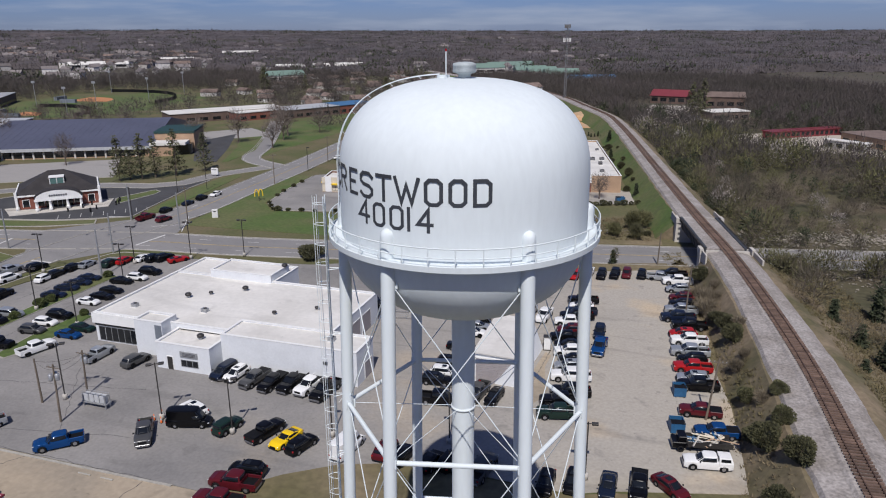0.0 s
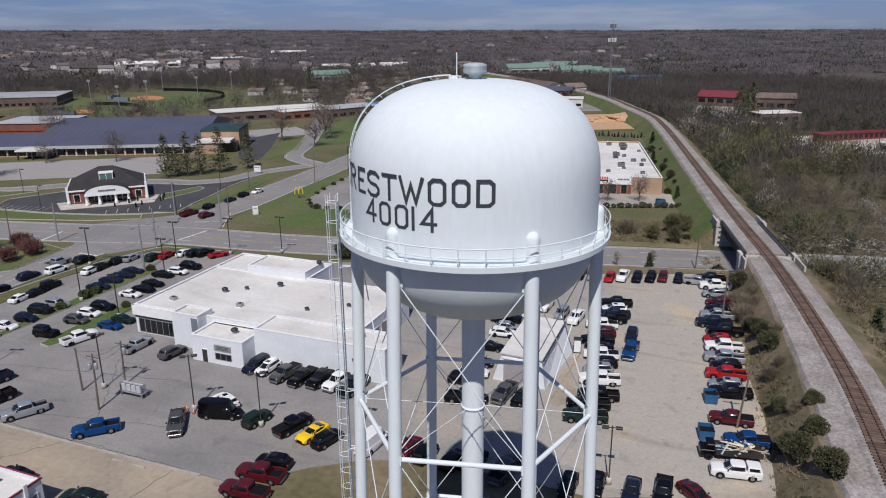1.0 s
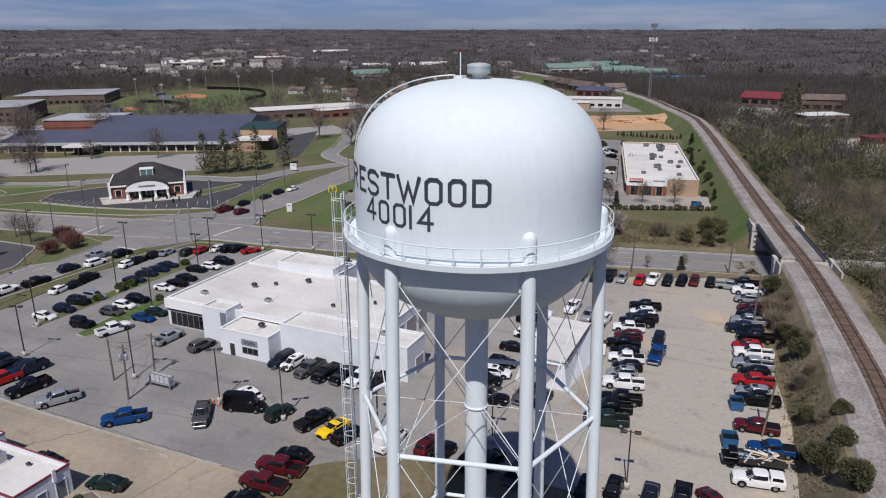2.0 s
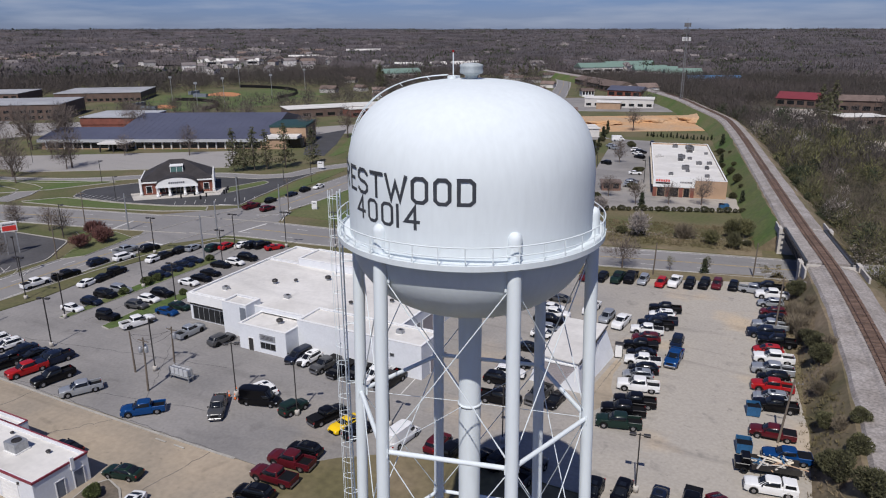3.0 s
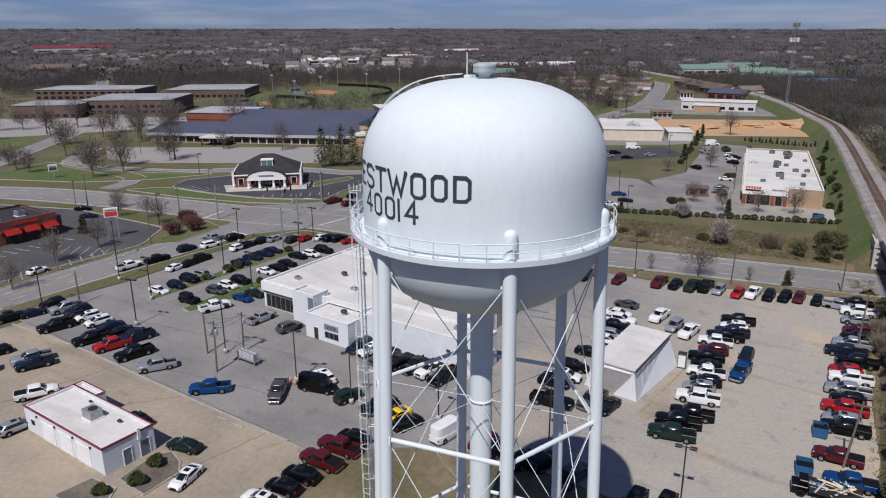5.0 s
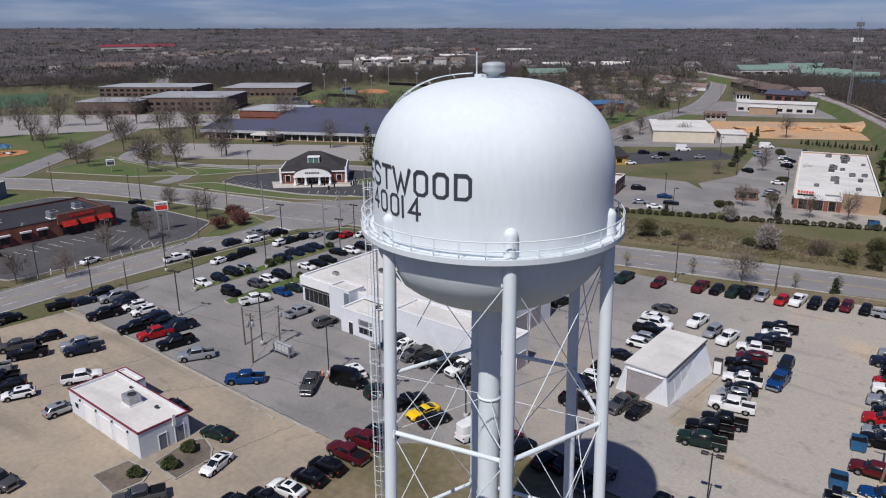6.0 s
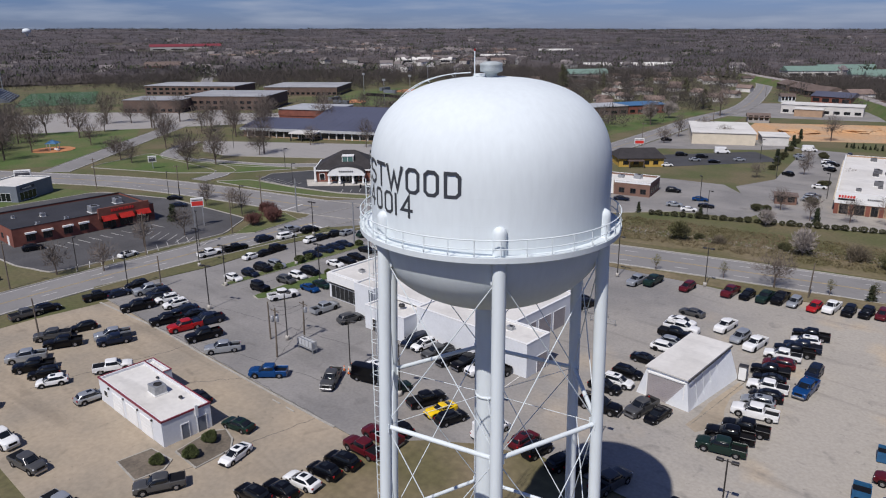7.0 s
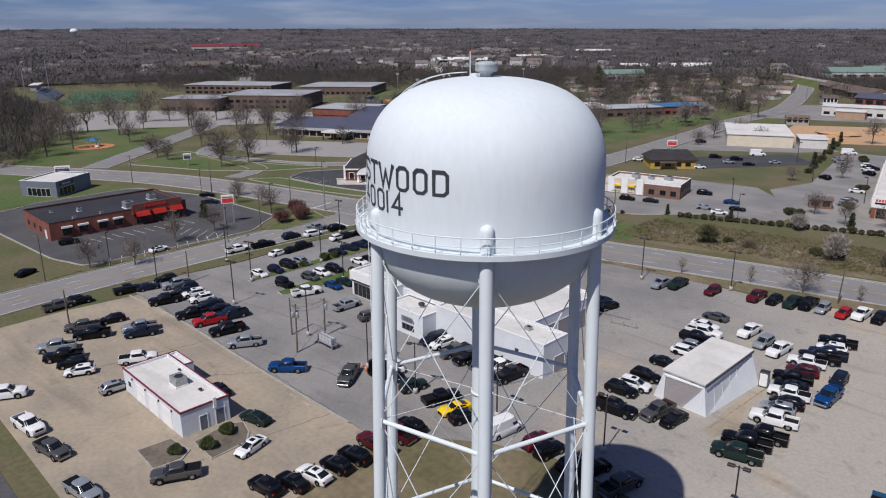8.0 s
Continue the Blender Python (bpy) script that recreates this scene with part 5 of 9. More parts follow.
# burger restaurant
b = House("burger_restaurant", "brown brick and cream burger restaurant with yellow awnings", -95.5, 165.5, 13, 24, 13, 4.6, M_BRICKBROWN, M_ROOFWHITE, M_TRIMW, 0.6)
b.band("S", 0.0, 12.6, 0.3, 3.0, M_STUCCO, 0.03, "stucco_face", label="cream stucco face")
b.band("S", -0.1, 12.6, 3.0, 5.0, M_STUCCO, 0.25, "parapet", label="raised cream parapet")
for u in (1.0, 5.4, 10.4):
    b.band("S", u, u + 2.0, 0.3, 5.4, M_TRIMW, 0.32, "white_pylon", label="white wall pylon")
for u in (3.2, 7.7):
    b.band("S", u, u + 2.2, 2.6, 3.1, M_YELLOW, 0.9, "awning", label="yellow window awning")
    b.window("S", u, u + 2.2, 0.6, 2.5, 2, M_POLE)
for u in (14.2, 17.8, 21.0):
    b.window("S", u, u + 1.8, 0.9, 2.5, 2, M_POLE)
b.band("S", 12.7, 24.1, 4.0, 4.55, M_TRIMW, 0.06, "white_stripe")
b.band("W", 0, 13, 0.2, 4.4, M_STUCCO, 0.05, "stucco_face", label="cream stucco face")
b.band("W", 2, 5, 2.6, 3.1, M_YELLOW, 0.9, "awning", label="yellow window awning")
for k in range(4):
    b.window("E", 1.5 + 2.8 * k, 3.2 + 2.8 * k, 0.9, 2.6, 1, M_POLE)
for x, y, sc in ((-90, 175, 1.3), (-85, 176, 1.0), (-80, 178, 1.3), (-87, 171, 0.8)):
    roof_unit(x, y, 3.92, sc, "grey air handler on the burger restaurant roof")

# plaza of shops
p = House("shop_plaza", "tan and brick shop plaza with white roof", -23.6, 187.3, 12, 21.8, 74, 5.6, M_BRICKTAN, M_ROOFWHITE, M_TRIMW, 0.5)
p.band("S", -0.1, 12.4, 3.2, 6.4, M_TRIMW, 0.35, "shop_fascia", label="white shopfront fascia")
for i in range(6):
    p.band("S", 0.8 + 0.72 * i, 1.3 + 0.72 * i, 4.9, 5.6, M_REDTRIM, 0.4, "sign_lettering")
p.band("S", 0.7, 5.0, 4.2, 4.7, M_BLACKTRIM, 0.39, "sign_board")
for i in range(8):
    p.band("S", 8.0 + 0.46 * i, 8.3 + 0.46 * i, 4.6, 5.1, M_SIGNBAR, 0.39, "sign_lettering")
for u in (0.0, 3.8, 7.9, 11.2):
    p.band("S", u, u + 1.1, 0.0, 3.2, M_BRICK, 0.3, "brick_pier", label="red brick pier")
for u0, u1 in ((1.3, 3.6), (5.1, 7.7), (9.2, 11.0)):
    p.window("S", u0, u1, 0.2, 2.9, 2, M_POLE)
for i in range(9):
    p.window("W", 3 + 7.6 * i, 8.6 + 7.6 * i, 0.2, 2.9, 3, M_POLE)
    p.band("W", 2.6 + 7.6 * i, 9.0 + 7.6 * i, 3.3, 4.3, M_STUCCO, 0.5, "shop_fascia")
for u, w2, k, turn in ((9, 66, 1.1, 12), (14, 63.5, 1.4, 12), (14.3, 59.6, 1.5, 12), (13.8, 55.5, 1.4, 102), (10, 45, 0.9, 12), (10.4, 41, 1.2, 12), (9.7, 36.5, 1.2, 102), (13, 40, 0.8, 12), (15.5, 30, 1.0, 12), (19, 31, 0.9, 12), (17.5, 22, 0.9, 102), (10.5, 20, 1.3, 12), (11, 16, 0.7, 12), (16.5, 8, 0.8, 12), (19.5, 52, 0.7, 12), (5.5, 9.5, 0.8, 12)):
    q = p.ob.matrix_basis @ Vector((u, w2, 5.1))
    roof_unit(q.x, q.y, 5.1, k, "dark grey air handler on the plaza roof", turn, M_DARKUNIT)

# school: long blue-grey metal roof
sch = empty("school", Matrix.Translation((-197, 207, 0)) @ Matrix.Rotation(radians(205.5), 4, "Z"))
for row in ((0, -0.3, -0.2, 101, 0, 4.4), (0, -80, -0.2, 70, -79.7, 4.4), (0, -79.7, -0.2, 0.3, -0.3, 4.4), (69.7, -79.7, -0.2, 70, -36, 4.4), (70, -36, -0.2, 101, -35.7, 4.4), (100.7, -35.7, -0.2, 101, -0.3, 4.4)):
    part("wall", boxes(row), M_BRICKTAN, sch)
gable(sch, 0, -80, 69.4, 0, 4.6, 11.6, M_METALROOF, "x", 1.2)
gable(sch, 72, -36, 101, 0.0, 4.55, 7.6, M_METALROOF, "x", 1.2)
seam = mesh_of("roof_seam", boxes((-0.06, -40.4, -0.02, 0.06, 0.0, 0.05)), M_METALROOF)
for i in range(23):
    piece("roof_seam", seam, sch, Matrix.Translation((1.5 + 3.0 * i, 1.1, 4.6)) @ Matrix.Rotation(-math.atan2(7.0, 41.2), 4, "X"))
part("eave_fascia", boxes((-1.2, 1.21, 3.3, 102.2, 1.45, 4.58)), M_SILVERROOF, sch, "pale grey eave fascia")
for i in range(24):
    part("window", boxes((2 + 4.05 * i, -0.02, 0.5, 5.2 + 4.05 * i, 0.05, 3.2)), M_WINDOW, sch, "dark classroom window")
    part("pier", boxes((5.3 + 4.05 * i, 0.0, 0, 5.9 + 4.05 * i, 0.3, 3.3)), M_SIDING, sch)
part("entrance_canopy", boxes((58, 1.5, 3.5, 71, 9, 4.1)), M_ROOFWHITE, sch, "pale flat entrance canopy")
for x in (58.4, 64.2, 70.0):
    part("canopy_post", boxes((x, 8.2, 0, x + 0.5, 8.7, 3.5)), M_POLE, sch)
part("rear_wing", boxes((72, -70, -0.2, 104, -41.5, 9.0)), M_BRICK, sch, "red brick rear wing")
part("rear_wing_roof", boxes((71.6, -70.4, 9.0, 104.4, -41.1, 9.4)), M_SILVERROOF, sch, "pale flat wing roof")
part("rear_wing_band", boxes((71.8, -41.4, 5.6, 104.2, -41.2, 8.0)), M_BRICK, sch)
part("gymnasium", boxes((-17, -30, -0.2, -0.6, -8, 8.4)), M_BRICKTAN, sch, "tan brick gymnasium wing")
part("gymnasium_cap", boxes((-17.3, -30.3, 8.4, -0.4, -7.7, 9.3)), M_TEAL, sch, "dark green fascia cap")
part("entrance_block", boxes((-10, -7.6, -0.2, -0.6, 1.0, 4.6)), M_BRICKTAN, sch, "low tan brick entrance block")
part("entrance_roof", boxes((-15, -7.7, 4.6, -0.4, 1.6, 5.6)), M_ROOFWHITE, sch, "white entrance roof slab")
part("glazed_link", boxes((-16.5, -7.8, -0.1, -10.2, -2, 4.5)), M_WINDOW, sch, "dark glazed link")
tagged(sch, "long low school with blue-grey metal roof", "school")


OPEN_SPOTS = []


def flat_block(name, label, x, y, turn, sx, sy, h, wall, roof, rows=1, bays=8):
    """A plain far building with its storeys of windows, roof slab and coping."""
    mid = Matrix.Rotation(radians(turn), 4, "Z") @ Vector((sx / 2, sy / 2 - 10, 0))
    OPEN_SPOTS.append((x + mid.x, y + mid.y - 10, max(sx, sy) * 0.72 + 14))
    ob = empty(name, Matrix.Translation((x, y, 0)) @ Matrix.Rotation(radians(turn), 4, "Z"))
    part("wall", boxes((0, 0, -0.3, sx, sy, h)), wall, ob)
    part("roof", boxes((-0.4, -0.4, h, sx + 0.4, sy + 0.4, h + 0.35)), roof, ob)
    for k in range(rows):
        z = 0.9 + k * 3.4
        for i in range(bays):
            u = sx * (i + 0.2) / bays
            part("window", boxes((u, -0.06, z, u + sx * 0.6 / bays, 0.02, z + 1.7)), M_WINDOW, ob)
    for i in range(max(2, int(bays * sy / sx)) if rows else 0):
        n = max(2, int(bays * sy / sx))
        u = sy * (i + 0.2) / n
        part("window", boxes((sx - 0.02, u, 0.9, sx + 0.06, u + sy * 0.6 / n, 2.6)), M_WINDOW, ob)
    return tagged(ob, label, "building")


flat_block("warehouse", "long white roofed brick warehouse", -257, 298, 51, 67, 20, 5.2, M_BRICKDARK, M_ROOFWHITE, 1, 9)
flat_block("high_school", "brick high school with grey flat roof", -424, 206, 36, 56, 45, 9.0, M_BRICKDARK, M_GREYROOF, 2, 12)
flat_block("high_school", "low brick school wing with grey flat roof", -554, 242, 33, 78, 40, 7.5, M_BRICKDARK, M_GREYROOF, 2, 14)
flat_block("high_school", "brick school wing beside the car park", -440, 172, 38, 38, 28, 8.0, M_BRICKDARK, M_GREYROOF, 1, 8)
flat_block("school_hall", "grey roofed school hall by the ball field", -474, 302, 36, 60, 50, 6.5, M_BRICKDARK, M_GREYROOF, 1, 14)
flat_block("shop", "white rendered shop with flat roof", -108, 283, 26, 27, 40, 5.2, M_STUCCO, M_ROOFWHITE, 0, 6)
flat_block("shop", "pale shed roofed annexe of the shop", -82, 298, 26, 11, 14, 4.0, M_SIDING, M_ROOFWHITE, 0, 3)
flat_block("trade_unit", "long white roofed trade unit behind the yard", -117, 431, 10, 44, 16, 5.5, M_SIDING, M_ROOFWHITE, 1, 8)
flat_block("trade_unit", "low tan annexe of the trade unit", -106, 420, 10, 15, 10, 4.2, M_BRICKTAN, M_ROOFWHITE, 0, 3)
flat_block("shop_row", "brick shop row with pale flat roof", -205, 335, 60, 38, 20, 5.0, M_BRICKDARK, M_SILVERROOF, 1, 6)
flat_block("blue_roof_shop", "brick shop with blue metal roof", -185.8, 368.2, 60, 28, 20, 5.0, M_BRICK, M_BLUEROOF, 1, 5)
flat_block("clinic", "white roofed clinic by the avenue", -226, 318, 60, 50, 14, 4.6, M_BRICK, M_ROOFWHITE, 1, 8)
flat_block("lodge", "pale roofed pavilion among the trees", 33, 394, 30, 24, 14, 4.5, M_BROWNROOF, M_ROOFWHITE, 1, 4)
for i in range(5):
    flat_block("storage_row", "red painted storage row behind the woods", 57 + 7.0 * i, 328 + 5.0 * i, 35, 8.5, 6, 3.2, M_REDROOF, M_REDROOF, 1, 3)
flat_block("barn", "long white trailer shed by the woods", 76, 308, -38, 18, 4, 3.6, M_SIDING, M_ROOFWHITE, 1, 4)
flat_block("barn", "brown roofed barn by the woods", 86, 326, -60, 26, 20, 4.6, M_BRICKTAN, M_BROWNROOF, 1, 4)


def chalet():
    ob = empty("restaurant_chalet", Matrix.Translation((-105, 211, 0)) @ Matrix.Rotation(radians(42), 4, "Z"))
    part("wall", boxes((0, 0, -0.2, 17, 13, 3.2)), M_OCHRE, ob, "ochre painted wall")
    gable(ob, 0, 0, 17, 13, 3.42, 6.4, M_SHINGLE, "x", 0.7, hip=2.5)
    for u in (1.5, 5.5, 9.5, 13):
        part("window", boxes((u, -0.06, 0.9, u + 2, 0.02, 2.4)), M_WINDOW, ob)
    part("porch", boxes((3, -3, 2.6, 9, 0, 2.9), (3.1, -2.9, 0, 3.4, -2.6, 2.6), (8.6, -2.9, 0, 8.9, -2.6, 2.6)), M_BROWNROOF, ob)
    return tagged(ob, "yellow walled restaurant with dark pitched roof", "restaurant")


chalet()
flat_block("kiosk", "small brown roofed brick kiosk in the car park", -40, 188, 20, 6, 4.4, 2.6, M_BRICKBROWN, M_BROWNROOF, 1, 2)


def little_house(x, y, turn, w, dep, h, roof, wall):
    OPEN_SPOTS.append((x + 4 * x / -800, y - 5, 11))
    ob = empty("house", Matrix.Translation((x, y, rise(x, y))) @ Matrix.Rotation(radians(turn), 4, "Z"))
    part("wall", boxes((-w / 2, -dep / 2, -0.5, w / 2, dep / 2, h)), wall, ob)
    gable(ob, -w / 2, -dep / 2, w / 2, dep / 2, h + 0.2, h + dep * 0.32, roof, "x", 0.4)
    for u in (-0.3, 0.3) if math.hypot(x, y) < 520 else ():
        part("window", boxes((w * u - 0.7, -dep / 2 - 0.05, 1.0, w * u + 0.7, -dep / 2 + 0.02, 2.3)), M_WINDOW, ob)
    if math.hypot(x, y) < 520:
        part("door", boxes((-0.5, -dep / 2 - 0.05, 0.1, 0.5, -dep / 2 + 0.02, 2.1)), M_TRIMW, ob)
    return tagged(ob, "small pale house with pitched roof among bare trees", "house", "far houses")


HOUSES = [(-180, 470), (-228, 540), (-250, 580), (-300, 655), (-235, 455), (-290, 530), (-318, 570), (-320, 480), (-262, 420), (-215, 395), (-175, 700)]
HOUSES += [(-172, 520), (-196, 560), (-214, 610), (-236, 630), (-262, 660), (-205, 500), (-240, 500), (-270, 545), (-285, 600), (-310, 620), (-335, 540), (-345, 600), (-232, 420), (-200, 430), (-255, 470), (-292, 455), (-335, 450), (-225, 680), (-195, 650), (-270, 700), (-320, 690), (-170, 610), (-150, 640), (-350, 650), (-380, 560)]
houses_rng = random.Random(5)
for x, y in HOUSES:
    little_house(x + houses_rng.uniform(-8, 8), y + houses_rng.uniform(-8, 8), houses_rng.uniform(-30, 60), houses_rng.uniform(10, 14), houses_rng.uniform(7, 9), houses_rng.uniform(2.6, 3.2), M_BROWNROOF, M_SIDING)
ESTATES = [(-1220, 1010), (-1190, 1090), (-1136, 1183), (-1124, 689), (-1154, 827), (-970, 1134), (-1306, 1110), (-820, 880), (-1180, 760), (-900, 1050), (-700, 820), (-1500, 1300)]
for i in range(48):  # estates towards the horizon
    cx, cy = ESTATES[i % 12]
    x, y = cx + houses_rng.gauss(0, 45), cy + houses_rng.gauss(0, 45)
    s2 = 1.0
    little_house(x, y, houses_rng.uniform(0, 180), houses_rng.uniform(13, 22) * s2, houses_rng.uniform(9, 12) * s2, houses_rng.uniform(5, 7) * s2, M_BROWNROOF, M_FARSIDING if i % 3 else M_SIDING)


def far_hall(x, y, turn, sx, sy, h, wall, roof, label):
    OPEN_SPOTS.append((x + sx * 0.4, y - 8, sx * 0.62))
    ob = empty("far_hall", Matrix.Translation((x, y, rise(x, y))) @ Matrix.Rotation(radians(turn), 4, "Z"))
    part("wall", boxes((0, 0, -1, sx, sy, h)), wall, ob)
    gable(ob, 0, 0, sx, sy, h + 0.25, h + sy * 0.22, roof, "x", 0.6)
    for i in range(4):
        part("window", boxes((sx * (i + 0.15) / 4, -0.1, 1.5, sx * (i + 0.85) / 4, 0.02, 4)), M_WINDOW, ob)
    return tagged(ob, label, "building", "far halls")


far_hall(-1740, 830, 62, 170, 28, 9, M_SIDING, M_REDROOF, "long far building with red roof")
far_hall(-869, 393, 50, 44, 24, 7, M_BRICK, M_BROWNROOF, "far brick clinic beside a car park")
for x, y, sx in ((-768, 746, 76), (-828, 1193, 68), (-762, 927, 50), (-452, 751, 34), (-398, 802, 36), (-415, 776, 20)):
    far_hall(x, y, 38, sx, 18, 5, M_SIDING, M_ROOFWHITE, "long white far hall among the woods")
for x, y, sx, t in ((-218, 764, 52, 40), (-200, 815, 60, 40), (-152, 738, 34, 25), (-136, 722, 30, 20), (-112, 690, 34, 20)):
    far_hall(x, y, t, sx, 22, 6, M_SIDING, M_GREENROOF, "pale storage hall with green metal roof")
far_hall(-4, 486, -12, 24, 18, 5, M_BRICKDARK, M_REDROOF, "large hall with red pitched roof by the railway")
far_hall(32, 462, 5, 24, 14, 7, M_BRICKDARK, M_BROWNROOF, "brick building with brown roof among the trees")
far_hall(-83, 640, 24, 46, 14, 5, M_SIDING, M_BLUEROOF, "long far shed with blue roof")
far_hall(-372, 594, 50, 40, 20, 6, M_SIDING, M_GREENROOF, "white hall with green band behind bare trees")
for x, y, sx, sy, t in ((-180, 615, 24, 14, -55), (-160, 583, 30, 16, -50), (-140, 553, 24, 18, -40)):
    far_hall(x, y, t, sx, sy, 4.5, M_BRICKDARK, M_BROWNROOF, "low shop row with brown pitched roof")
far_hall(-138, 497, 30, 9, 9, 4, M_TRIMW, M_BROWNROOF, "small white gabled house")
far_hall(-121, 505, -10, 26, 14, 5, M_BRICK, M_METALROOF, "red brick hall with grey pitched roof")
far_hall(-100, 520, 40, 16, 14, 6, M_TRIMW, M_BROWNROOF, "white gabled hall beside the avenue")
far_hall(-116, 374, 24, 11, 9, 3, M_FARSIDING, M_BROWNROOF, "small grey shed with pitched roof")


def far_town():
    """Roofs of the outlying estates: too many and too small to tell apart."""
    rng = random.Random(21)
    walls, roofs = bmesh.new(), bmesh.new()
    for i in range(330):
        cx, cy = ESTATES[i % 12] if i < 150 else (0, 0)
        if i < 150:
            x, y = cx + rng.gauss(0, 70), cy + rng.gauss(0, 60)
        else:
            a, d = radians(rng.uniform(92, 172)), 820 + 2000 * rng.random() ** 1.4
            x, y = d * math.cos(a), d * math.sin(a)
        if any((x - p[0]) ** 2 + (y - p[1]) ** 2 < 30 ** 2 for p in OPEN_SPOTS[:70]):
            continue
        w, dep, h = rng.uniform(11, 17), rng.uniform(8, 11), rng.uniform(5, 8)
        OPEN_SPOTS.append((x + 6 * x / -800, y - 8, 13))
        m = Matrix.Translation((x, y, rise(x, y))) @ Matrix.Rotation(rng.uniform(0, 3.14), 4, "Z")
        bmesh.ops.create_cube(walls, size=1.0, matrix=m @ Matrix.Translation((0, 0, h / 2 - 0.5)) @ Matrix.Diagonal((w, dep, h + 1, 1)))
        p = [m @ Vector(q) for q in ((-w / 2 - 0.5, -dep / 2 - 0.5, h), (w / 2 + 0.5, -dep / 2 - 0.5, h), (w / 2 + 0.5, dep / 2 + 0.5, h), (-w / 2 - 0.5, dep / 2 + 0.5, h), (-w / 2 - 0.5, 0, h + dep * 0.4), (w / 2 + 0.5, 0, h + dep * 0.4))]
        v = [roofs.verts.new(q) for q in p]
        for f in ((0, 1, 5, 4), (2, 3, 4, 5), (1, 2, 5), (3, 0, 4), (3, 2, 1, 0)):
            roofs.faces.new([v[k] for k in f])
    for name, bm, m, label in (("far_house_walls", walls, M_FARWALL, "pale walls of far houses"), ("far_house_roofs", roofs, M_FARROOF, "grey and brown roofs of far houses")):
        tagged(part(name, bm, m), label, "houses", kind="stuff")


M_FARWALL = mat("far_pale_siding", (0.48, 0.46, 0.44), 0.85, 0.1, 0.3, 3.0, per_island=0.5)
M_FARROOF = mat("far_shingles", (0.17, 0.15, 0.145), 0.9, 0.2, 0.3, 3.0, per_island=0.5)
far_town()


# ---- vehicles ----
PAINTS = {
    "black": paint("black_paint", (0.003, 0.003, 0.004)), "white": paint("white_paint", (0.74, 0.74, 0.73), 0.35), "silver": paint("silver_paint", (0.40, 0.42, 0.44), 0.3, 0.5),
    "grey": paint("grey_paint", (0.10, 0.10, 0.10), 0.3, 0.4), "blue": paint("blue_paint", (0.006, 0.050, 0.175), 0.25, 0.2), "navy": paint("navy_paint", (0.008, 0.013, 0.030)),
    "red": paint("red_paint", (0.34, 0.012, 0.014)), "maroon": paint("maroon_paint", (0.085, 0.009, 0.014)), "yellow": paint("yellow_paint", (0.80, 0.52, 0.01)), "green": paint("dark_green_paint", (0.010, 0.024, 0.019)),
}


# lengths in metres, x forward: body line heights, cabin base and roof ends, wheels
KINDS = {
    "sedan": dict(length=4.8, width=1.86, wheel=0.34, axle=(1.42, -1.40), hood=0.92, belt=0.96, deck=1.04, base=(1.34, -2.02), roof=(0.30, -1.05), top=1.45, nose=0.72, pillars=(-0.35,)),
    "coupe": dict(length=4.8, width=1.92, wheel=0.36, axle=(1.48, -1.36), hood=0.96, belt=0.98, deck=1.06, base=(1.0, -1.98), roof=(0.02, -0.80), top=1.38, nose=0.76, pillars=(-0.75,)),
    "suv": dict(length=4.8, width=1.95, wheel=0.40, axle=(1.44, -1.40), hood=1.10, belt=1.12, deck=1.14, base=(1.42, -2.30), roof=(0.45, -1.86), top=1.74, nose=0.86, pillars=(-0.2, -1.25)),
    "jeep": dict(length=4.4, width=1.90, wheel=0.42, axle=(1.36, -1.30), hood=1.18, belt=1.18, deck=1.18, base=(0.66, -2.10), roof=(0.42, -2.04), top=1.88, nose=1.08, pillars=(-0.3, -1.15)),
    "minivan": dict(length=5.15, width=2.0, wheel=0.35, axle=(1.55, -1.50), hood=1.02, belt=1.06, deck=1.08, base=(1.75, -2.48), roof=(0.75, -2.20), top=1.76, nose=0.76, pillars=(0.0, -1.2)),
    "pickup": dict(length=5.85, width=2.06, wheel=0.44, axle=(1.87, -1.80), hood=1.27, belt=1.28, deck=0.84, base=(1.50, -1.16), roof=(0.66, -1.02), top=1.93, nose=1.14, pillars=(-0.1,)),
    "van": dict(length=6.0, width=2.06, wheel=0.37, axle=(1.95, -1.75), hood=1.20, belt=1.30, deck=1.3, base=(2.30, -2.97), roof=(1.35, -2.93), top=2.60, nose=0.9, pillars=()),
}
KINDS["crossover"] = dict(length=4.55, width=1.86, wheel=0.36, axle=(1.36, -1.30), hood=1.02, belt=1.04, deck=1.08, base=(1.42, -2.16), roof=(0.42, -1.62), top=1.62, nose=0.80, pillars=())
KINDS["covered"] = dict(KINDS["pickup"])
KINDS["topper"] = dict(KINDS["pickup"])
PICKUPS = ("pickup", "covered", "topper")
TEMPLATES = {}


def along(rows, x):
    """Height on a line of points running from nose to tail."""
    if x >= rows[0][0]:
        return rows[0][1]
    for (xa, za), (xb, zb) in zip(rows, rows[1:]):
        if x >= xb:
            return za + (zb - za) * (xa - x) / max(1e-6, xa - xb)
    return rows[-1][1]


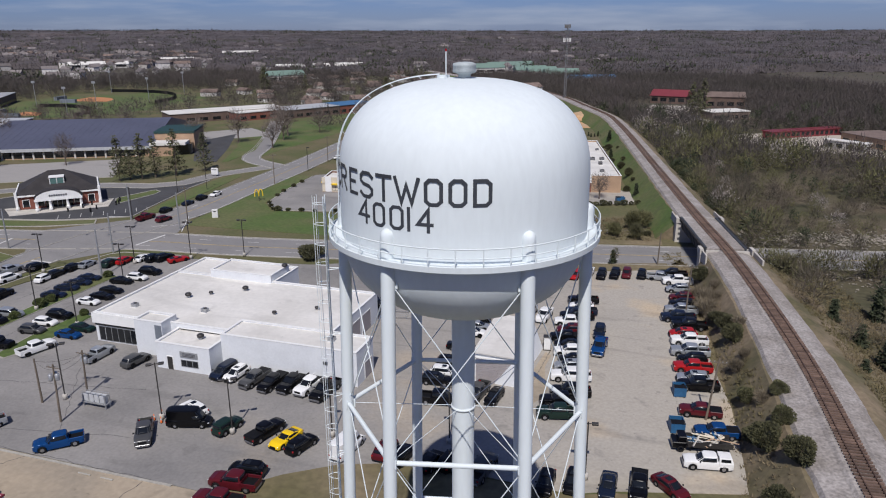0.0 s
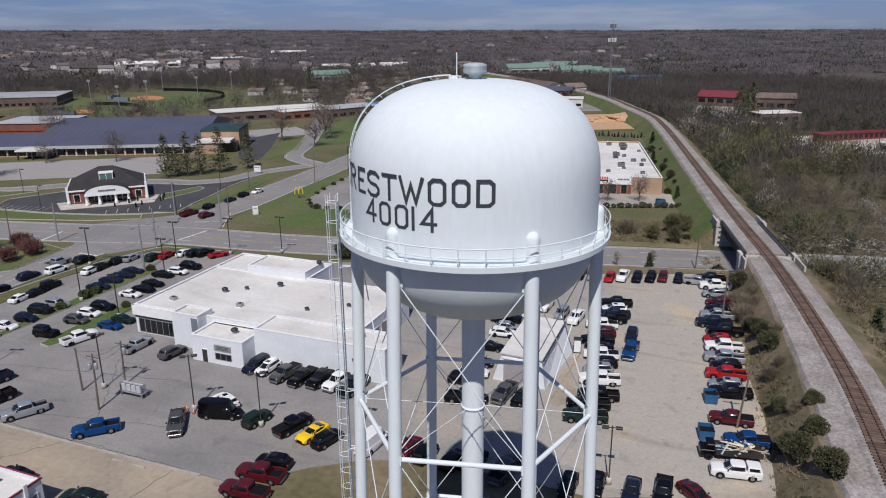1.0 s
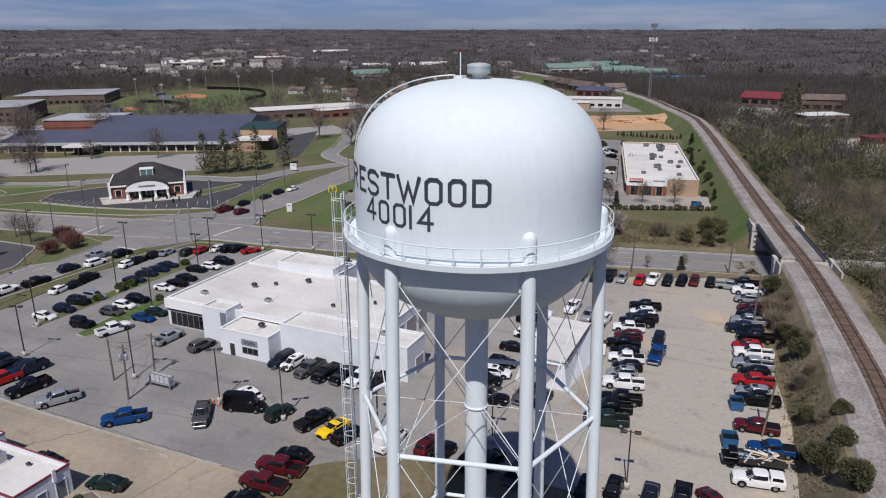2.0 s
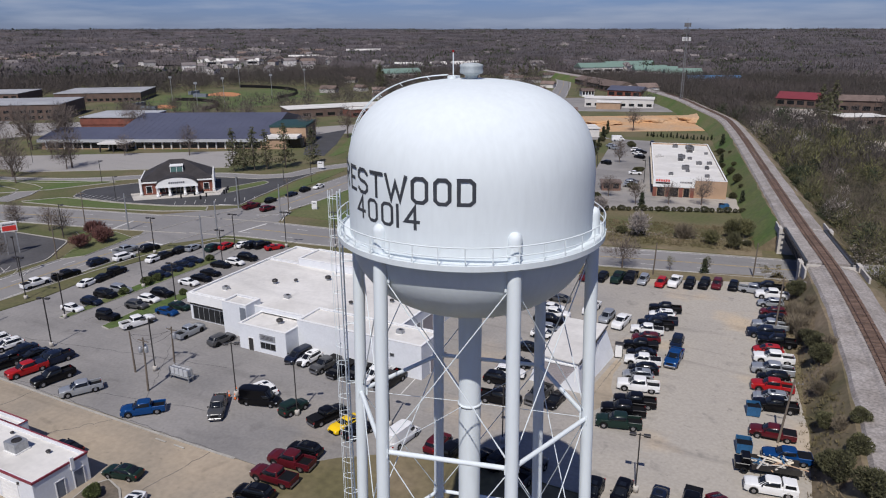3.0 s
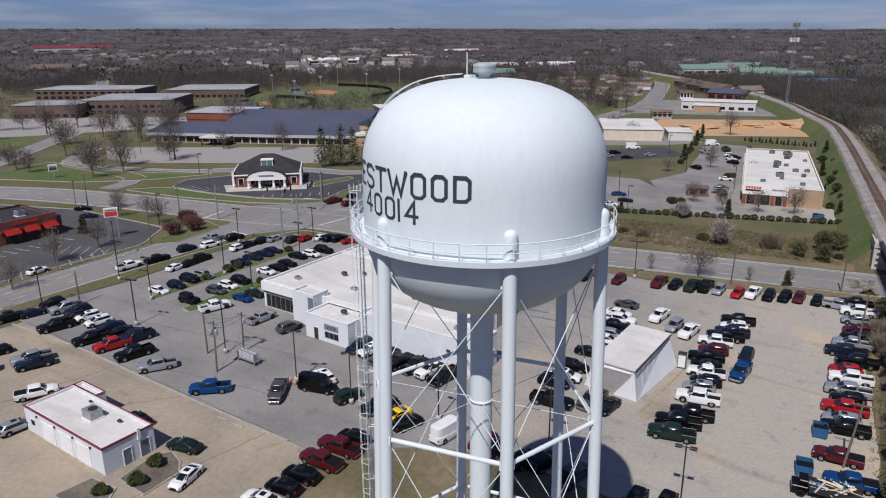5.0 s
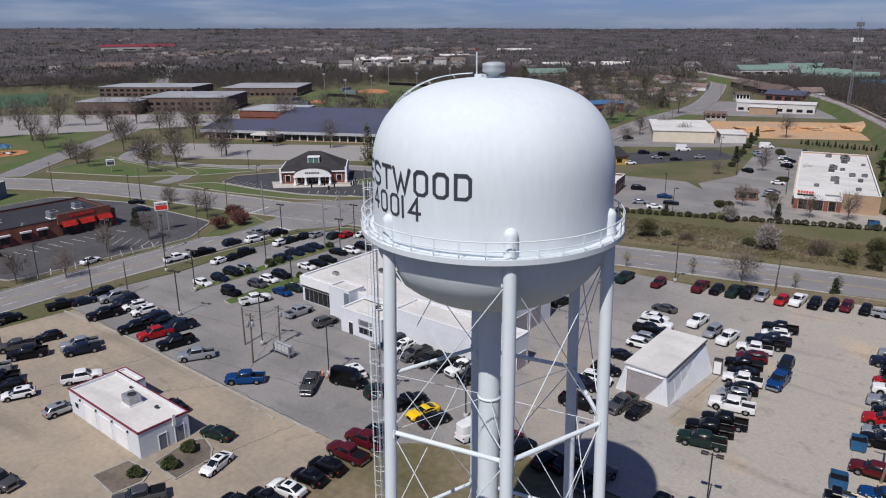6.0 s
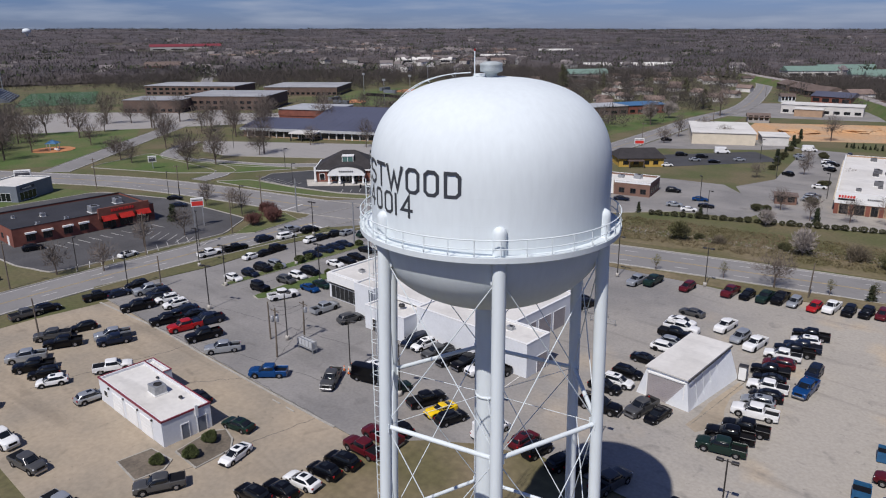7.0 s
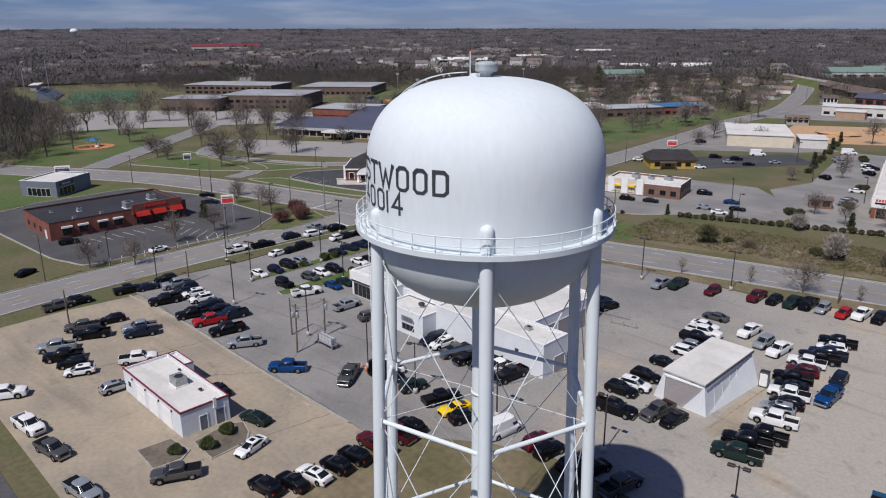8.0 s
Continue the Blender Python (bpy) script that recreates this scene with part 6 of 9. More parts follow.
def body_shell(k, kind):
    """Lower body: cross sections from nose to tail, with wheel arches cut into the sills."""
    h, w, wr = k["length"] / 2, k["width"] / 2, k["wheel"]
    b0, b1 = k["base"]
    sill, r = wr * 0.72, wr + 0.085
    top = [(h, k["nose"] - 0.20), (h - 0.05, k["nose"] - 0.03), (h - 0.16, k["nose"] + 0.05), (h - 0.5, k["hood"] - 0.05), ((h + b0) / 2, k["hood"] + 0.01), (b0, k["hood"] + 0.01)]
    if kind in PICKUPS:
        top += [(b1, k["belt"]), (b1 - 0.015, k["belt"]), (b1 - 0.02, k["deck"]), (-h + 0.02, k["deck"]), (-h, 0.72)]
    else:
        top += [(b1, k["deck"]), (-h + 0.14, k["deck"] - 0.01), (-h + 0.05, k["deck"] - 0.07), (-h, k["deck"] - 0.24)]
    xs = {round(p[0], 3) for p in top}
    for ax in k["axle"]:
        xs |= {round(ax + r * math.cos(radians(d)), 3) for d in range(0, 181, 20)} | {round(ax + s * (r + 0.01), 3) for s in (1, -1)}
    bm = bmesh.new()
    rings = []
    for x in sorted(xs, reverse=True):
        low = sill + 0.10 * max(0, (abs(x) - h + 0.5) / 0.5)
        for ax in k["axle"]:
            if abs(x - ax) <= r:
                low = max(low, wr + math.sqrt(max(0, r * r - (x - ax) ** 2)))
        zt = along(top, x)
        f = max(0, (abs(x) - h * 0.62) / (h * 0.38))
        half = w * (1 - (0.20 if x > 0 else 0.14) * f ** 2.4)
        low = min(low, zt - 0.12)
        d = zt - low
        sec = [(0.955, low), (0.985, low + d * 0.22), (1.0, low + d * 0.52), (0.985, low + d * 0.78), (0.955, zt - 0.055), (0.885, zt - 0.008), (0.5, zt + 0.014), (0.0, zt + 0.022)]
        left = [(x, half * y, z) for y, z in sec]
        rings.append([bm.verts.new(p) for p in left + [(x, -y, z) for x, y, z in reversed(left[:-1])]])
    for p, q in zip(rings, rings[1:]):
        for i in range(len(p) - 1):
            dark = kind in ("suv", "jeep", "crossover", "covered") and i in (0, len(p) - 2)
            bm.faces.new((p[i], p[i + 1], q[i + 1], q[i])).material_index = 1 if dark else 0
        bm.faces.new((p[-1], p[0], q[0], q[-1])).material_index = 1
    bm.faces.new(rings[0])
    bm.faces.new(list(reversed(rings[-1])))
    return bm


def soften(bm, limit=38):
    """Smooth shading but for edges sharper than the limit."""
    for f in bm.faces:
        f.smooth = True
    for e in bm.edges:
        e.smooth = len(e.link_faces) == 2 and e.calc_face_angle(3.2) < radians(limit)


def quad_plate(corners, lift, thick=0.015):
    """A thin glass plate just proud of a face."""
    bm = bmesh.new()
    p = [Vector(c) for c in corners]
    n = (p[1] - p[0]).cross(p[3] - p[0]).normalized()
    a = [bm.verts.new(q + n * lift) for q in p]
    b = [bm.verts.new(q + n * (lift - thick)) for q in p]
    bm.faces.new(a)
    for i in range(4):
        bm.faces.new((a[(i + 1) % 4], a[i], b[i], b[(i + 1) % 4]))
    return bm


def cabin_point(k, kind, side, t, f, out=0.0):
    """A point on the rounded cabin wall: side F, L, B or R, t along that side from -1 to 1, f from belt to roof."""
    b0, b1 = k["base"]
    r0, r1 = k["roof"]
    w = k["width"] / 2
    wb, wt = w * 0.935, w * {"van": 0.92, "jeep": 0.86}.get(kind, 0.78)
    x0, x1 = b0 + (r0 - b0) * f ** 0.92, b1 + (r1 - b1) * f ** 1.15
    hw = wb + (wt - wb) * f ** 1.25 + out
    hx, xm = (x0 - x1) / 2 + out, (x0 + x1) / 2
    zb = k["hood"] * (0.5 + 0.5 * min(1, max(-1, t if side == "L" else -t if side == "R" else 1 if side == "F" else -1))) + (k["belt"] if kind in PICKUPS else k["deck"]) * (0.5 - 0.5 * min(1, max(-1, t if side == "L" else -t if side == "R" else 1 if side == "F" else -1))) - 0.03
    bow = (1 - abs(t) ** 5) ** 0.2 if abs(t) < 1 else 0.0
    x, y = {"F": (bow, t), "L": (t, bow), "B": (-bow, -t), "R": (-t, -bow)}[side]
    return Vector((xm + hx * x, hw * y, zb + (k["top"] - 0.075 - zb) * f))


CORNER = 0.5 ** 0.2


def cabin_patch(k, kind, side, t0, t1, f0, f1, out=0.012, thick=0.02):
    """A curved pane lying on the cabin wall."""
    bm = bmesh.new()
    cols, rows = 6, 3
    grid = [[bm.verts.new(cabin_point(k, kind, side, t0 + (t1 - t0) * i / cols, f0 + (f1 - f0) * j / rows, out)) for i in range(cols + 1)] for j in range(rows + 1)]
    back = [[bm.verts.new(cabin_point(k, kind, side, t0 + (t1 - t0) * i / cols, f0 + (f1 - f0) * j / rows, out - thick)) for i in range(cols + 1)] for j in (0, rows)]
    for j in range(rows):
        for i in range(cols):
            bm.faces.new((grid[j][i], grid[j][i + 1], grid[j + 1][i + 1], grid[j + 1][i])).smooth = True
    for i in range(cols):
        bm.faces.new((back[0][i], back[0][i + 1], grid[0][i + 1], grid[0][i]))
        bm.faces.new((grid[rows][i], grid[rows][i + 1], back[1][i + 1], back[1][i]))
    bmesh.ops.recalc_face_normals(bm, faces=bm.faces)
    return bm


def cabin_shell(bm, k, kind):
    """Greenhouse: rounded loops from the belt line up, closed by a crowned roof."""
    ts = (-CORNER, -0.66, -0.35, 0.0, 0.35, 0.66)
    loops = []
    # sides L and R run from the front corner to the rear one
    for f in (0.0, 0.35, 0.7, 0.93, 1.0):
        loops.append([cabin_point(k, kind, "F", t, f) for t in ts] + [cabin_point(k, kind, "L", -t, f) for t in ts] + [cabin_point(k, kind, "B", t, f) for t in ts] + [cabin_point(k, kind, "R", -t, f) for t in ts])
    c = sum(loops[-1], Vector()) / len(loops[-1])
    for scale, up in ((0.95, 0.036), (0.85, 0.058), (0.6, 0.074), (0.3, 0.082)):
        loops.append([Vector((c.x + (p.x - c.x) * (1 - (1 - scale) * 0.6), p.y * scale, p.z + up)) for p in loops[4]])
    rings = [[bm.verts.new(p) for p in loop] for loop in loops]
    for lo, hi in zip(rings, rings[1:]):
        for i in range(len(lo)):
            j = (i + 1) % len(lo)
            bm.faces.new((lo[i], lo[j], hi[j], hi[i]))
    bm.faces.new(rings[-1])


def build_vehicle(kind, near=True):
    k = KINDS[kind]
    h, w, wr = k["length"] / 2, k["width"] / 2, k["wheel"]
    truck = kind in PICKUPS
    top = empty({"coupe": "coupe", "jeep": "off_roader", "suv": "suv", "crossover": "crossover", "sedan": "sedan", "minivan": "minivan", "van": "delivery_van"}.get(kind, "pickup_truck"))
    fx, rx = k["axle"]
    b0, b1 = k["base"]
    r0, r1, zt = *k["roof"], k["top"]
    bm = body_shell(k, kind)
    cabin_shell(bm, k, kind)
    bmesh.ops.recalc_face_normals(bm, faces=bm.faces)
    soften(bm)
    part("body", bm, (PAINTS["black"], M_BLACKTRIM), top)
    part("windscreen", cabin_patch(k, kind, "F", -0.85, 0.85, 0.05, 0.94), M_WINDOW, top, "dark tinted glass")
    if kind != "van":
        part("rear_window", cabin_patch(k, kind, "B", -0.76, 0.76, 0.22 if truck else 0.30 if kind in ("suv", "jeep", "crossover", "minivan") else 0.06, 0.9), M_WINDOW, top, "dark tinted glass")
    t0, t1 = (0.52, 0.86) if kind == "van" else (-0.84, 0.84) if kind in ("suv", "crossover", "minivan") else (-0.80, 0.83)
    for side in (1, -1):
        a, b = (t0, t1) if side > 0 else (-t1, -t0)
        part("side_window", cabin_patch(k, kind, "L" if side > 0 else "R", a, b, 0.13, 0.5 if kind == "van" else 0.9), M_WINDOW, top, "dark side glass")
    tyre = TEMPLATES.setdefault(("tyre", wr), mesh_of("tyre", lathe([(wr * 0.55, -0.12), (wr * 0.95, -0.125), (wr, -0.09), (wr, 0.09), (wr * 0.95, 0.125), (wr * 0.55, 0.12), (wr * 0.5, 0.0)], 18), M_RUBBER))
    rim = TEMPLATES.setdefault(("rim", wr), mesh_of("rim", lathe([(wr * 0.62, -0.10), (wr * 0.62, 0.118), (wr * 0.5, 0.10), (wr * 0.18, 0.09), (wr * 0.12, 0.125), (0, 0.13)], 12), M_RIM))
    for x in (fx, rx):
        for side in (1, -1):
            wheel = piece("wheel", tyre, top, Matrix.Translation((x, side * (w - 0.14), wr)) @ Matrix.Rotation(radians(-90 * side), 4, "X"))
            if near:
                piece("rim", rim, wheel, Matrix())
    zf = k["nose"]
    for side in (1, -1):
        if near:
            part("headlamp", boxes((h - 0.40, side * w * 0.70 - 0.19, zf - 0.12, h - 0.05, side * w * 0.70 + 0.15, zf - 0.01), bevel=0.035), M_LAMPLENS, top, "clear headlamp")
        zr = 0.82 if kind in ("sedan", "coupe") else 0.98
        if near:
            part("tail_lamp", boxes((-h - 0.008, side * w * 0.77 - 0.12, zr - 0.16, -h + 0.14, side * w * 0.77 + 0.12, zr + 0.08), bevel=0.025), M_TAIL, top, "red tail lamp")
        if near:
            part("mirror", boxes((b0 - 0.52, side * (w + 0.05) - 0.11, k["belt"] + 0.0, b0 - 0.36, side * (w + 0.05) + 0.09, k["belt"] + 0.17), bevel=0.035), M_BLACKTRIM, top)
    if near:
        part("grille", boxes((h - 0.10, -w * 0.5, zf - 0.40, h + 0.012, w * 0.5, zf - 0.08), bevel=0.02), M_BLACKTRIM, top, "black grille")
        for x0, x1 in ((h - 0.16, h + 0.03), (-h - 0.03, -h + 0.16)):
            part("bumper", boxes((x0, -w * 0.8, 0.30, x1, w * 0.8, 0.48 if not truck else 0.62), bevel=0.05), M_CHROME if truck else M_BLACKTRIM, top)
    if truck:
        x1 = b1 - 0.03
        for y0, y1 in ((w * 0.84, w * 0.96), (-w * 0.96, -w * 0.84)):
            part("bed_side", boxes((-h + 0.02, y0, 0.74, x1, y1, 1.27), bevel=0.035), PAINTS["black"], top)
        part("tailgate", boxes((-h, -w * 0.84, 0.80, -h + 0.08, w * 0.84, 1.26), bevel=0.02), PAINTS["black"], top)
        if kind == "pickup":
            part("bed_liner", boxes((-h + 0.08, -w * 0.84, 0.84, x1, w * 0.84, 0.90)), M_BLACKTRIM, top, "black bed liner")
        elif kind == "covered":
            part("bed_cover", boxes((-h + 0.08, -w * 0.85, 1.20, x1, w * 0.85, 1.285), bevel=0.02), M_BLACKTRIM, top, "black bed cover")
        else:
            cap = bmesh.new()
            lo = [cap.verts.new(p) for p in ((-h + 0.03, -w * 0.93, 1.26), (x1, -w * 0.93, 1.26), (x1, w * 0.93, 1.26), (-h + 0.03, w * 0.93, 1.26))]
            hi = [cap.verts.new(p) for p in ((-h + 0.22, -w * 0.78, 1.88), (x1, -w * 0.78, 1.92), (x1, w * 0.78, 1.92), (-h + 0.22, w * 0.78, 1.88))]
            for i in range(4):
                cap.faces.new((lo[i], lo[(i + 1) % 4], hi[(i + 1) % 4], hi[i]))
            cap.faces.new(hi)
            bmesh.ops.bevel(cap, geom=list(cap.edges), offset=0.05, segments=2, affect="EDGES")
            bed = part("bed_cap", cap, PAINTS["white"], top, "white camper shell over the bed")
            for s in (1, -1):
                q = [(-h + 0.35, s * w * 0.90, 1.42), (x1 - 0.2, s * w * 0.90, 1.42), (x1 - 0.2, s * w * 0.82, 1.78), (-h + 0.42, s * w * 0.82, 1.78)]
                part("cap_window", quad_plate(q if s < 0 else [q[1], q[0], q[3], q[2]], 0.03), M_WINDOW, bed, "dark cap window")
    if near and kind in ("suv", "crossover", "sedan"):
        part("sunroof", boxes((r0 - 1.0, -w * 0.40, zt - 0.03, r0 - 0.28, w * 0.40, zt + 0.012), bevel=0.015), M_WINDOW, top, "dark glass sunroof")
    if kind == "suv" and near:
        for side in (1, -1):
            part("roof_rail", tubes([((r0 - 0.3, side * w * 0.66, zt - 0.005), (r1 + 0.2, side * w * 0.66, zt - 0.005), 0.024)], 5), M_BLACKTRIM, top)
    return top


WHAT = {"crossover": "compact crossover", "covered": "covered-bed pickup truck", "topper": "pickup truck with bed cap", "sedan": "saloon car", "coupe": "sports coupe", "suv": "sport utility vehicle", "jeep": "boxy off-roader", "minivan": "minivan", "pickup": "crew-cab pickup truck", "van": "high-roof delivery van"}
CODE = {"k": "black", "w": "white", "s": "silver", "g": "grey", "b": "blue", "n": "navy", "r": "red", "m": "maroon", "y": "yellow", "e": "green"}
SHORT = {"X": "crossover", "Q": "covered", "T": "topper", "S": "sedan", "C": "coupe", "U": "suv", "J": "jeep", "M": "minivan", "P": "pickup", "V": "van"}


def park(code, x, y, turn, where, group="", near=True, z=0.104):
    """Parks one vehicle: kind and colour by code, place, heading."""
    kind, colour = SHORT[code[0]], CODE[code[1]]
    kind = {"suv": ("suv", "crossover", "suv")[int(abs(x * 3 + y * 5)) % 3], "pickup": ("pickup", "pickup", "covered")[int(abs(x * 5 + y * 3)) % 3]}.get(kind, kind)
    grow = 0.97 + 0.06 * ((abs(x * 7.7 + y * 3.1)) % 1.0)
    m = Matrix.Translation((x, y, z)) @ Matrix.Rotation(radians(turn), 4, "Z") @ Matrix.Scale(grow, 4)
    key = (kind, near)
    if key not in TEMPLATES:
        TEMPLATES[key] = build_vehicle(kind, near)
        TEMPLATES[key].matrix_basis = m
        ob = TEMPLATES[key]
    else:
        ob = copy_thing(TEMPLATES[key], m)
    for child in ob.children:
        if child.name.split(".")[0] in ("body", "bed_side", "tailgate"):
            child.material_slots[0].link = "OBJECT"
            child.material_slots[0].material = PAINTS[colour]
    tagged(ob, f"{'dark ' if colour == 'green' else ''}{colour} {WHAT[kind]} {where}", "van" if kind == "van" else "truck" if kind in PICKUPS else "car", group)
    return ob


RV_LOT = [("Vw", -60.8, 293.9, 30), ("Ss", -59.7, 276.6, 60), ("Un", -44.3, 289.9, 100), ("Uk", -43.9, 264.1, 20), ("Uw", -46.5, 268.0, 20)]
ROAD_QUEUE = [("Pw", -122.8, 47.8, 85), ("Pk", -121.6, 54.1, 85), ("Un", -123.4, 63.4, 85), ("Mw", -121.2, 68.7, 85), ("Ps", -125.1, 72.4, 85), ("Uk", -121.3, 76.2, 85)]
WEST_LOT = [("Sw", -113.4, 53.2, 95), ("Sk", -113.2, 56.8, 95), ("Jk", -113.7, 60.6, 95), ("Uw", -113.5, 70.8, 95), ("Uk", -113.4, 73.8, 95), ("Uk", -113.2, 78.4, 95), ("Ss", -112.0, 81.2, 95), ("Sw", -103.5, 42.1, 5), ("Un", -103.1, 46.0, 5), ("Uk", -103.8, 49.8, 5), ("Us", -103.4, 53.1, 5), ("Sn", -103.7, 63.5, 15), ("Sn", -104.3, 67.5, 15), ("Sn", -104.2, 70.8, 15), ("Sn", -104.5, 73.9, 15), ("Ue", -107.4, 83.1, 95), ("Ur", -105.5, 85.7, 95), ("Sw", -103.1, 88.6, 95), ("Uk", -100.5, 89.2, 95), ("Uk", -98.2, 90.1, 80), ("Cr", -94.4, 90.2, 60)]
SHOWROOM_LOT = [("Jk", -93.6, 42.2, 5), ("Ug", -93.4, 48.5, 5), ("Uw", -93.9, 51.9, 5), ("Uk", -94.0, 55.3, 5), ("Sw", -94.3, 62.6, 5), ("Sk", -93.8, 65.7, 5), ("Sk", -94.5, 69.1, 5), ("Sk", -96.5, 74.3, 5), ("Uw", -94.8, 77.0, 5), ("Uk", -94.6, 80.9, 5), ("Sb", -85.8, 48.9, 1), ("Se", -85.6, 51.9, 1), ("Pw", -86.4, 42.7, 74), ("Ps", -74.7, 43.9, 86), ("Ug", -67.2, 43.8, 82)]
WALL_ROW = [("Mn", -51.4, 44.8, -97), ("Uw", -49.1, 44.5, -97), ("Pg", -45.5, 43.9, -97), ("Pk", -42.3, 43.7, -97), ("Pk", -39.3, 44.4, -97), ("Pw", -36.5, 44.4, -97), ("Pk", -33.6, 43.8, -97)]
MID_LOT = [("Pg", -51.2, 26.3, -55), ("Vk", -47.3, 30.6, 17), ("Uw", -48.8, 33.5, 160), ("Je", -41.6, 31.0, 79), ("Pk", -36.1, 31.4, 75), ("Cy", -32.7, 30.7, -104), ("Uk", -30.1, 30.1, 72)]
GRASS_ROW = [("Uk", -35.9, 2.4, 188), ("Sk", -34.5, 5.2, 188), ("Sw", -33.9, 7.8, 188), ("Uk", -33.5, 10.8, 188), ("Uk", -33.5, 13.6, 188)]
GRASS_ROW_B = [("Uk", -33.7, 23.3, 184), ("Pm", -33.7, 20.6, 184), ("Pm", -33.5, 17.1, 184)]
BLUE_TRUCKS = [("Pb", -60.3, 21.3, 222), ("Pw", -82.6, -12.7, 60)]
SERVICE_LOT = [("Se", -50.5, 9.7, 192), ("Sw", -44.6, 5.6, -74), ("Pg", -45.7, -3.8, 242), ("Ps", -50.3, -12.9, 10), ("Pg", -62.0, -12.6, 10), ("Pw", -70.5, -12.9, 10), ("Uw", -82.5, -2.3, 245), ("Uk", -86.2, -2.1, 245), ("Pk", -89.9, -2.3, 245), ("Ps", -94.5, -1.9, 245), ("Us", -73.1, -0.3, 90), ("Pw", -80.3, 6.0, 65), ("Sk", -61.4, 10.2, 180), ("Pg", -100.3, 4.3, 245), ("Pk", -95.7, 4.3, 245), ("Uk", -100.2, 9.5, 255), ("Ps", -92.7, 11.4, 250), ("Pn", -90.3, 10.7, 250), ("Pg", -114.4, 4.7, 90), ("Uk", -114.6, 8.6, 85), ("Pk", -113.8, 17.8, 80), ("Sn", -112.5, 21.5, 80)]
PICKUP_ROW = [("Uk", -114.3, 26.0, 258), ("Ps", -109.5, 26.2, 258), ("Un", -106.5, 26.8, 258), ("Uk", -104.0, 24.7, 258), ("Uw", -101.9, 26.2, 258), ("Uw", -98.1, 26.0, 258), ("Sn", -94.3, 25.9, 258), ("Sk", -90.8, 25.6, 258), ("Sk", -88.1, 26.3, 258), ("Pn", -86.1, 25.9, 258), ("Pk", -92.0, 21.0, 258), ("Pr", -86.6, 21.7, 258), ("Pk", -80.5, 21.9, 258), ("Ps", -73.4, 21.3, 240), ("Pk", -102.4, 20.5, 258)]
SHED_ROW = [("Pe", 0.1, 47.4, 194), ("Pk", -0.1, 50.8, 194), ("Pk", 0.8, 53.9, 194), ("Pw", 0.2, 58.8, 194), ("Us", -0.6, 62.2, 194), ("Uk", -0.3, 64.6, 194), ("Pw", -1.0, 67.4, 194), ("Sk", -1.8, 70.4, 194), ("Pk", -2.5, 73.0, 194), ("Um", -2.3, 76.3, 194), ("Pw", -2.9, 79.8, 194), ("Pk", -2.0, 82.7, 194), ("Pn", -1.5, 85.2, 194), ("Uw", -1.9, 88.1, 194), ("Pk", -1.9, 91.2, 194), ("Pb", 3.3, 70.5, 268), ("Un", 2.7, 76.8, 272)]
SHED_FRONT = [("Pg", -12.1, 49.8, 263), ("Sk", -9.5, 49.5, 264), ("Pk", -16.7, 46.3, 5), ("Uw", -18.4, 54.4, 5), ("Uk", -19.0, 51.7, 5), ("Uk", -18.7, 58.1, 5), ("Sk", -18.8, 64.3, 5)]
SHED_BACK = [("Uw", -18.4, 70.2, 5), ("Us", -18.3, 73.0, 5), ("Pk", -19.6, 76.5, 5), ("Pw", -19.8, 79.5, 5), ("Sw", -21.1, 82.7, 5), ("Sg", -21.6, 87.9, 178)]
SHED_TRIO = [("Pw", -14.4, 85.5, 266), ("Us", -10.7, 82.6, 266), ("Pw", -7.8, 81.4, 266)]
NORTH_ROW = [("Ps", -37.5, 96.8, 268), ("Pe", -34.9, 98.9, 268), ("Um", -28.0, 100.2, 268), ("Pm", -20.4, 103.1, 268), ("Uk", -17.2, 103.6, 268), ("Pe", -14.1, 104.6, 268), ("Pk", -11.7, 105.8, 268), ("Us", -9.0, 105.6, 268), ("Ur", -5.4, 105.6, 268), ("Pw", -2.9, 107.3, 268), ("Uk", 0.0, 107.5, 268), ("Uk", 2.7, 108.6, 268), ("Um", 5.1, 109.6, 268)]
NORTH_ROW_B = [("Uk", 8.2, 110.0, 268), ("Ps", 12.1, 109.3, 0)]
RAIL_ROW = [("Pk", 14.5, 111.9, 190), ("Pw", 15.5, 107.6, 190), ("Us", 15.6, 102.8, 190), ("Um", 16.3, 98.3, 190), ("Uk", 16.4, 94.7, 190), ("Ps", 16.2, 91.2, 190), ("Pn", 15.7, 87.4, 190), ("Pk", 17.6, 84.2, 190), ("Ur", 16.5, 80.3, 190), ("Pw", 17.5, 77.4, 190), ("Ps", 17.6, 73.0, 190), ("Uk", 17.9, 70.4, 190), ("Pr", 17.9, 67.2, 190), ("Us", 17.9, 63.6, 190), ("Pk", 18.6, 61.3, 190), ("Pm", 18.7, 53.6, 186), ("Tw", 19.2, 41.1, 190)]
SOUTH_ROW = [("Sn", 8.1, 33.0, 270), ("Pk", 11.5, 33.8, 270), ("Sm", 15.0, 34.9, -45), ("Uk", 4.1, 32.6, 270), ("Uk", 1.1, 31.4, 270)]
SHADOW_LOT = [("Uk", -13.1, 31.4, 78), ("Uk", -10.8, 32.3, 78), ("Pg", -6.7, 31.7, 78), ("Um", -19.4, 32.2, 86), ("Jk", -16.9, 31.5, 80)]
TOWER_LOT = [("Vw", -24.2, 31.3, 81)]
LOT_SIDE = [("Uk", -38.6, 78.5, 80), ("Uk", -40.8, 79.7, 80)]
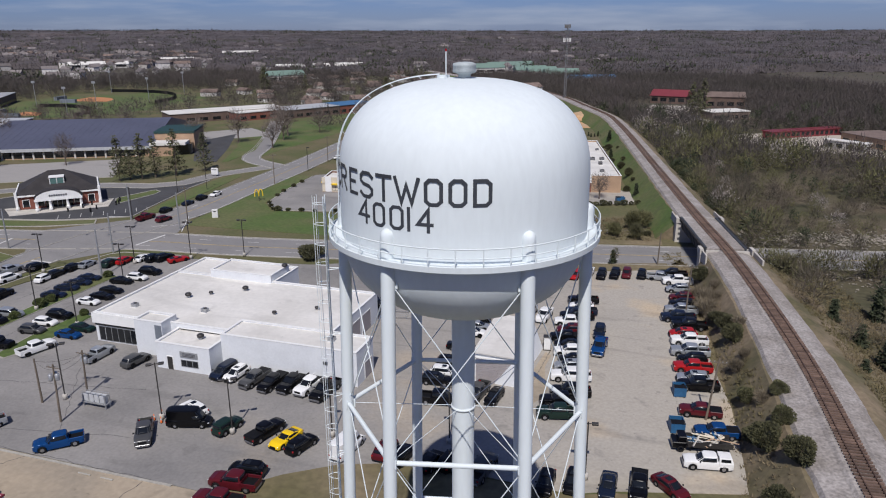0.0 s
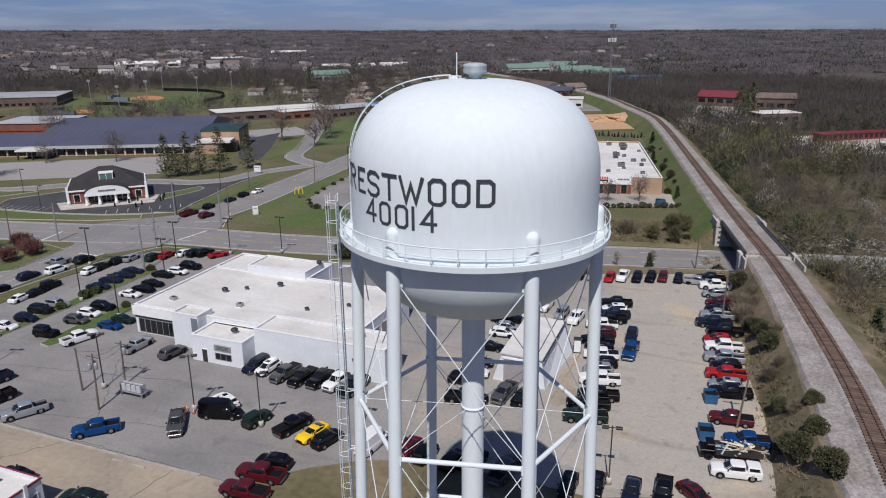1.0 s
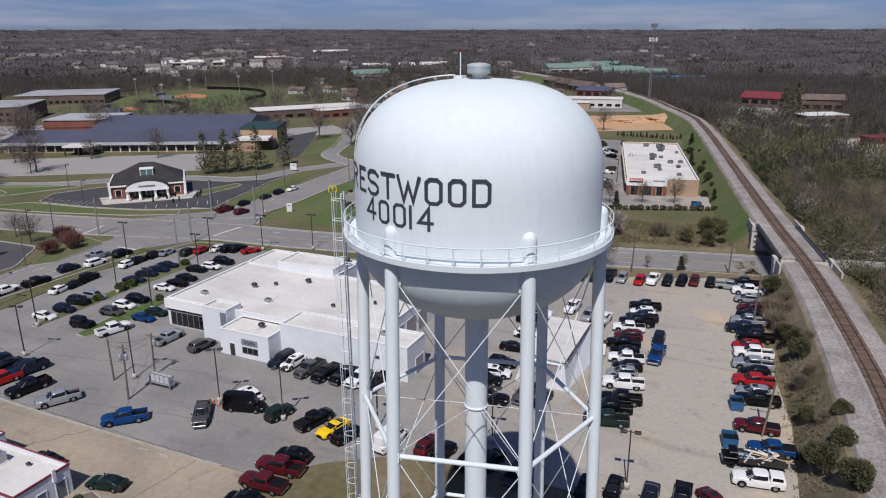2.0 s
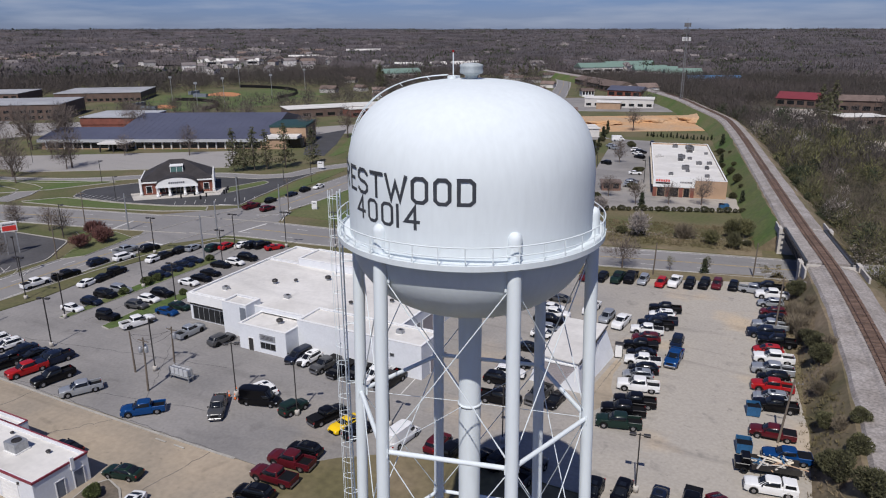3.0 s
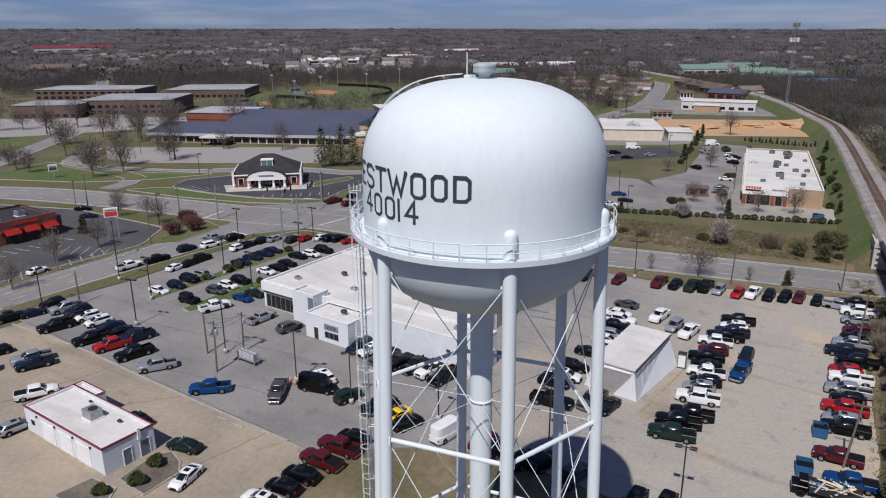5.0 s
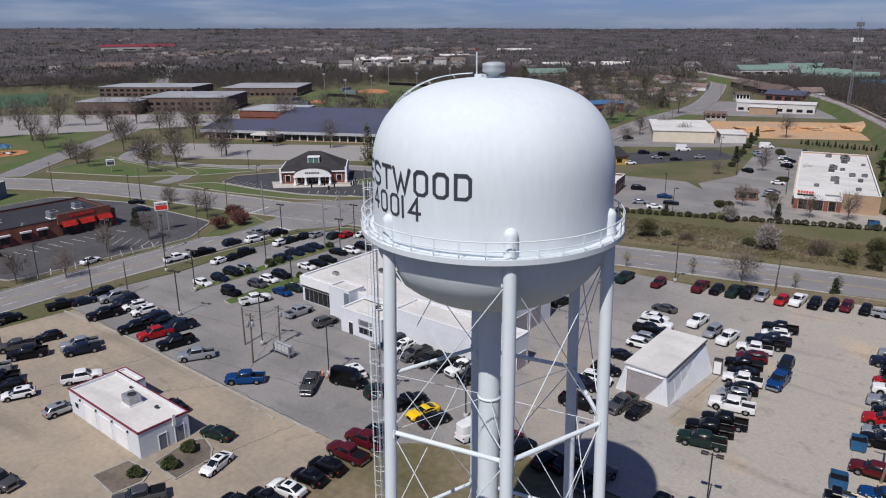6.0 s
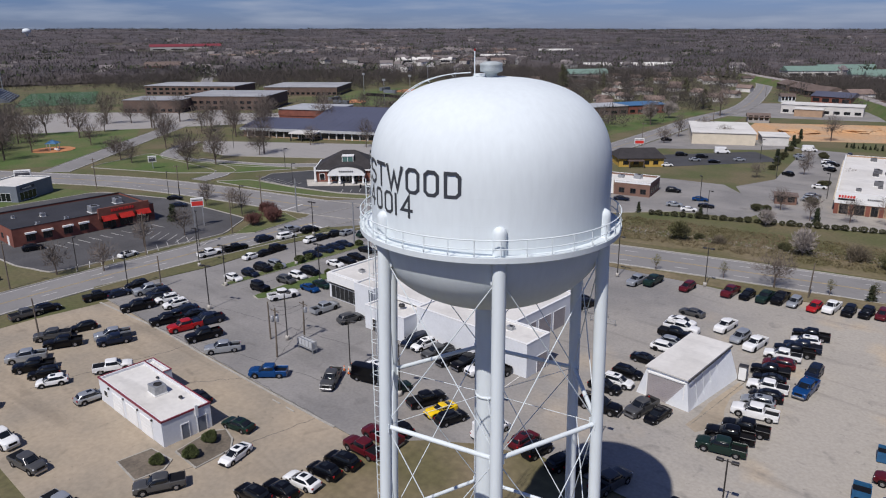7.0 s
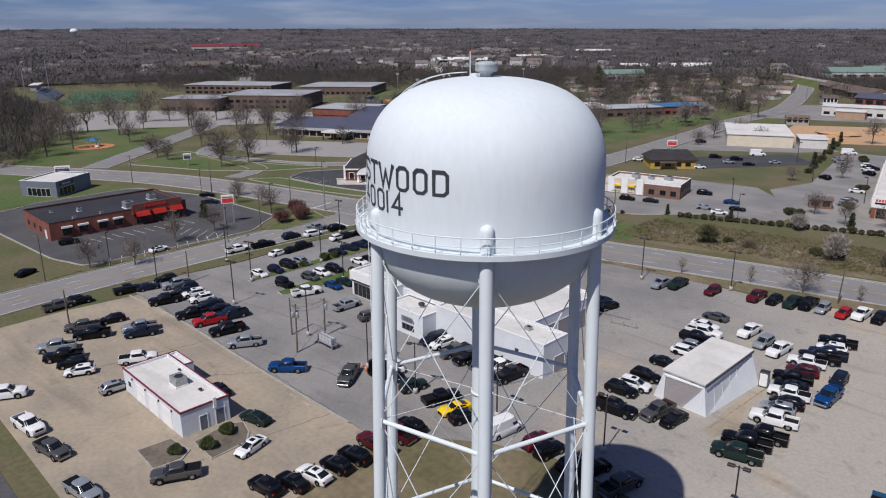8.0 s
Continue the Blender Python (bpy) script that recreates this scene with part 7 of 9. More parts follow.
JUNCTION = [("Pm", -127.6, 119.6, 84), ("Um", -121.4, 119.5, 80), ("Xk", -127.6, 128.3, 92), ("Sn", -127.2, 138.1, 92), ("Uk", -127.4, 145.2, 92), ("Sw", -126.2, 151.0, -88)]
BURGER_LOT = [("Uk", -83.9, 160.0, 20), ("Sn", -77.1, 162.3, 20), ("Uk", -69.9, 183.1, 20), ("Ss", -61.3, 165.4, 20), ("Sw", -55.5, 162.5, 20), ("Ck", -53.5, 170.0, 20), ("Sb", -58.4, 177.1, 20)]
PLAZA_LOT = [("Ss", -33.0, 197.5, 10), ("Us", -33.4, 201.0, 10), ("Sg", -33.8, 204.6, 10), ("Sw", -36.1, 219.1, 10), ("Uk", -41.9, 252.6, 150), ("Uk", -50.8, 234.6, 150), ("Ps", -56.5, 269.7, 150), ("Sw", -44.6, 260.3, 150)]
BLACK_LOT = [("Uk", -97.3, 249.0, 35), ("Ss", -88.3, 241.6, 35), ("Uk", -88.9, 249.7, 35), ("Sk", -80.7, 242.1, 35), ("Ss", -74.8, 252.6, 35), ("Vw", -87.1, 266.0, 35), ("Sw", -91.7, 223.8, 35), ("Uw", -116.5, 222, 35), ("Sw", -113.8, 301.3, 35), ("Uk", -120.4, 283.3, 35)]
RED_LOT = [("Sw", -137.1, 34.6, 100), ("Uk", -159.7, 21.4, 80), ("Sk", -141.4, 6.4, 120), ("Sn", -174.3, 67.7, 40), ("Sk", -184.0, 71.4, 40)]
ON = {'vehicles on the avenue': 0.066, 'row along the tower lawn': 0.122, 'far cars on the avenue': 0.09, 'far cars in the drive-through': 0.082, 'far cars in the plaza': 0.086, 'far cars on the blacktop': 0.082, 'far cars in the restaurant lot': 0.082}
for rows, where, group, near in (
    (ROAD_QUEUE, "waiting on the avenue", "vehicles on the avenue", False),
    (WEST_LOT, "parked in the west lot", "cars in the west lot", False),
    (SHOWROOM_LOT, "parked before the showroom", "cars before the showroom", False),
    (WALL_ROW, "nosed up to the white wall", "row along the white wall", True),
    (MID_LOT, "standing in the open lot", "cars in the open lot", True),
    (GRASS_ROW, "parked nose to the tower lawn", "row along the tower lawn", True),
    (GRASS_ROW_B, "parked nose to the tower lawn", "row along the tower lawn", True),
    (BLUE_TRUCKS, "standing by the concrete edge", "trucks by the concrete edge", True),
    (SERVICE_LOT, "parked on the tan forecourt", "cars on the forecourt", True),
    (PICKUP_ROW, "in the long row by the concrete edge", "row by the concrete edge", True),
    (SHED_ROW, "parked in the row beside the shed", "row beside the shed", True),
    (SHED_FRONT, "parked by the shed", "cars by the shed", True),
    (SHED_BACK, "parked behind the shed", "cars behind the shed", False),
    (SHED_TRIO, "parked behind the shed", "cars behind the shed", False),
    (NORTH_ROW, "in the row along the north verge", "row along the north verge", False),
    (NORTH_ROW_B, "in the row along the north verge", "row along the north verge", False),
    (RAIL_ROW, "in the row by the railway", "row by the railway", True),
    (SOUTH_ROW, "parked on the south edge", "cars on the south edge", True),
    (SHADOW_LOT, "parked in the shade of the tank", "cars in the tank shade", True),
    (TOWER_LOT, "standing near the tower lawn", "cars near the tower lawn", True),
    (LOT_SIDE, "parked behind the dealership", "cars behind the dealership", False),
    (JUNCTION, "driving on the avenue", "far cars on the avenue", False),
    (BURGER_LOT, "in the drive-through lot", "far cars in the drive-through", False),
    (RV_LOT, "in the plaza lot", "far cars in the plaza", False),
    (PLAZA_LOT, "in the plaza lot", "far cars in the plaza", False),
    (BLACK_LOT, "on the fresh blacktop", "far cars on the blacktop", False),
    (RED_LOT, "in the restaurant lot", "far cars in the restaurant lot", False),
):
    for code, x, y, turn in rows:
        park(code, x, y, turn + random.uniform(-2, 2), where, group, near, ON.get(group, 0.105))


# ---- trees, bushes and woods ----
def slivers(name, centres, per, sizes, material, rng, lift=0.3, thin=0.07, up=0.6, length=0.36, shell=0.35):
    """Crowns of many thin twig or leaf blades. centres: x, y, foot height; sizes: crown radius and height of each tree."""
    c, s = np.repeat(centres, per, 0), np.repeat(sizes, per, 0)
    n = len(c)
    d = rng.normal(size=(n, 3))
    d /= np.linalg.norm(d, axis=1)[:, None]
    rad = (shell + (1 - shell) * rng.random(n) ** 0.6)[:, None]
    half = s[:, 1] * (1 - lift) / 2
    lump = 1 + 0.25 * np.sin(3 * np.arctan2(d[:, 1], d[:, 0]) + c[:, 0] * 7 + c[:, 1] * 3)
    p = np.empty((n, 3))
    p[:, 0] = c[:, 0] + d[:, 0] * rad[:, 0] * s[:, 0] * lump
    p[:, 1] = c[:, 1] + d[:, 1] * rad[:, 0] * s[:, 0] * lump
    p[:, 2] = c[:, 2] + s[:, 1] * lift + half + d[:, 2] * rad[:, 0] * half
    way = d + rng.normal(scale=0.5, size=(n, 3)) + np.array([0, 0, up])
    way /= np.linalg.norm(way, axis=1)[:, None]
    side = np.cross(way, rng.normal(size=(n, 3)))
    side /= np.linalg.norm(side, axis=1)[:, None]
    ln = (s[:, 0] * length * (0.6 + 0.8 * rng.random(n)))[:, None]
    wd = (s[:, 0] * thin * (0.6 + 0.8 * rng.random(n)))[:, None]
    v = np.empty((n, 3, 3))
    v[:, 0], v[:, 1], v[:, 2] = p - way * ln / 2 - side * wd, p - way * ln / 2 + side * wd, p + way * ln / 2
    me = bpy.data.meshes.new(name)
    me.vertices.add(n * 3)
    me.vertices.foreach_set("co", v.astype(np.float32).ravel())
    me.loops.add(n * 3)
    me.loops.foreach_set("vertex_index", np.arange(n * 3, dtype=np.int32))
    me.polygons.add(n)
    me.polygons.foreach_set("loop_start", np.arange(0, n * 3, 3, dtype=np.int32))
    me.update(calc_edges=True)
    me.materials.append(material)
    return me


def branches(rng, height, spread, levels=3):
    """Trunk and limbs of a bare tree, tapered, forking level by level."""
    bm = bmesh.new()

    def grow(a, d, length, r, level):
        b = a + d * length
        tube(bm, a, b, r, r * 0.62, sides=6 if level < 2 else 4, caps=False)
        if level >= levels:
            return
        for i in range((4, 3, 3, 2)[level]):
            t = rng.uniform(0.55, 1.0)
            turn = Vector((rng.uniform(-1, 1), rng.uniform(-1, 1), rng.uniform(0.0, 0.8))).normalized()
            nd = (d * 0.75 + turn * spread).normalized()
            grow(a + d * length * t, nd, length * rng.uniform(0.55, 0.78), r * 0.55, level + 1)

    grow(Vector((0, 0, -0.1)), Vector((0, 0, 1)), height * 0.36, height * 0.022, 0)
    return bm


def make_tree(name, seed, height, radius, leaf, per, label, category="tree", lift=0.25, levels=3, spread=0.8, thin=0.03, up=0.8, length=0.36, shell=0.2):
    rng = random.Random(seed)
    ob = empty(name)
    part("trunk", branches(rng, height, spread, levels), M_BARK, ob)
    me = slivers("crown", np.array([[0.0, 0.0, 0.0]]), per, np.array([[radius, height]]), leaf, np.random.default_rng(seed), lift, thin, up, length, shell)
    piece("crown", me, ob, Matrix())
    return tagged(ob, label, category)


def conifer(seed, height, radius, label):
    """A pine of uneven whorls: drooping boughs, each a spray of many short needle clumps, with gaps between."""
    rng = random.Random(seed)
    ob = empty("conifer")
    bm = bmesh.new()
    tube(bm, (0, 0, -0.2), (0, 0, height * 0.96), height * 0.016, height * 0.004, 7)
    verts, faces = [], []
    z = height * (0.15 if radius > 3 else 0.10)
    while z < height * 0.985:
        k = 1 - z / height
        lean = rng.uniform(0, 6.28)
        for i in range(rng.randint(4, 6)):
            a = lean + i * 1.15 + rng.uniform(-0.35, 0.35)
            reach = radius * (0.12 + 0.88 * k ** 0.8) * rng.choice((0.55, 0.8, 0.95, 1.1)) + 0.12
            root = Vector((0, 0, z))
            tip = Vector((reach * math.cos(a), reach * math.sin(a), z + reach * rng.uniform(-0.22, 0.12)))
            side = Vector((-math.sin(a), math.cos(a), 0))
            if reach > 1.2:
                tube(bm, root, tip, 0.05, 0.015, 3, caps=False)
            for _ in range(int((5 + reach * 4.5) * (0.62 if radius > 3 else 1))):
                f = rng.random() ** 0.6
                c = root.lerp(tip, f) + side * rng.uniform(-0.3, 0.3) * reach * (1.15 - f) + Vector((0, 0, rng.uniform(-0.25, 0.2)))
                d = Vector((rng.uniform(-1, 1), rng.uniform(-1, 1), rng.uniform(-0.2, 0.9))).normalized() * rng.uniform(0.3, 0.6)
                w = d.cross(Vector((rng.uniform(-1, 1), rng.uniform(-1, 1), 1))).normalized() * rng.uniform(0.12, 0.24)
                n = len(verts)
                verts += [c - d - w, c - d + w, c + d]
                faces.append((n, n + 1, n + 2))
        z += height * rng.uniform(0.035, 0.06)
    part("trunk", bm, M_BARK, ob)
    me = bpy.data.meshes.new("crown")
    me.from_pydata([tuple(p) for p in verts], [], faces)
    me.materials.append(M_PINE if radius > 3 else M_CONIFER)
    crown = new("crown", me)
    crown.parent = ob
    crown["label"] = "dark green needles"
    return tagged(ob, label, "tree")


RAIL_SAMPLES = smooth_line(RAIL_LINE, 4.0)


def rail_x(y):
    """The track's x at a given y."""
    best = min(RAIL_SAMPLES, key=lambda p: abs(p.y - y))
    return best.x


def bank_z(x, y):
    """Height of the railway bank, or nought beyond its foot."""
    p = min(RAIL_SAMPLES, key=lambda q: abs(q.y - y))
    return max(0.03, along_y(bank_profile(p)[0], x - p.x)) if -15 < x - p.x < 16 and not 114 < y < 146 else 0.03


LIBRARY = {}


def plant(kind, x, y, scale=1.0, z=0.03, turn=None, group=""):
    rng = random.Random(int(x * 13 + y * 7))
    m = Matrix.Translation((x, y, z)) @ Matrix.Rotation(rng.uniform(0, 6.28) if turn is None else turn, 4, "Z") @ Matrix.Diagonal((scale * rng.uniform(0.88, 1.12), scale * rng.uniform(0.88, 1.12), scale * rng.uniform(0.9, 1.1), 1))
    if kind not in LIBRARY:
        LIBRARY[kind] = MAKERS[kind]()
        LIBRARY[kind].matrix_basis = m
        ob = LIBRARY[kind]
    else:
        src = LIBRARY[kind]
        ob = copy_thing(src, Matrix())
        ob.matrix_basis = m
    if group:
        tagged(ob, group=group)
    return ob


MAKERS = {
    "bare": lambda: make_tree("bare_tree", 1, 13, 5.6, M_TWIG, 620, "bare grey-brown deciduous tree", lift=0.22, thin=0.012, levels=4),
    "bare_b": lambda: make_tree("bare_tree", 2, 11.5, 6.0, M_TWIG, 560, "spreading bare deciduous tree on grass", lift=0.2, thin=0.012, spread=1.0, levels=4),
    "bare_c": lambda: make_tree("bare_tree", 3, 16.5, 6.0, M_TWIG, 680, "tall bare deciduous tree", lift=0.25, thin=0.012, levels=4),
    "sapling": lambda: make_tree("sapling", 4, 4.2, 1.2, M_BUD, 260, "slim young tree in early bud", lift=0.3, thin=0.035, levels=2),
    "bud": lambda: make_tree("budding_tree", 5, 7, 3.2, M_BUD, 1500, "small tree in green early bud", lift=0.12, thin=0.035),
    "blossom": lambda: make_tree("blossom_tree", 6, 6.5, 2.9, M_BLOSSOM, 1100, "small tree in pale blossom", lift=0.15, thin=0.03),
    "redbush": lambda: make_tree("red_bush", 7, 4.2, 3.0, M_REDBUD, 1300, "reddish budding bush on the corner lawn", "bush", lift=0.1, thin=0.03, levels=2),
    "shrub": lambda: make_tree("shrub", 8, 3.2, 1.75, M_SHRUB, 4200, "dull evergreen shrub on the railway bank", "bush", lift=0.0, thin=0.045, levels=2, up=0.4, length=0.15, shell=0.5),
    "shrub_b": lambda: make_tree("shrub", 9, 2.2, 1.8, M_SHRUB, 3200, "low olive shrub in dry grass", "bush", lift=0.0, thin=0.045, levels=2, up=0.4, length=0.16, shell=0.4),
    "brush": lambda: make_tree("brush_thicket", 10, 3.0, 2.4, M_BRUSH, 1300, "bare brown brush thicket", "bush", lift=0.0, thin=0.018, levels=2, up=1.1, length=0.5, shell=0.25),
    "round": lambda: make_tree("clipped_shrub", 11, 1.5, 0.95, M_SHRUB, 1600, "round clipped evergreen shrub in the bed", "bush", lift=0.0, thin=0.06, levels=1, up=0.2, length=0.2, shell=0.75),
    "bed": lambda: make_tree("clipped_shrub", 14, 1.5, 0.95, M_HEDGE, 2600, "round clipped green shrub in a planting bed", "bush", lift=0.0, thin=0.09, levels=1, up=0.2, length=0.2, shell=0.7),
    "conifer": lambda: conifer(12, 15.0, 4.4, "tall dark conifer by the school drive"),
    "cedar": lambda: conifer(13, 6.0, 1.7, "small dark green cedar beside the grass"),
}

for x, y, k in ((-50.6, -1.6, 0.9), (-48.8, 1.9, 1.0), (-50.2, 5.4, 1.0), (-101.8, 52.5, 1.0), (-101.9, 58.5, 1.1), (-102, 61.3, 1.0), (-102, 76.5, 0.9), (-90.5, 57.5, 0.8)):
    plant("bed", x, y, k, 0.25, group="clipped shrubs")
for kind, x, y, k in (("shrub", 19.9, 106.5, 1.05), ("shrub_b", 23.4, 80.5, 1.1), ("shrub_b", 22.4, 84.5, 1.0), ("shrub", 24.0, 74.4, 1.0), ("shrub", 24.6, 56.0, 0.8), ("shrub", 28.0, 53.6, 0.74), ("shrub", 25.7, 43.6, 1.2), ("shrub", 27.6, 46.2, 0.92), ("shrub_b", 24.6, 46.8, 0.8), ("shrub", 28.4, 37.6, 1.05), ("shrub_b", 25.9, 33.0, 0.9)):
    plant(kind, x, y, k * 0.92, bank_z(x, y) - 0.15, group="shrubs on the railway bank")
for x, y, k in ((20.6, 95, 1.35), (19.4, 100, 1.3), (20.9, 90.5, 1.3), (22.3, 93, 0.9), (21.6, 86.5, 0.9), (24.0, 65.6, 0.85), (25.2, 67.6, 0.6), (26.3, 53.6, 0.75), (25.0, 78, 0.6), (22.2, 98, 0.8)):
    plant("brush", x, y, k * 0.8, bank_z(x, y) - 0.15, group="brush on the railway bank")
for x, y, k in ((42.1, 93.7, 0.85), (41.8, 69.1, 0.7), (44.5, 84, 0.8), (46.5, 76, 1.0), (50, 98, 1.0), (48, 60, 0.8)):
    plant("cedar", x, y, k, 0.1, group="cedars in the scrub")
for x, y, k in ((-45.0, 133, 0.8), (-41.5, 137, 0.7), (-22, 141, 0.9), (-18, 143, 0.9), (4, 148, 0.7), (8, 143, 0.65), (0, 140, 0.6), (6.5, 150, 0.75), (5.5, 138.5, 0.6)):
    plant("bud" if (x + y) % 2 < 1 else "shrub_b", x, y, k, 0.1, group="bushes on the meadow")
plant("blossom", -17.5, 139, 1.0, 0.1)
plant("blossom", -33, 160, 0.8, 0.1)
plant("bare_b", -15.3, 113.3, 0.75, 0.15)
plant("brush", -36, 136, 0.8, 0.1)
plant("brush", -7, 143, 1.2, 0.1)
for x, y in ((-25.3, 112), (-38.5, 107.5), (-5.5, 116), (2, 117.5)):
    plant("sapling", x, y, 0.9, 0.16, group="saplings along the road")
plant("cedar", 1.5, 117.5, 0.55, 0.16)
plant("shrub_b", -66, 101, 1.5, 0.1)
for i in range(34):  # clipped hedge above the meadow
    t = i / 33
    plant("round", -62 + 66 * t, 152 + 24.5 * t, 0.95 + 0.2 * math.sin(i * 2.3), 0.1, group="hedge shrubs")
for x, y, k in ((-35.8, 164.8, 1.0), (-23.3, 170.0, 1.2), (-50, 157.5, 0.9), (-66, 152, 0.8)):
    plant("cedar", x, y, 0.6 * k, 0.1, group="slim cedars in the hedge")
for i in range(22):  # small dark firs along the plaza's back fence
    plant("cedar", -51.7 + 32.7 * i / 21, 315.4 - 2.2 * i / 21 + 1.5 * math.sin(i * 2.1), 0.32 + 0.1 * math.sin(i * 3.7), 0.1, group="small firs along the back fence")
for i in range(12):  # hedge between the two lots
    plant("shrub_b" if i % 3 else "cedar", -74.3 + 15.4 * i / 11, 327 - 84.4 * i / 11 + 2 * math.sin(i * 4.0), 0.75 + 0.2 * math.sin(i * 2.9), 0.1, group="hedge between the lots")
for x, y, k in ((-51.9, 281.6, 1.0), (-50.6, 279, 0.9), (-36.7, 224.5, 0.8), (-35.6, 226, 0.7), (-31.9, 195.9, 0.9), (-30.6, 194, 0.7), (-41, 176, 0.9), (-39, 178, 0.8), (-104, 146.5, 0.4), (-101.5, 143, 0.45), (-99, 140, 0.4), (-94, 140, 0.4), (-90, 140.8, 0.45), (-86, 141.4, 0.4), (-97, 139.4, 0.7), (-80, 143, 0.45), (-76, 144.3, 0.4), (-106.8, 156, 0.4), (-107.9, 162, 0.45), (-108.6, 170, 0.5), (-109.3, 177, 0.5)):
    plant("shrub_b", x, y, k, 0.1, group="shrubs in the lot beds")
for x, y, k in ((-26, 174, 0.55), (-17, 178, 0.6), (-8, 181, 0.7), (-36, 181, 0.6), (-52, 262, 0.5), (-47, 240, 0.5), (-58, 224, 0.5), (-30, 230, 0.5)):
    plant("bare", x, y, k, 0.1, group="bare car park trees")
for i in range(13):  # dark scrub along the foot of the ballast
    y = 186 + 8.6 * i
    x = rail_x(y) - 9.0 - 2.0 * math.sin(i * 1.9)
    plant("shrub" if i % 4 else "cedar", x, y, 0.62 + 0.25 * math.sin(i * 2.7), bank_z(x, y) - 0.2, group="dark scrub along the railway")
for x, y, k in ((-172.8, 161.3, 1.05), (-168.0, 167.0, 1.1), (-164.5, 170.0, 1.0), (-159.9, 175.5, 1.15), (-170.5, 164.0, 0.8), (-155, 186, 1.0)):
    plant("conifer", x, y, k, 0.1, group="conifers by the school")
plant("cedar", -159.9, 58, 0.9, 0.1)
for x, y in ((-138.2, 70.2), (-137, 75.5), (-141, 78), (-145.5, 79.5)):
    plant("redbush", x, y, 0.85, 0.25, group="red bushes on the corner")
for x, y, k in ((-130.8, 26.2, 0.55), (-141.5, 40.7, 0.6), (-136, 18.1, 0.6), (-151.7, 75, 0.6), (-168.7, 73.4, 0.5), (-143.9, 52.8, 0.6), (-160, 77, 0.5), (-178, 79, 0.5)):
    plant("bare", x, y, k, 0.1, group="bare trees round the restaurant lot")
for x, y, k in ((-369, 87, 1.1), (-371, 100, 1.0), (-347, 107, 1.1), (-385, 151, 1.1), (-351, 148, 1.0), (-241, 107, 1.1), (-239, 118, 1.0), (-236, 140, 0.9), (-315, 137, 1.0), (-321, 159, 1.0), (-342, 189, 1.1), (-228, 100, 0.9), (-300, 165, 0.9), (-290, 175, 1.0), (-330, 205, 1.2), (-318, 195, 1.2), (-395, 120, 1.0), (-405, 95, 1.0), (-360, 125, 0.9), (-280, 95, 0.8), (-262, 150, 0.8), (-240, 168, 0.7), (-215, 180, 0.7), (-319, 101, 0.9), (-268, 92, 0.8), (-258, 92, 0.7), (-282, 119, 1.0), (-228, 112, 0.95), (-290, 160, 1.2), (-368, 172, 1.0), (-356, 149, 1.1), (-330, 170, 1.1), (-235, 137, 0.8), (-373, 94, 1.0), (-305, 60, 1.0), (-318, 75, 1.1), (-335, 68, 1.0), (-350, 80, 1.0), (-392, 140, 1.0), (-305, 190, 1.0), (-275, 205, 1.0), (-292, 215, 1.1), (-262, 230, 1.0), (-310, 235, 1.0), (-330, 250, 1.0), (-245, 250, 0.9), (-280, 255, 1.1), (-205, 250, 0.9), (-195, 235, 0.9), (-182, 250, 1.0), (-340, 290, 1.0), (-300, 285, 1.1)):
    plant(("bare", "bare_b", "bare_c")[int(-x) % 3], x, y, k * 1.05, 0.1, group="bare park trees")
for x, y, k in ((-165, 262, 1.2), (-170, 275, 1.2), (-160, 290, 1.1), (-158, 240, 0.9), (-152, 330, 1.0), (-118, 276, 0.7), (-122, 300, 0.7), (-118, 320, 0.7), (-140, 395, 1.0), (-100, 300, 0.7), (-62, 330, 0.8), (-185, 290, 1.0)):
    plant(("bare", "bare_b", "bare_c")[int(-x) % 3], x, y, k, 0.1, group="bare trees by the avenue")
plant("blossom", -160, 345, 1.4, 0.1)
plant("conifer", -196, 470, 1.2, 0.1)
plant("conifer", -165, 430, 0.9, 0.1)
plant("conifer", 22, 400, 1.3, 0.1)
plant("conifer", 28, 405, 1.4, 0.1)
plant("conifer", 25, 396, 1.1, 0.1)
plant("conifer", -300, 470, 1.6, 0.1)
for x, y, k in ((-251, 668, 0.9), (-256, 672, 0.8), (-246, 674, 0.95), (-240, 676, 0.85), (-262, 668, 0.8), (-157, 421, 0.6), (-163, 424, 0.6), (-280, 500, 1.0), (-332, 520, 1.1)):
    plant("conifer", x, y, k, 0.1, group="dark conifers in the town")
plant("blossom", -158, 365, 1.5, 0.1)
plant("blossom", -190, 440, 1.0, 0.1)


def in_clearing(x, y):
    for cx, cy, r in ((72, 318, 34), (92, 318, 28), (60, 300, 20), (84, 296, 24), (42, 395, 22), (36, 370, 18), (10, 450, 34), (8, 415, 24), (40, 445, 20), (20, 480, 24)):
        if (x - cx) ** 2 + (y - cy) ** 2 < r * r:
            return True
    return False


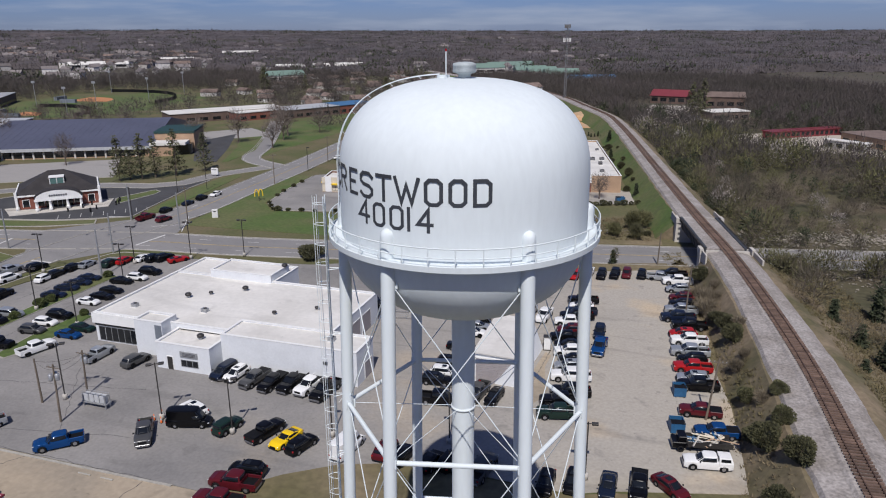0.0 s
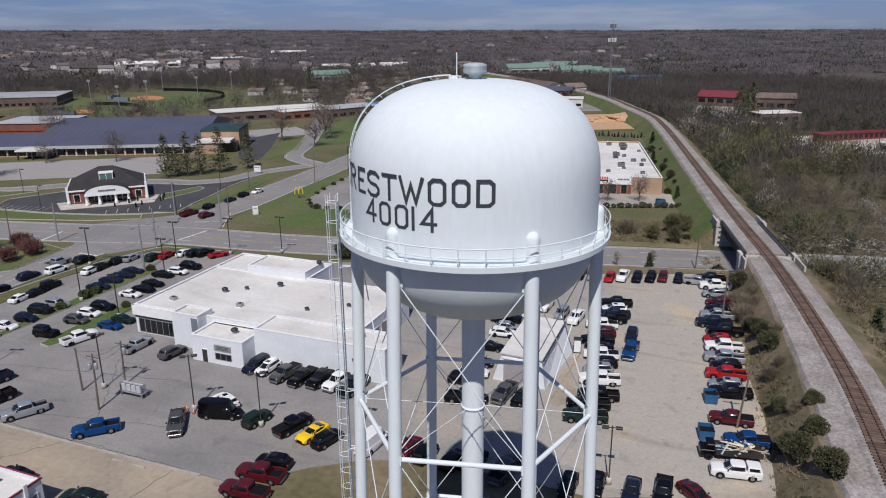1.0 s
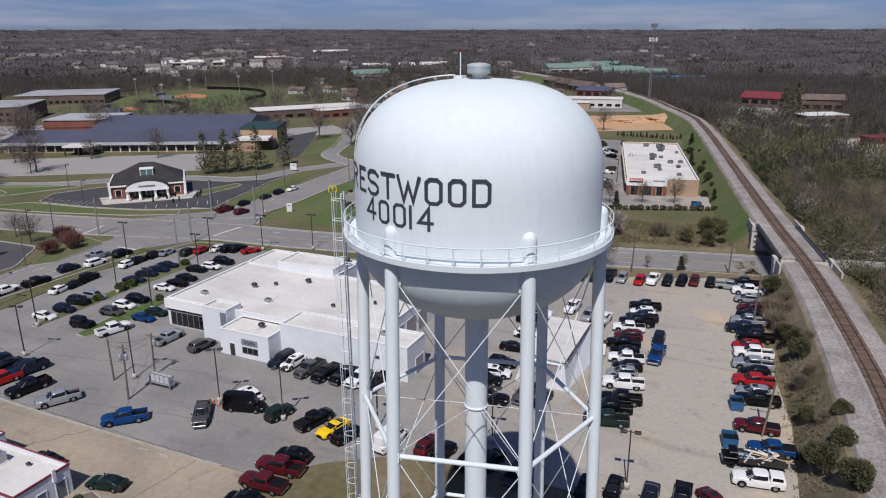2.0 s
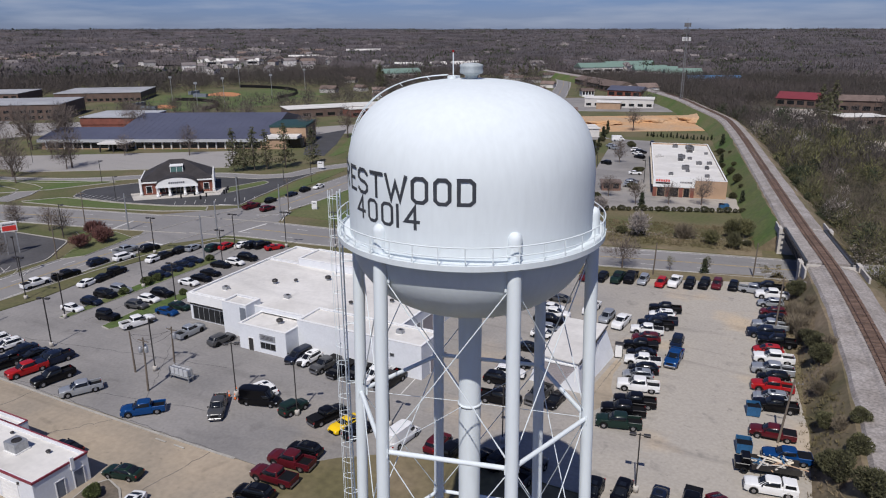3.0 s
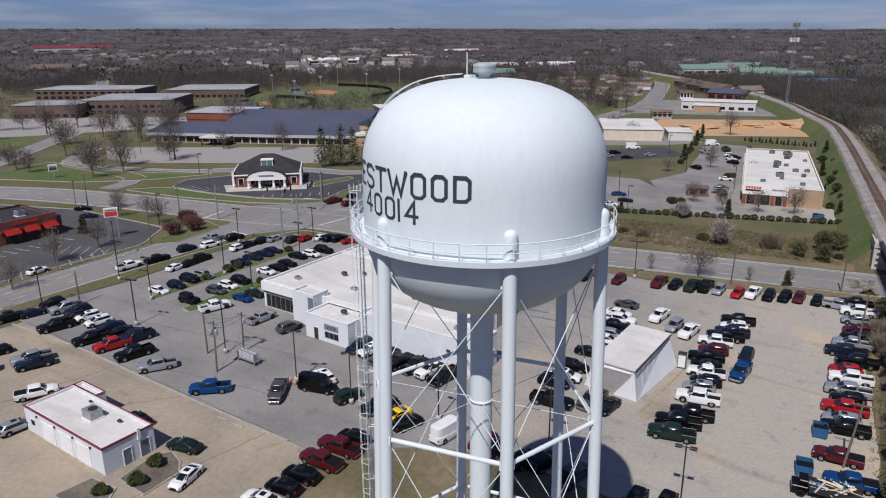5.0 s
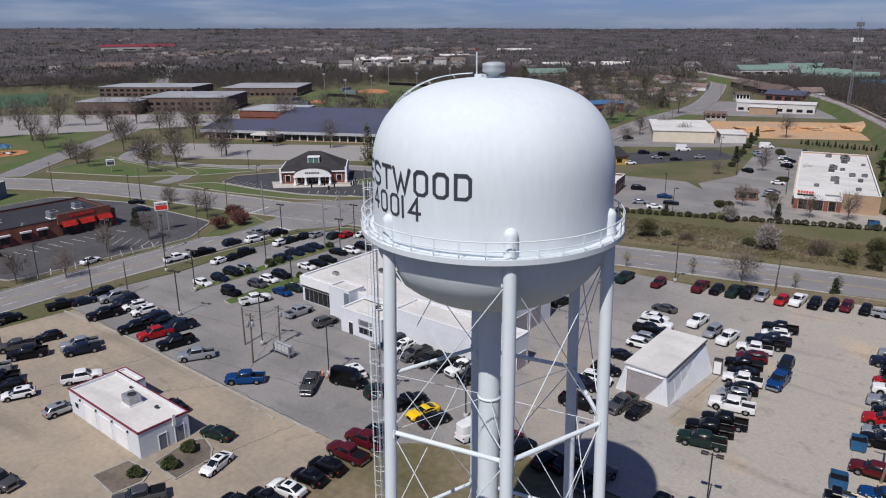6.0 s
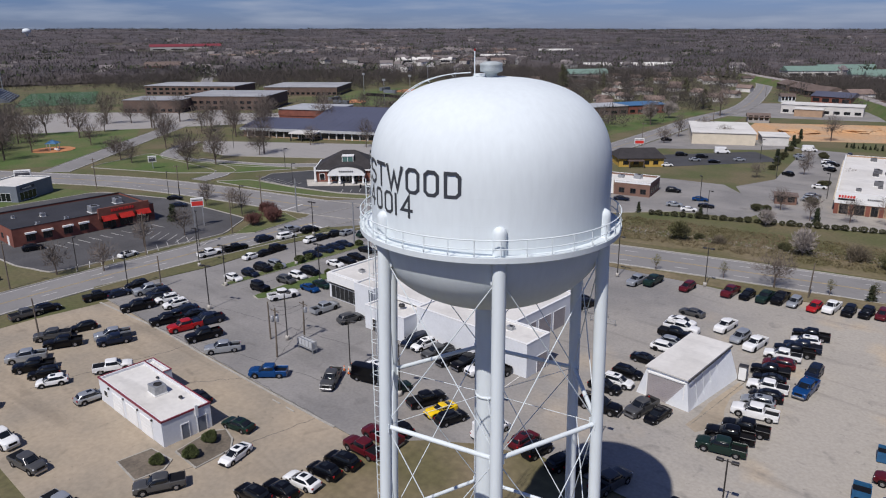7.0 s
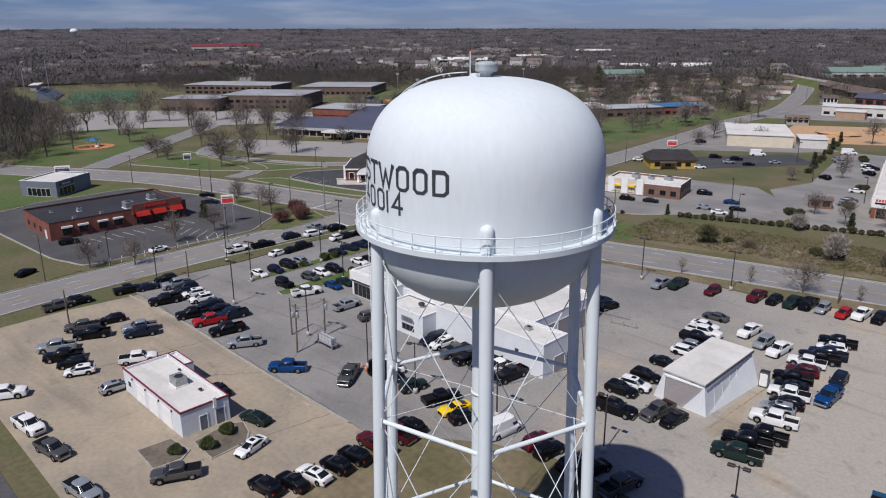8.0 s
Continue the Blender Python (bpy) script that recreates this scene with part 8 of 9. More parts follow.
def woods():
    rng = np.random.default_rng(11)
    near, mid, far, dark, pale, green, firs = [], [], [], [], [], [], []
    # thicket east of the railway
    for y in np.arange(-30, 700, 4.2):
        for k in range(70):
            x = rail_x(y) + 12 + k * 4.4 + rng.uniform(-2, 2)
            yy = y + rng.uniform(-2, 2)
            if x > 340 or in_clearing(x, yy) or (124 < yy < 142 and abs(yy - (126 + (x - 20) * 0.13)) < 7):
                continue
            d = math.hypot(x - 15, yy + 38)
            dense = noise.noise((x / 38, yy / 38, 5.0))
            if rng.random() > 0.78 + 0.5 * dense + (0.35 if yy > 240 else 0.0) - (0.62 if x < rail_x(y) + 26 and yy < 125 else 0.0):
                continue
            h = (3.2 + 6.0 * max(0, dense + 0.3) + 3.4 * rng.random()) if yy < 230 else 7 + 5.5 * rng.random()
            row = (x, yy, rise(x, yy) + max(0.0, bank_z(x, yy) - 0.3), h * rng.uniform(0.34, 0.5), h)
            pick = rng.random()
            if pick < 0.022 and yy < 330:
                pale.append(row)
            elif pick < 0.11 and yy < 420:
                dark.append((x, yy, rise(x, yy), h * 0.28, h * 0.9))
            elif pick < 0.36 and yy < 320:
                green.append(row)
            elif d < 260:
                near.append(row)
            else:
                mid.append(row)
    # dark evergreen and olive scrub pressing up to the ballast beyond the bridge
    for _ in range(150):
        yy = rng.uniform(168, 262)
        x = rail_x(yy) + rng.uniform(8.5, 19)
        h = rng.uniform(2.2, 4.6)
        (dark if rng.random() < 0.4 else green).append((x, yy, bank_z(x, yy) - 0.2, h * rng.uniform(0.45, 0.7), h))
    # brush along the road beyond the bridge
    for _ in range(90):
        x = rng.uniform(33, 95)
        yy = 120.5 + (x - 33) * 0.2 + rng.uniform(-6, 3.5)
        h = rng.uniform(3.5, 6.5)
        (green if rng.random() < 0.55 else near).append((x, yy, 0.1, h * rng.uniform(0.45, 0.6), h))
    # woods south of the school road
    for _ in range(1500):
        x = rng.uniform(-760, -286)
        edge = along_y([(-760, 140), (-497, 108), (-408, 96), (-329, 70), (-298, 52), (-286, 36)], x)
        y = edge - 2 - 150 * rng.random() ** 1.6
        h = rng.uniform(8, 14)
        mid.append((x, y, 0, h * rng.uniform(0.34, 0.48), h))
    # garden trees of the town
    for _ in range(1000):
        x, y = rng.uniform(-350, -152), rng.uniform(265, 640)
        road_gap = any((x - p[0]) ** 2 + (y - p[1]) ** 2 < 13 ** 2 for p in ROAD_SAMPLES)
        if road_gap or (x > -275 and y < 300) or (x < -310 and y > 290) or any((x - hx) ** 2 + (y - hy) ** 2 < (hr * 0.75) ** 2 for hx, hy, hr in OPEN_SPOTS) or rng.random() > 0.6 + 0.6 * noise.noise((x / 60, y / 60, 3.0)):
            continue
        h = rng.uniform(6, 13)
        mid.append((x, y, 0, h * rng.uniform(0.34, 0.5), h))
    for _ in range(160):
        x, y = rng.uniform(-95, -25), rng.uniform(455, 640)
        if x < rail_x(y) - 12 and not any((x - hx) ** 2 + (y - hy) ** 2 < (hr * 0.7) ** 2 for hx, hy, hr in OPEN_SPOTS):
            h = rng.uniform(6, 12)
            mid.append((x, y, 0, h * rng.uniform(0.34, 0.5), h))
    # woods closing up behind the ball fields and the high school
    for x0, x1, y0, y1, count in ((-520, -290, 474, 660, 900), (-640, -452, 318, 480, 520), (-800, -560, 240, 420, 620)):
        for _ in range(count):
            x, y = rng.uniform(x0, x1), rng.uniform(y0, y1)
            if any((x - p[0]) ** 2 + (y - p[1]) ** 2 < 12 ** 2 for p in ROAD_SAMPLES) or any((x - hx) ** 2 + (y - hy) ** 2 < (hr * 0.8) ** 2 for hx, hy, hr in OPEN_SPOTS):
                continue
            h = rng.uniform(8, 14)
            mid.append((x, y, rise(x, y), h * rng.uniform(0.34, 0.48), h))
    # town trees between the houses and the woods behind the fields
    for _ in range(4600):
        a, d = radians(rng.uniform(60, 178)), rng.uniform(420, 760)
        x, y = d * math.cos(a), d * math.sin(a)
        if x > rail_x(min(y, 740)) - 14 and y < 760:
            continue
        field = (-450 < x < -318 and 285 < y < 470) or (-470 < x < -330 and 90 < y < 250) or (-300 < x < -200 and 130 < y < 300) or (-150 < x < -20 and y < 500) or ((x + 575) ** 2 + (y - 170) ** 2 < 78 ** 2) or (-540 < x < -400 and 195 < y < 300 and noise.noise((x / 30, y / 30, 1.0)) > -0.15) or (-830 < x < -700 and 305 < y < 400)
        road_gap = any((x - p[0]) ** 2 + (y - p[1]) ** 2 < 14 ** 2 for p in ROAD_SAMPLES)
        if field or road_gap or any((x - hx) ** 2 + (y - hy) ** 2 < hr * hr for hx, hy, hr in OPEN_SPOTS) or rng.random() > 0.62 + 0.6 * noise.noise((x / 90, y / 90, 2.0)):
            continue
        h = rng.uniform(7, 13)
        mid.append((x, y, rise(x, y), h * rng.uniform(0.34, 0.48), h))
    for _ in range(52000):
        a = radians(rng.uniform(38, 188))
        d = 760 * (4650 / 760) ** rng.random() ** 1.25
        x, y = d * math.cos(a), d * math.sin(a)
        clear = noise.noise((x / 420, y / 260, 9.0))
        if clear > 0.40 and rng.random() > 0.12:
            continue
        k = 1 + d / 2600
        h = rng.uniform(8, 13) * (0.85 + 0.2 * k)
        if any((x - hx) ** 2 + (y - hy) ** 2 < hr * hr for hx, hy, hr in OPEN_SPOTS):
            continue
        (firs if rng.random() < 0.05 + 0.26 * max(0, noise.noise((x / 140, y / 140, 6.0))) else far).append((x, y, rise(x, y), h * rng.uniform(0.45, 0.75) * k, h * 1.05))
    # canopy of the far woods, open over fields, houses and roads
    bm = bmesh.new()
    grid, spots = [], [(hx, hy, hr) for hx, hy, hr in OPEN_SPOTS]
    for i in range(170):
        d = 770 * (4690 / 770) ** (i / 169)
        ring = []
        for j in range(420):
            a = radians(38 + 150 * j / 419)
            x, y = d * math.cos(a), d * math.sin(a)
            k = noise.noise((x / 16, y / 16, 1.0)) * 2.4 + noise.noise((x / 60, y / 60, 4.0)) * 2.0
            ring.append((x, y, rise(x, y) + 8.0 + k + 1.2 * noise.noise((x / 5.5, y / 5.5, 8.0))))
        grid.append(ring)
    keep = {}

    def is_open(x, y):
        if noise.noise((x / 420, y / 260, 9.0)) > 0.40:
            return True
        if x > -1000 and y < 1000 and any((x - p[0]) ** 2 + (y - p[1]) ** 2 < 20 ** 2 for p in ROAD_SAMPLES):
            return True
        if math.hypot(x, y) < 760 and ((-480 < x < -310 and y < 480) or (-160 < x < 10 and y < 720) or (-670 < x < -400 and 90 < y < 330) or noise.noise((x / 80, y / 80, 2.0)) < 0.05):
            return True
        return any((x - hx) ** 2 + (y - hy) ** 2 < hr * hr * 1.3 for hx, hy, hr in spots)

    for i in range(169):
        for j in range(419):
            x, y, _ = grid[i][j]
            if is_open(x, y):
                continue
            q = []
            for a, b in ((i, j), (i, j + 1), (i + 1, j + 1), (i + 1, j)):
                if (a, b) not in keep:
                    keep[(a, b)] = bm.verts.new(grid[a][b])
                q.append(keep[(a, b)])
            bm.faces.new(q)
    rim = [e for e in bm.edges if len(e.link_faces) == 1]
    for v in {v for e in rim for v in e.verts}:
        v.co.z -= 7.6
    tagged(part("woods_canopy", bm, M_CANOPY), "dense bare canopy of the far woods", "woods", kind="stuff")
    for name, rows, per, m, lift, thin, up, length, label in (
        ("woodland_thicket", near, 240, M_THICKET, 0.05, 0.016, 1.1, 0.5, "bare brown thicket beyond the railway"),
        ("budding_thicket", green, 250, M_BUD, 0.02, 0.03, 0.8, 0.26, "olive green budding brush beyond the railway"),
        ("evergreen_thicket", dark, 260, M_CONIFER, 0.0, 0.06, 0.4, 0.4, "dark cedars scattered through the thicket"),
        ("blossom_thicket", pale, 260, M_BLOSSOM, 0.1, 0.026, 0.8, 0.22, "pale blossoming trees in the thicket"),
        ("town_woods", mid, 74, M_TOWNWOOD, 0.05, 0.024, 1.3, 0.5, "bare brown woods among the houses"),
        ("far_firs", firs, 22, M_CONIFER, 0.05, 0.08, 0.5, 0.3, "dark green firs among the far woods"),
        ("far_woods", far, 10, M_WOODS, 0.1, 0.036, 1.6, 0.32, "bare purple-brown woods to the horizon"),
    ):
        q = np.array(rows)
        me = slivers(name, q[:, :3], per, q[:, 3:5], m, rng, lift, thin, up, length, 0.3)
        tagged(new(name, me), label, "woods", kind="stuff")
    stems = bmesh.new()
    for x, y, z, r, h in near[:900]:
        tube(stems, (x, y, z - 0.1), (x + 0.2, y, z + h * 0.6), 0.09, 0.04, sides=3, caps=False)
    tagged(part("thicket_stems", stems, M_BARK), "thin grey stems in the thicket", "woods", kind="stuff")


ROAD_SAMPLES = [p for line in (ROAD_C, ROAD_E) for p in smooth_line(line, 10)]
woods()


def grass_tufts():
    """Rough grass blades along the railway bank and meadow."""
    rng = np.random.default_rng(4)
    rows = []
    for _ in range(5200):
        y = rng.uniform(22, 130)
        west = rng.random() < 0.22
        x = rail_x(y) + (rng.uniform(-11, -6.4) if west else rng.uniform(7.5, 22))
        rows.append((x, y, bank_z(x, y) - 0.05, rng.uniform(0.3, 0.7), rng.uniform(0.15, 0.45) if west else rng.uniform(0.3, 0.9)))
    for _ in range(3500):
        x = rng.uniform(-66, 10)
        rows.append((x, 131 + 0.19 * (x + 60) + rng.uniform(-6, 16), 0.1, rng.uniform(0.3, 0.8), rng.uniform(0.2, 0.7)))
    q = np.array(rows)
    me = slivers("rough_grass", q[:, :3], 9, q[:, 3:5], M_DRYGRASS, rng, 0.0, 0.12, 1.2, 0.9, 0.1)
    tagged(new("rough_grass", me), "tufts of rough dry grass", "grass", kind="stuff")


grass_tufts()


# ---- poles, lamps, signs and lot furniture ----
def lamp_post(x, y, h, turn=0.0, heads=2, base=True):
    """A car park lamp: concrete plinth, square shaft, cross arm and shoebox heads."""
    ob = empty("lamp_post", Matrix.Translation((x, y, 0.1)) @ Matrix.Rotation(radians(turn), 4, "Z"))
    if base:
        part("plinth", lathe([(0.0, 0.0), (0.36, 0.0), (0.36, 0.75), (0.32, 0.8), (0.0, 0.8)], 14), M_CONCRETE, ob, "pale concrete plinth")
    part("shaft", boxes((-0.075, -0.075, 0.0, 0.075, 0.075, h)), M_POLE, ob)
    part("arm", boxes((-0.55 if heads > 1 else 0, -0.04, h - 0.25, 0.55, 0.04, h - 0.17)), M_POLE, ob)
    for s in ((-1, 1) if heads > 1 else (1,)):
        head = part("lamp_head", boxes((s * 0.78 - 0.38, -0.24, h - 0.34, s * 0.78 + 0.38, 0.24, h - 0.08), bevel=0.03), M_POLE, ob, "dark shoebox lamp head")
        part("lens", boxes((s * 0.78 - 0.3, -0.18, h - 0.37, s * 0.78 + 0.3, 0.18, h - 0.34)), M_SIGN, head)
    return tagged(ob, "dark bronze double-headed car park lamp post on concrete plinth" if heads > 1 else "dark single-headed street lamp post", "lamp post", "lamp posts")


for x, y, h, t in ((-52, 30.8, 8.6, 35), (-40.6, 30.5, 8.2, 35), (-92.2, 29.8, 9.0, 20), (-101.4, 39.0, 9.0, 20), (-101.6, 57.2, 8.6, 20), (-69.2, 31.3, 9.0, 30), (-27.6, 33.8, 8.4, 0), (-12.4, 36.9, 8.2, 10), (5.3, 34.3, 7.7, 10), (-42.7, 98, 9.2, 5), (-26.2, 104.6, 8.4, 5), (-118.2, 75, 9, 10), (-117.4, 42, 9, 10), (-103, 86, 9, 10), (-93, 93, 9, 10), (-82, 98.2, 9, 10), (-97, 75.4, 8.5, 10), (-88.2, 53.4, 8.6, 10), (-61, 60.5, 8, 0)):
    if (x, y) != (-61, 60.5):
        lamp_post(x, y, h, t)
for x, y, h in ((-131.9, 50.2, 9), (-115.9, 24.8, 8), (-134.5, 22, 8), (-150, 74, 9), (-185, 70, 9), (-132, 119.5, 9), (-134.5, 158, 9), (-117, 196, 9), (-66, 120.5, 8), (-52, 226, 8), (-30, 205, 8), (-58, 176, 8), (-48.3, 158, 8), (-172, 108, 8), (-200, 125, 8), (-140, 150, 8), (-260, 140, 8), (-70, 262, 8)):
    lamp_post(x, y, h, (x * 7) % 180, 1, False)


def wood_pole(x, y, h, lean=(0, 0), arms=1, transformers=0, turn=0.0):
    """A wooden utility pole with cross arms, insulators and transformer cans."""
    ob = empty("utility_pole", Matrix.Translation((x, y, 0)) @ Matrix.Rotation(radians(turn), 4, "Z"))
    tip = Vector((lean[0], lean[1], h))
    bm = bmesh.new()
    tube(bm, (0, 0, -0.3), tip, 0.16, 0.11, 10)
    part("shaft", bm, M_WOODPOLE, ob)
    for k in range(arms):
        c = tip * (1 - (0.5 + 0.9 * k) / h)
        arm = part("cross_arm", boxes((c.x - 1.1, c.y - 0.06, c.z - 0.06, c.x + 1.1, c.y + 0.06, c.z + 0.06)), M_WOODPOLE, ob)
        part("insulator", tubes([((c.x + s, c.y, c.z + 0.06), (c.x + s, c.y, c.z + 0.22), 0.05) for s in (-1.0, -0.5, 0.5, 1.0)], 6), M_STEEL, arm)
    for k in range(transformers):
        c = tip * 0.8
        a = 2.1 * k
        part("transformer", lathe([(0.0, 0.0), (0.27, 0.0), (0.29, 0.1), (0.29, 0.85), (0.2, 0.95), (0.0, 0.97)], 14), M_STEEL, ob, "grey transformer can").location = (c.x + 0.48 * math.cos(a), c.y + 0.48 * math.sin(a), c.z - 0.5)
    return tagged(ob, "weathered wooden utility pole" + (" with grey transformer cans" if transformers else ""), "utility pole", "utility poles")


wood_pole(-64.9, 26.1, 8.8, (0.3, 0.1), 1, 3)
wood_pole(-71.6, 29.5, 7.0, (-0.2, 0.1), 0, 0)
wood_pole(-67.1, 33.3, 7.2, (0.1, 0.2), 1, 1)
wood_pole(19.4, 52.6, 9.1, (0.9, 0.6), 1)
wood_pole(17.0, 90.4, 10.0, (0.3, 0.2), 1)
wood_pole(11.2, 119.6, 7.6, (0.2, 0.1), 0)
wood_pole(-8.2, 111.5, 7.4, (0.3, 0), 0)
wood_pole(-102.1, 2.7, 7.5, (-0.6, 0.1), 0)
wood_pole(-110.8, 29.5, 7.0, (0, 0), 0)
for x, y in ((-133.8, 8), (-134.8, 38), (-136, 62), (-152, 82), (-186, 74), (-220, 62), (-113.5, 119.5), (-117.2, 172), (-118.2, 215), (-122, 262), (-127.5, 315), (-134.5, 372), (-150, 500), (-70, 130), (32, 270), (40, 330)):
    wood_pole(x, y, 10.5, (0.1, 0), 1, 0, 30)


def wire(a, b, sag=0.5):
    n = 8
    pts = [Vector(a).lerp(Vector(b), i / n) - Vector((0, 0, sag * 4 * (i / n) * (1 - i / n))) for i in range(n + 1)]
    bm = bmesh.new()
    for p, q in zip(pts, pts[1:]):
        tube(bm, p, q, 0.018, sides=3, caps=False)
    return tagged(part("power_cable", bm, M_BLACKTRIM), "thin dark overhead cable between poles", "cable", "cables")


for a, b in (((-64.7, 26.2, 8.4), (-67.0, 33.4, 7.0)), ((-64.7, 26.2, 8.0), (-71.7, 29.6, 6.7)), ((-71.7, 29.6, 6.6), (-67.0, 33.4, 6.6)), ((-64.7, 26.2, 7.6), (-67.0, 33.4, 6.2))):
    wire(a, b)


def transformer_rack(x, y, turn):
    """Steel stand carrying a row of electrical cabinets beside the poles."""
    ob = empty("transformer_rack", Matrix.Translation((x, y, 0.1)) @ Matrix.Rotation(radians(turn), 4, "Z"))
    for sx in (-1.9, 1.9):
        part("post", boxes((sx - 0.08, -0.5, 0, sx + 0.08, -0.34, 2.0), (sx - 0.08, 0.34, 0, sx + 0.08, 0.5, 2.0)), M_STEEL, ob)
    part("platform", boxes((-2.1, -0.6, 0.7, 2.1, 0.6, 0.85)), M_STEEL, ob)
    for i in range(4):
        cab = part("cabinet", boxes((-1.8 + 0.92 * i, -0.4, 0.85, -1.0 + 0.92 * i, 0.4, 2.0), bevel=0.03), M_SILVERROOF, ob, "grey electrical cabinet")
        part("door", boxes((-1.74 + 0.92 * i, -0.43, 0.92, -1.06 + 0.92 * i, -0.4, 1.92)), M_SILVERROOF, cab)
    part("top_rail", tubes([((-2, -0.42, 2.2), (2, -0.42, 2.2), 0.05), ((-2, 0.42, 2.2), (2, 0.42, 2.2), 0.05)], 6), M_STEEL, ob)
    return tagged(ob, "grey steel rack of electrical cabinets in the lot", "electrical rack")


transformer_rack(-63.2, 31.0, 0)


def cone(x, y):
    ob = empty("traffic_cone", Matrix.Translation((x, y, 0.104)))
    part("base", boxes((-0.2, -0.2, 0, 0.2, 0.2, 0.04)), M_BLACKTRIM, ob)
    part("body", lathe([(0.15, 0.04), (0.04, 0.95), (0.0, 0.96)], 12), M_ORANGE, ob)
    part("collar", lathe([(0.109, 0.42), (0.113, 0.43), (0.085, 0.65), (0.08, 0.66)], 12), M_SIGN, ob)
    return tagged(ob, "orange traffic cone at the foot of a lamp post", "traffic cone", "cones")


for x, y in ((-52.9, 30.3), (-51.4, 31.6), (-52.6, 31.6), (-51.5, 30.0)):
    cone(x, y)


def dumpster(x, y, turn, sx=3.4, sy=2.0, h=1.7):
    ob = empty("dumpster", Matrix.Translation((x, y, 0.104)) @ Matrix.Rotation(radians(turn), 4, "Z"))
    t = 0.08
    bm = boxes((-sx / 2, -sy / 2, 0.12, sx / 2, -sy / 2 + t, h), (-sx / 2, sy / 2 - t, 0.12, sx / 2, sy / 2, h), (-sx / 2, -sy / 2 + t, 0.12, -sx / 2 + t, sy / 2 - t, h), (sx / 2 - t, -sy / 2 + t, 0.12, sx / 2, sy / 2 - t, h), (-sx / 2 + t, -sy / 2 + t, 0.12, sx / 2 - t, sy / 2 - t, 0.2))
    part("tub", bm, M_BLUE, ob, "blue steel tub")
    for i in range(4):
        part("rib", boxes((-sx / 2 + 0.3 + i * (sx - 0.7) / 3, -sy / 2 - 0.08, 0.15, -sx / 2 + 0.4 + i * (sx - 0.7) / 3, -sy / 2, h)), M_BLUE, ob)
    part("lid", boxes((-sx / 2, -sy / 2, h, 0.0, sy / 2, h + 0.06)), M_BLACKTRIM, ob, "black lid")
    part("skid", boxes((-sx / 2, -0.7, 0, sx / 2, -0.5, 0.12), (-sx / 2, 0.5, 0, sx / 2, 0.7, 0.12)), M_POLE, ob)
    return tagged(ob, "blue steel dumpster standing open", "dumpster", "dumpsters")


dumpster(-1.4, 178.5, 20, 2.6, 1.8, 1.6)
dumpster(15.9, 59.0, 100, 2.0, 1.7, 1.5)
dumpster(15.6, 48.8, 100, 2.2, 1.8, 1.5)
park("Pb", 20.6, 48.6, 190, "beside the scrap truck")


def junk_truck(x, y, turn):
    """Flatbed truck heaped with scrap timber and tarpaulin."""
    ob = empty("flatbed_truck", Matrix.Translation((x, y, 0.104)) @ Matrix.Rotation(radians(turn), 4, "Z"))
    part("bed", boxes((-3.6, -1.15, 0.85, 1.9, 1.15, 1.05)), M_POLE, ob)
    for yy in (-1.15, 1.05):
        part("side_board", boxes((-3.6, yy, 1.05, 1.9, yy + 0.1, 1.6)), M_POLE, ob)
    part("cab", boxes((2.0, -1.0, 0.5, 3.7, 1.0, 1.35), (2.0, -0.9, 1.35, 3.0, 0.9, 2.1), bevel=0.08), PAINTS["black"], ob)
    part("windscreen", quad_plate([(3.04, -0.8, 1.42), (3.04, 0.8, 1.42), (3.02, 0.75, 2.0), (3.02, -0.75, 2.0)], 0.01), M_WINDOW, ob)
    rng = random.Random(3)
    for i in range(30):
        c = Vector((rng.uniform(-3.2, 1.5), rng.uniform(-0.9, 0.9), 1.1 + rng.uniform(0, 0.7)))
        dd = Vector((rng.uniform(-1, 1), rng.uniform(-0.5, 0.5), rng.uniform(-0.15, 0.15))).normalized() * rng.uniform(0.4, 1.2)
        part("scrap_board", tubes([(c - dd, c + dd, rng.uniform(0.06, 0.16))], 4), (M_CONCRETE, M_STUCCO, M_BRICKTAN, M_SIGN, M_STUCCO, M_BLUE, M_CONCRETE)[i % 7], ob)
    for xx in (2.7, -1.6, -2.6):
        for s in (1, -1):
            piece("wheel", TEMPLATES[("tyre", 0.44)], ob, Matrix.Translation((xx, s * 0.95, 0.41)) @ Matrix.Rotation(radians(-90 * s), 4, "X"))
    return tagged(ob, "dark flatbed truck heaped with scrap timber", "truck")


junk_truck(18.6, 45.0, 190)


def pylon_sign(x, y, h, w, turn, face, label, legs=2):
    ob = empty("pylon_sign", Matrix.Translation((x, y, 0)) @ Matrix.Rotation(radians(turn), 4, "Z"))
    for s in ((-0.35, 0.35) if legs == 2 else (0,)):
        part("post", boxes((s * w - 0.14, -0.14, 0, s * w + 0.14, 0.14, h - 1.2)), M_STEEL, ob)
    part("cabinet", boxes((-w / 2, -0.3, h - 2.4, w / 2, 0.3, h), bevel=0.05), M_SIGN, ob, "white sign cabinet")
    part("sign_panel", boxes((-w / 2 + 0.25, -0.34, h - 2.1, w / 2 - 0.25, -0.3, h - 0.9)), face, ob, "coloured sign panel")
    part("lettering", boxes(*[(-w / 2 + 0.35 + 0.3 * i, -0.36, h - 0.7, -w / 2 + 0.55 + 0.3 * i, -0.3, h - 0.4) for i in range(int((w - 0.6) / 0.3))]), M_SIGNBAR, ob)
    return tagged(ob, label, "sign")


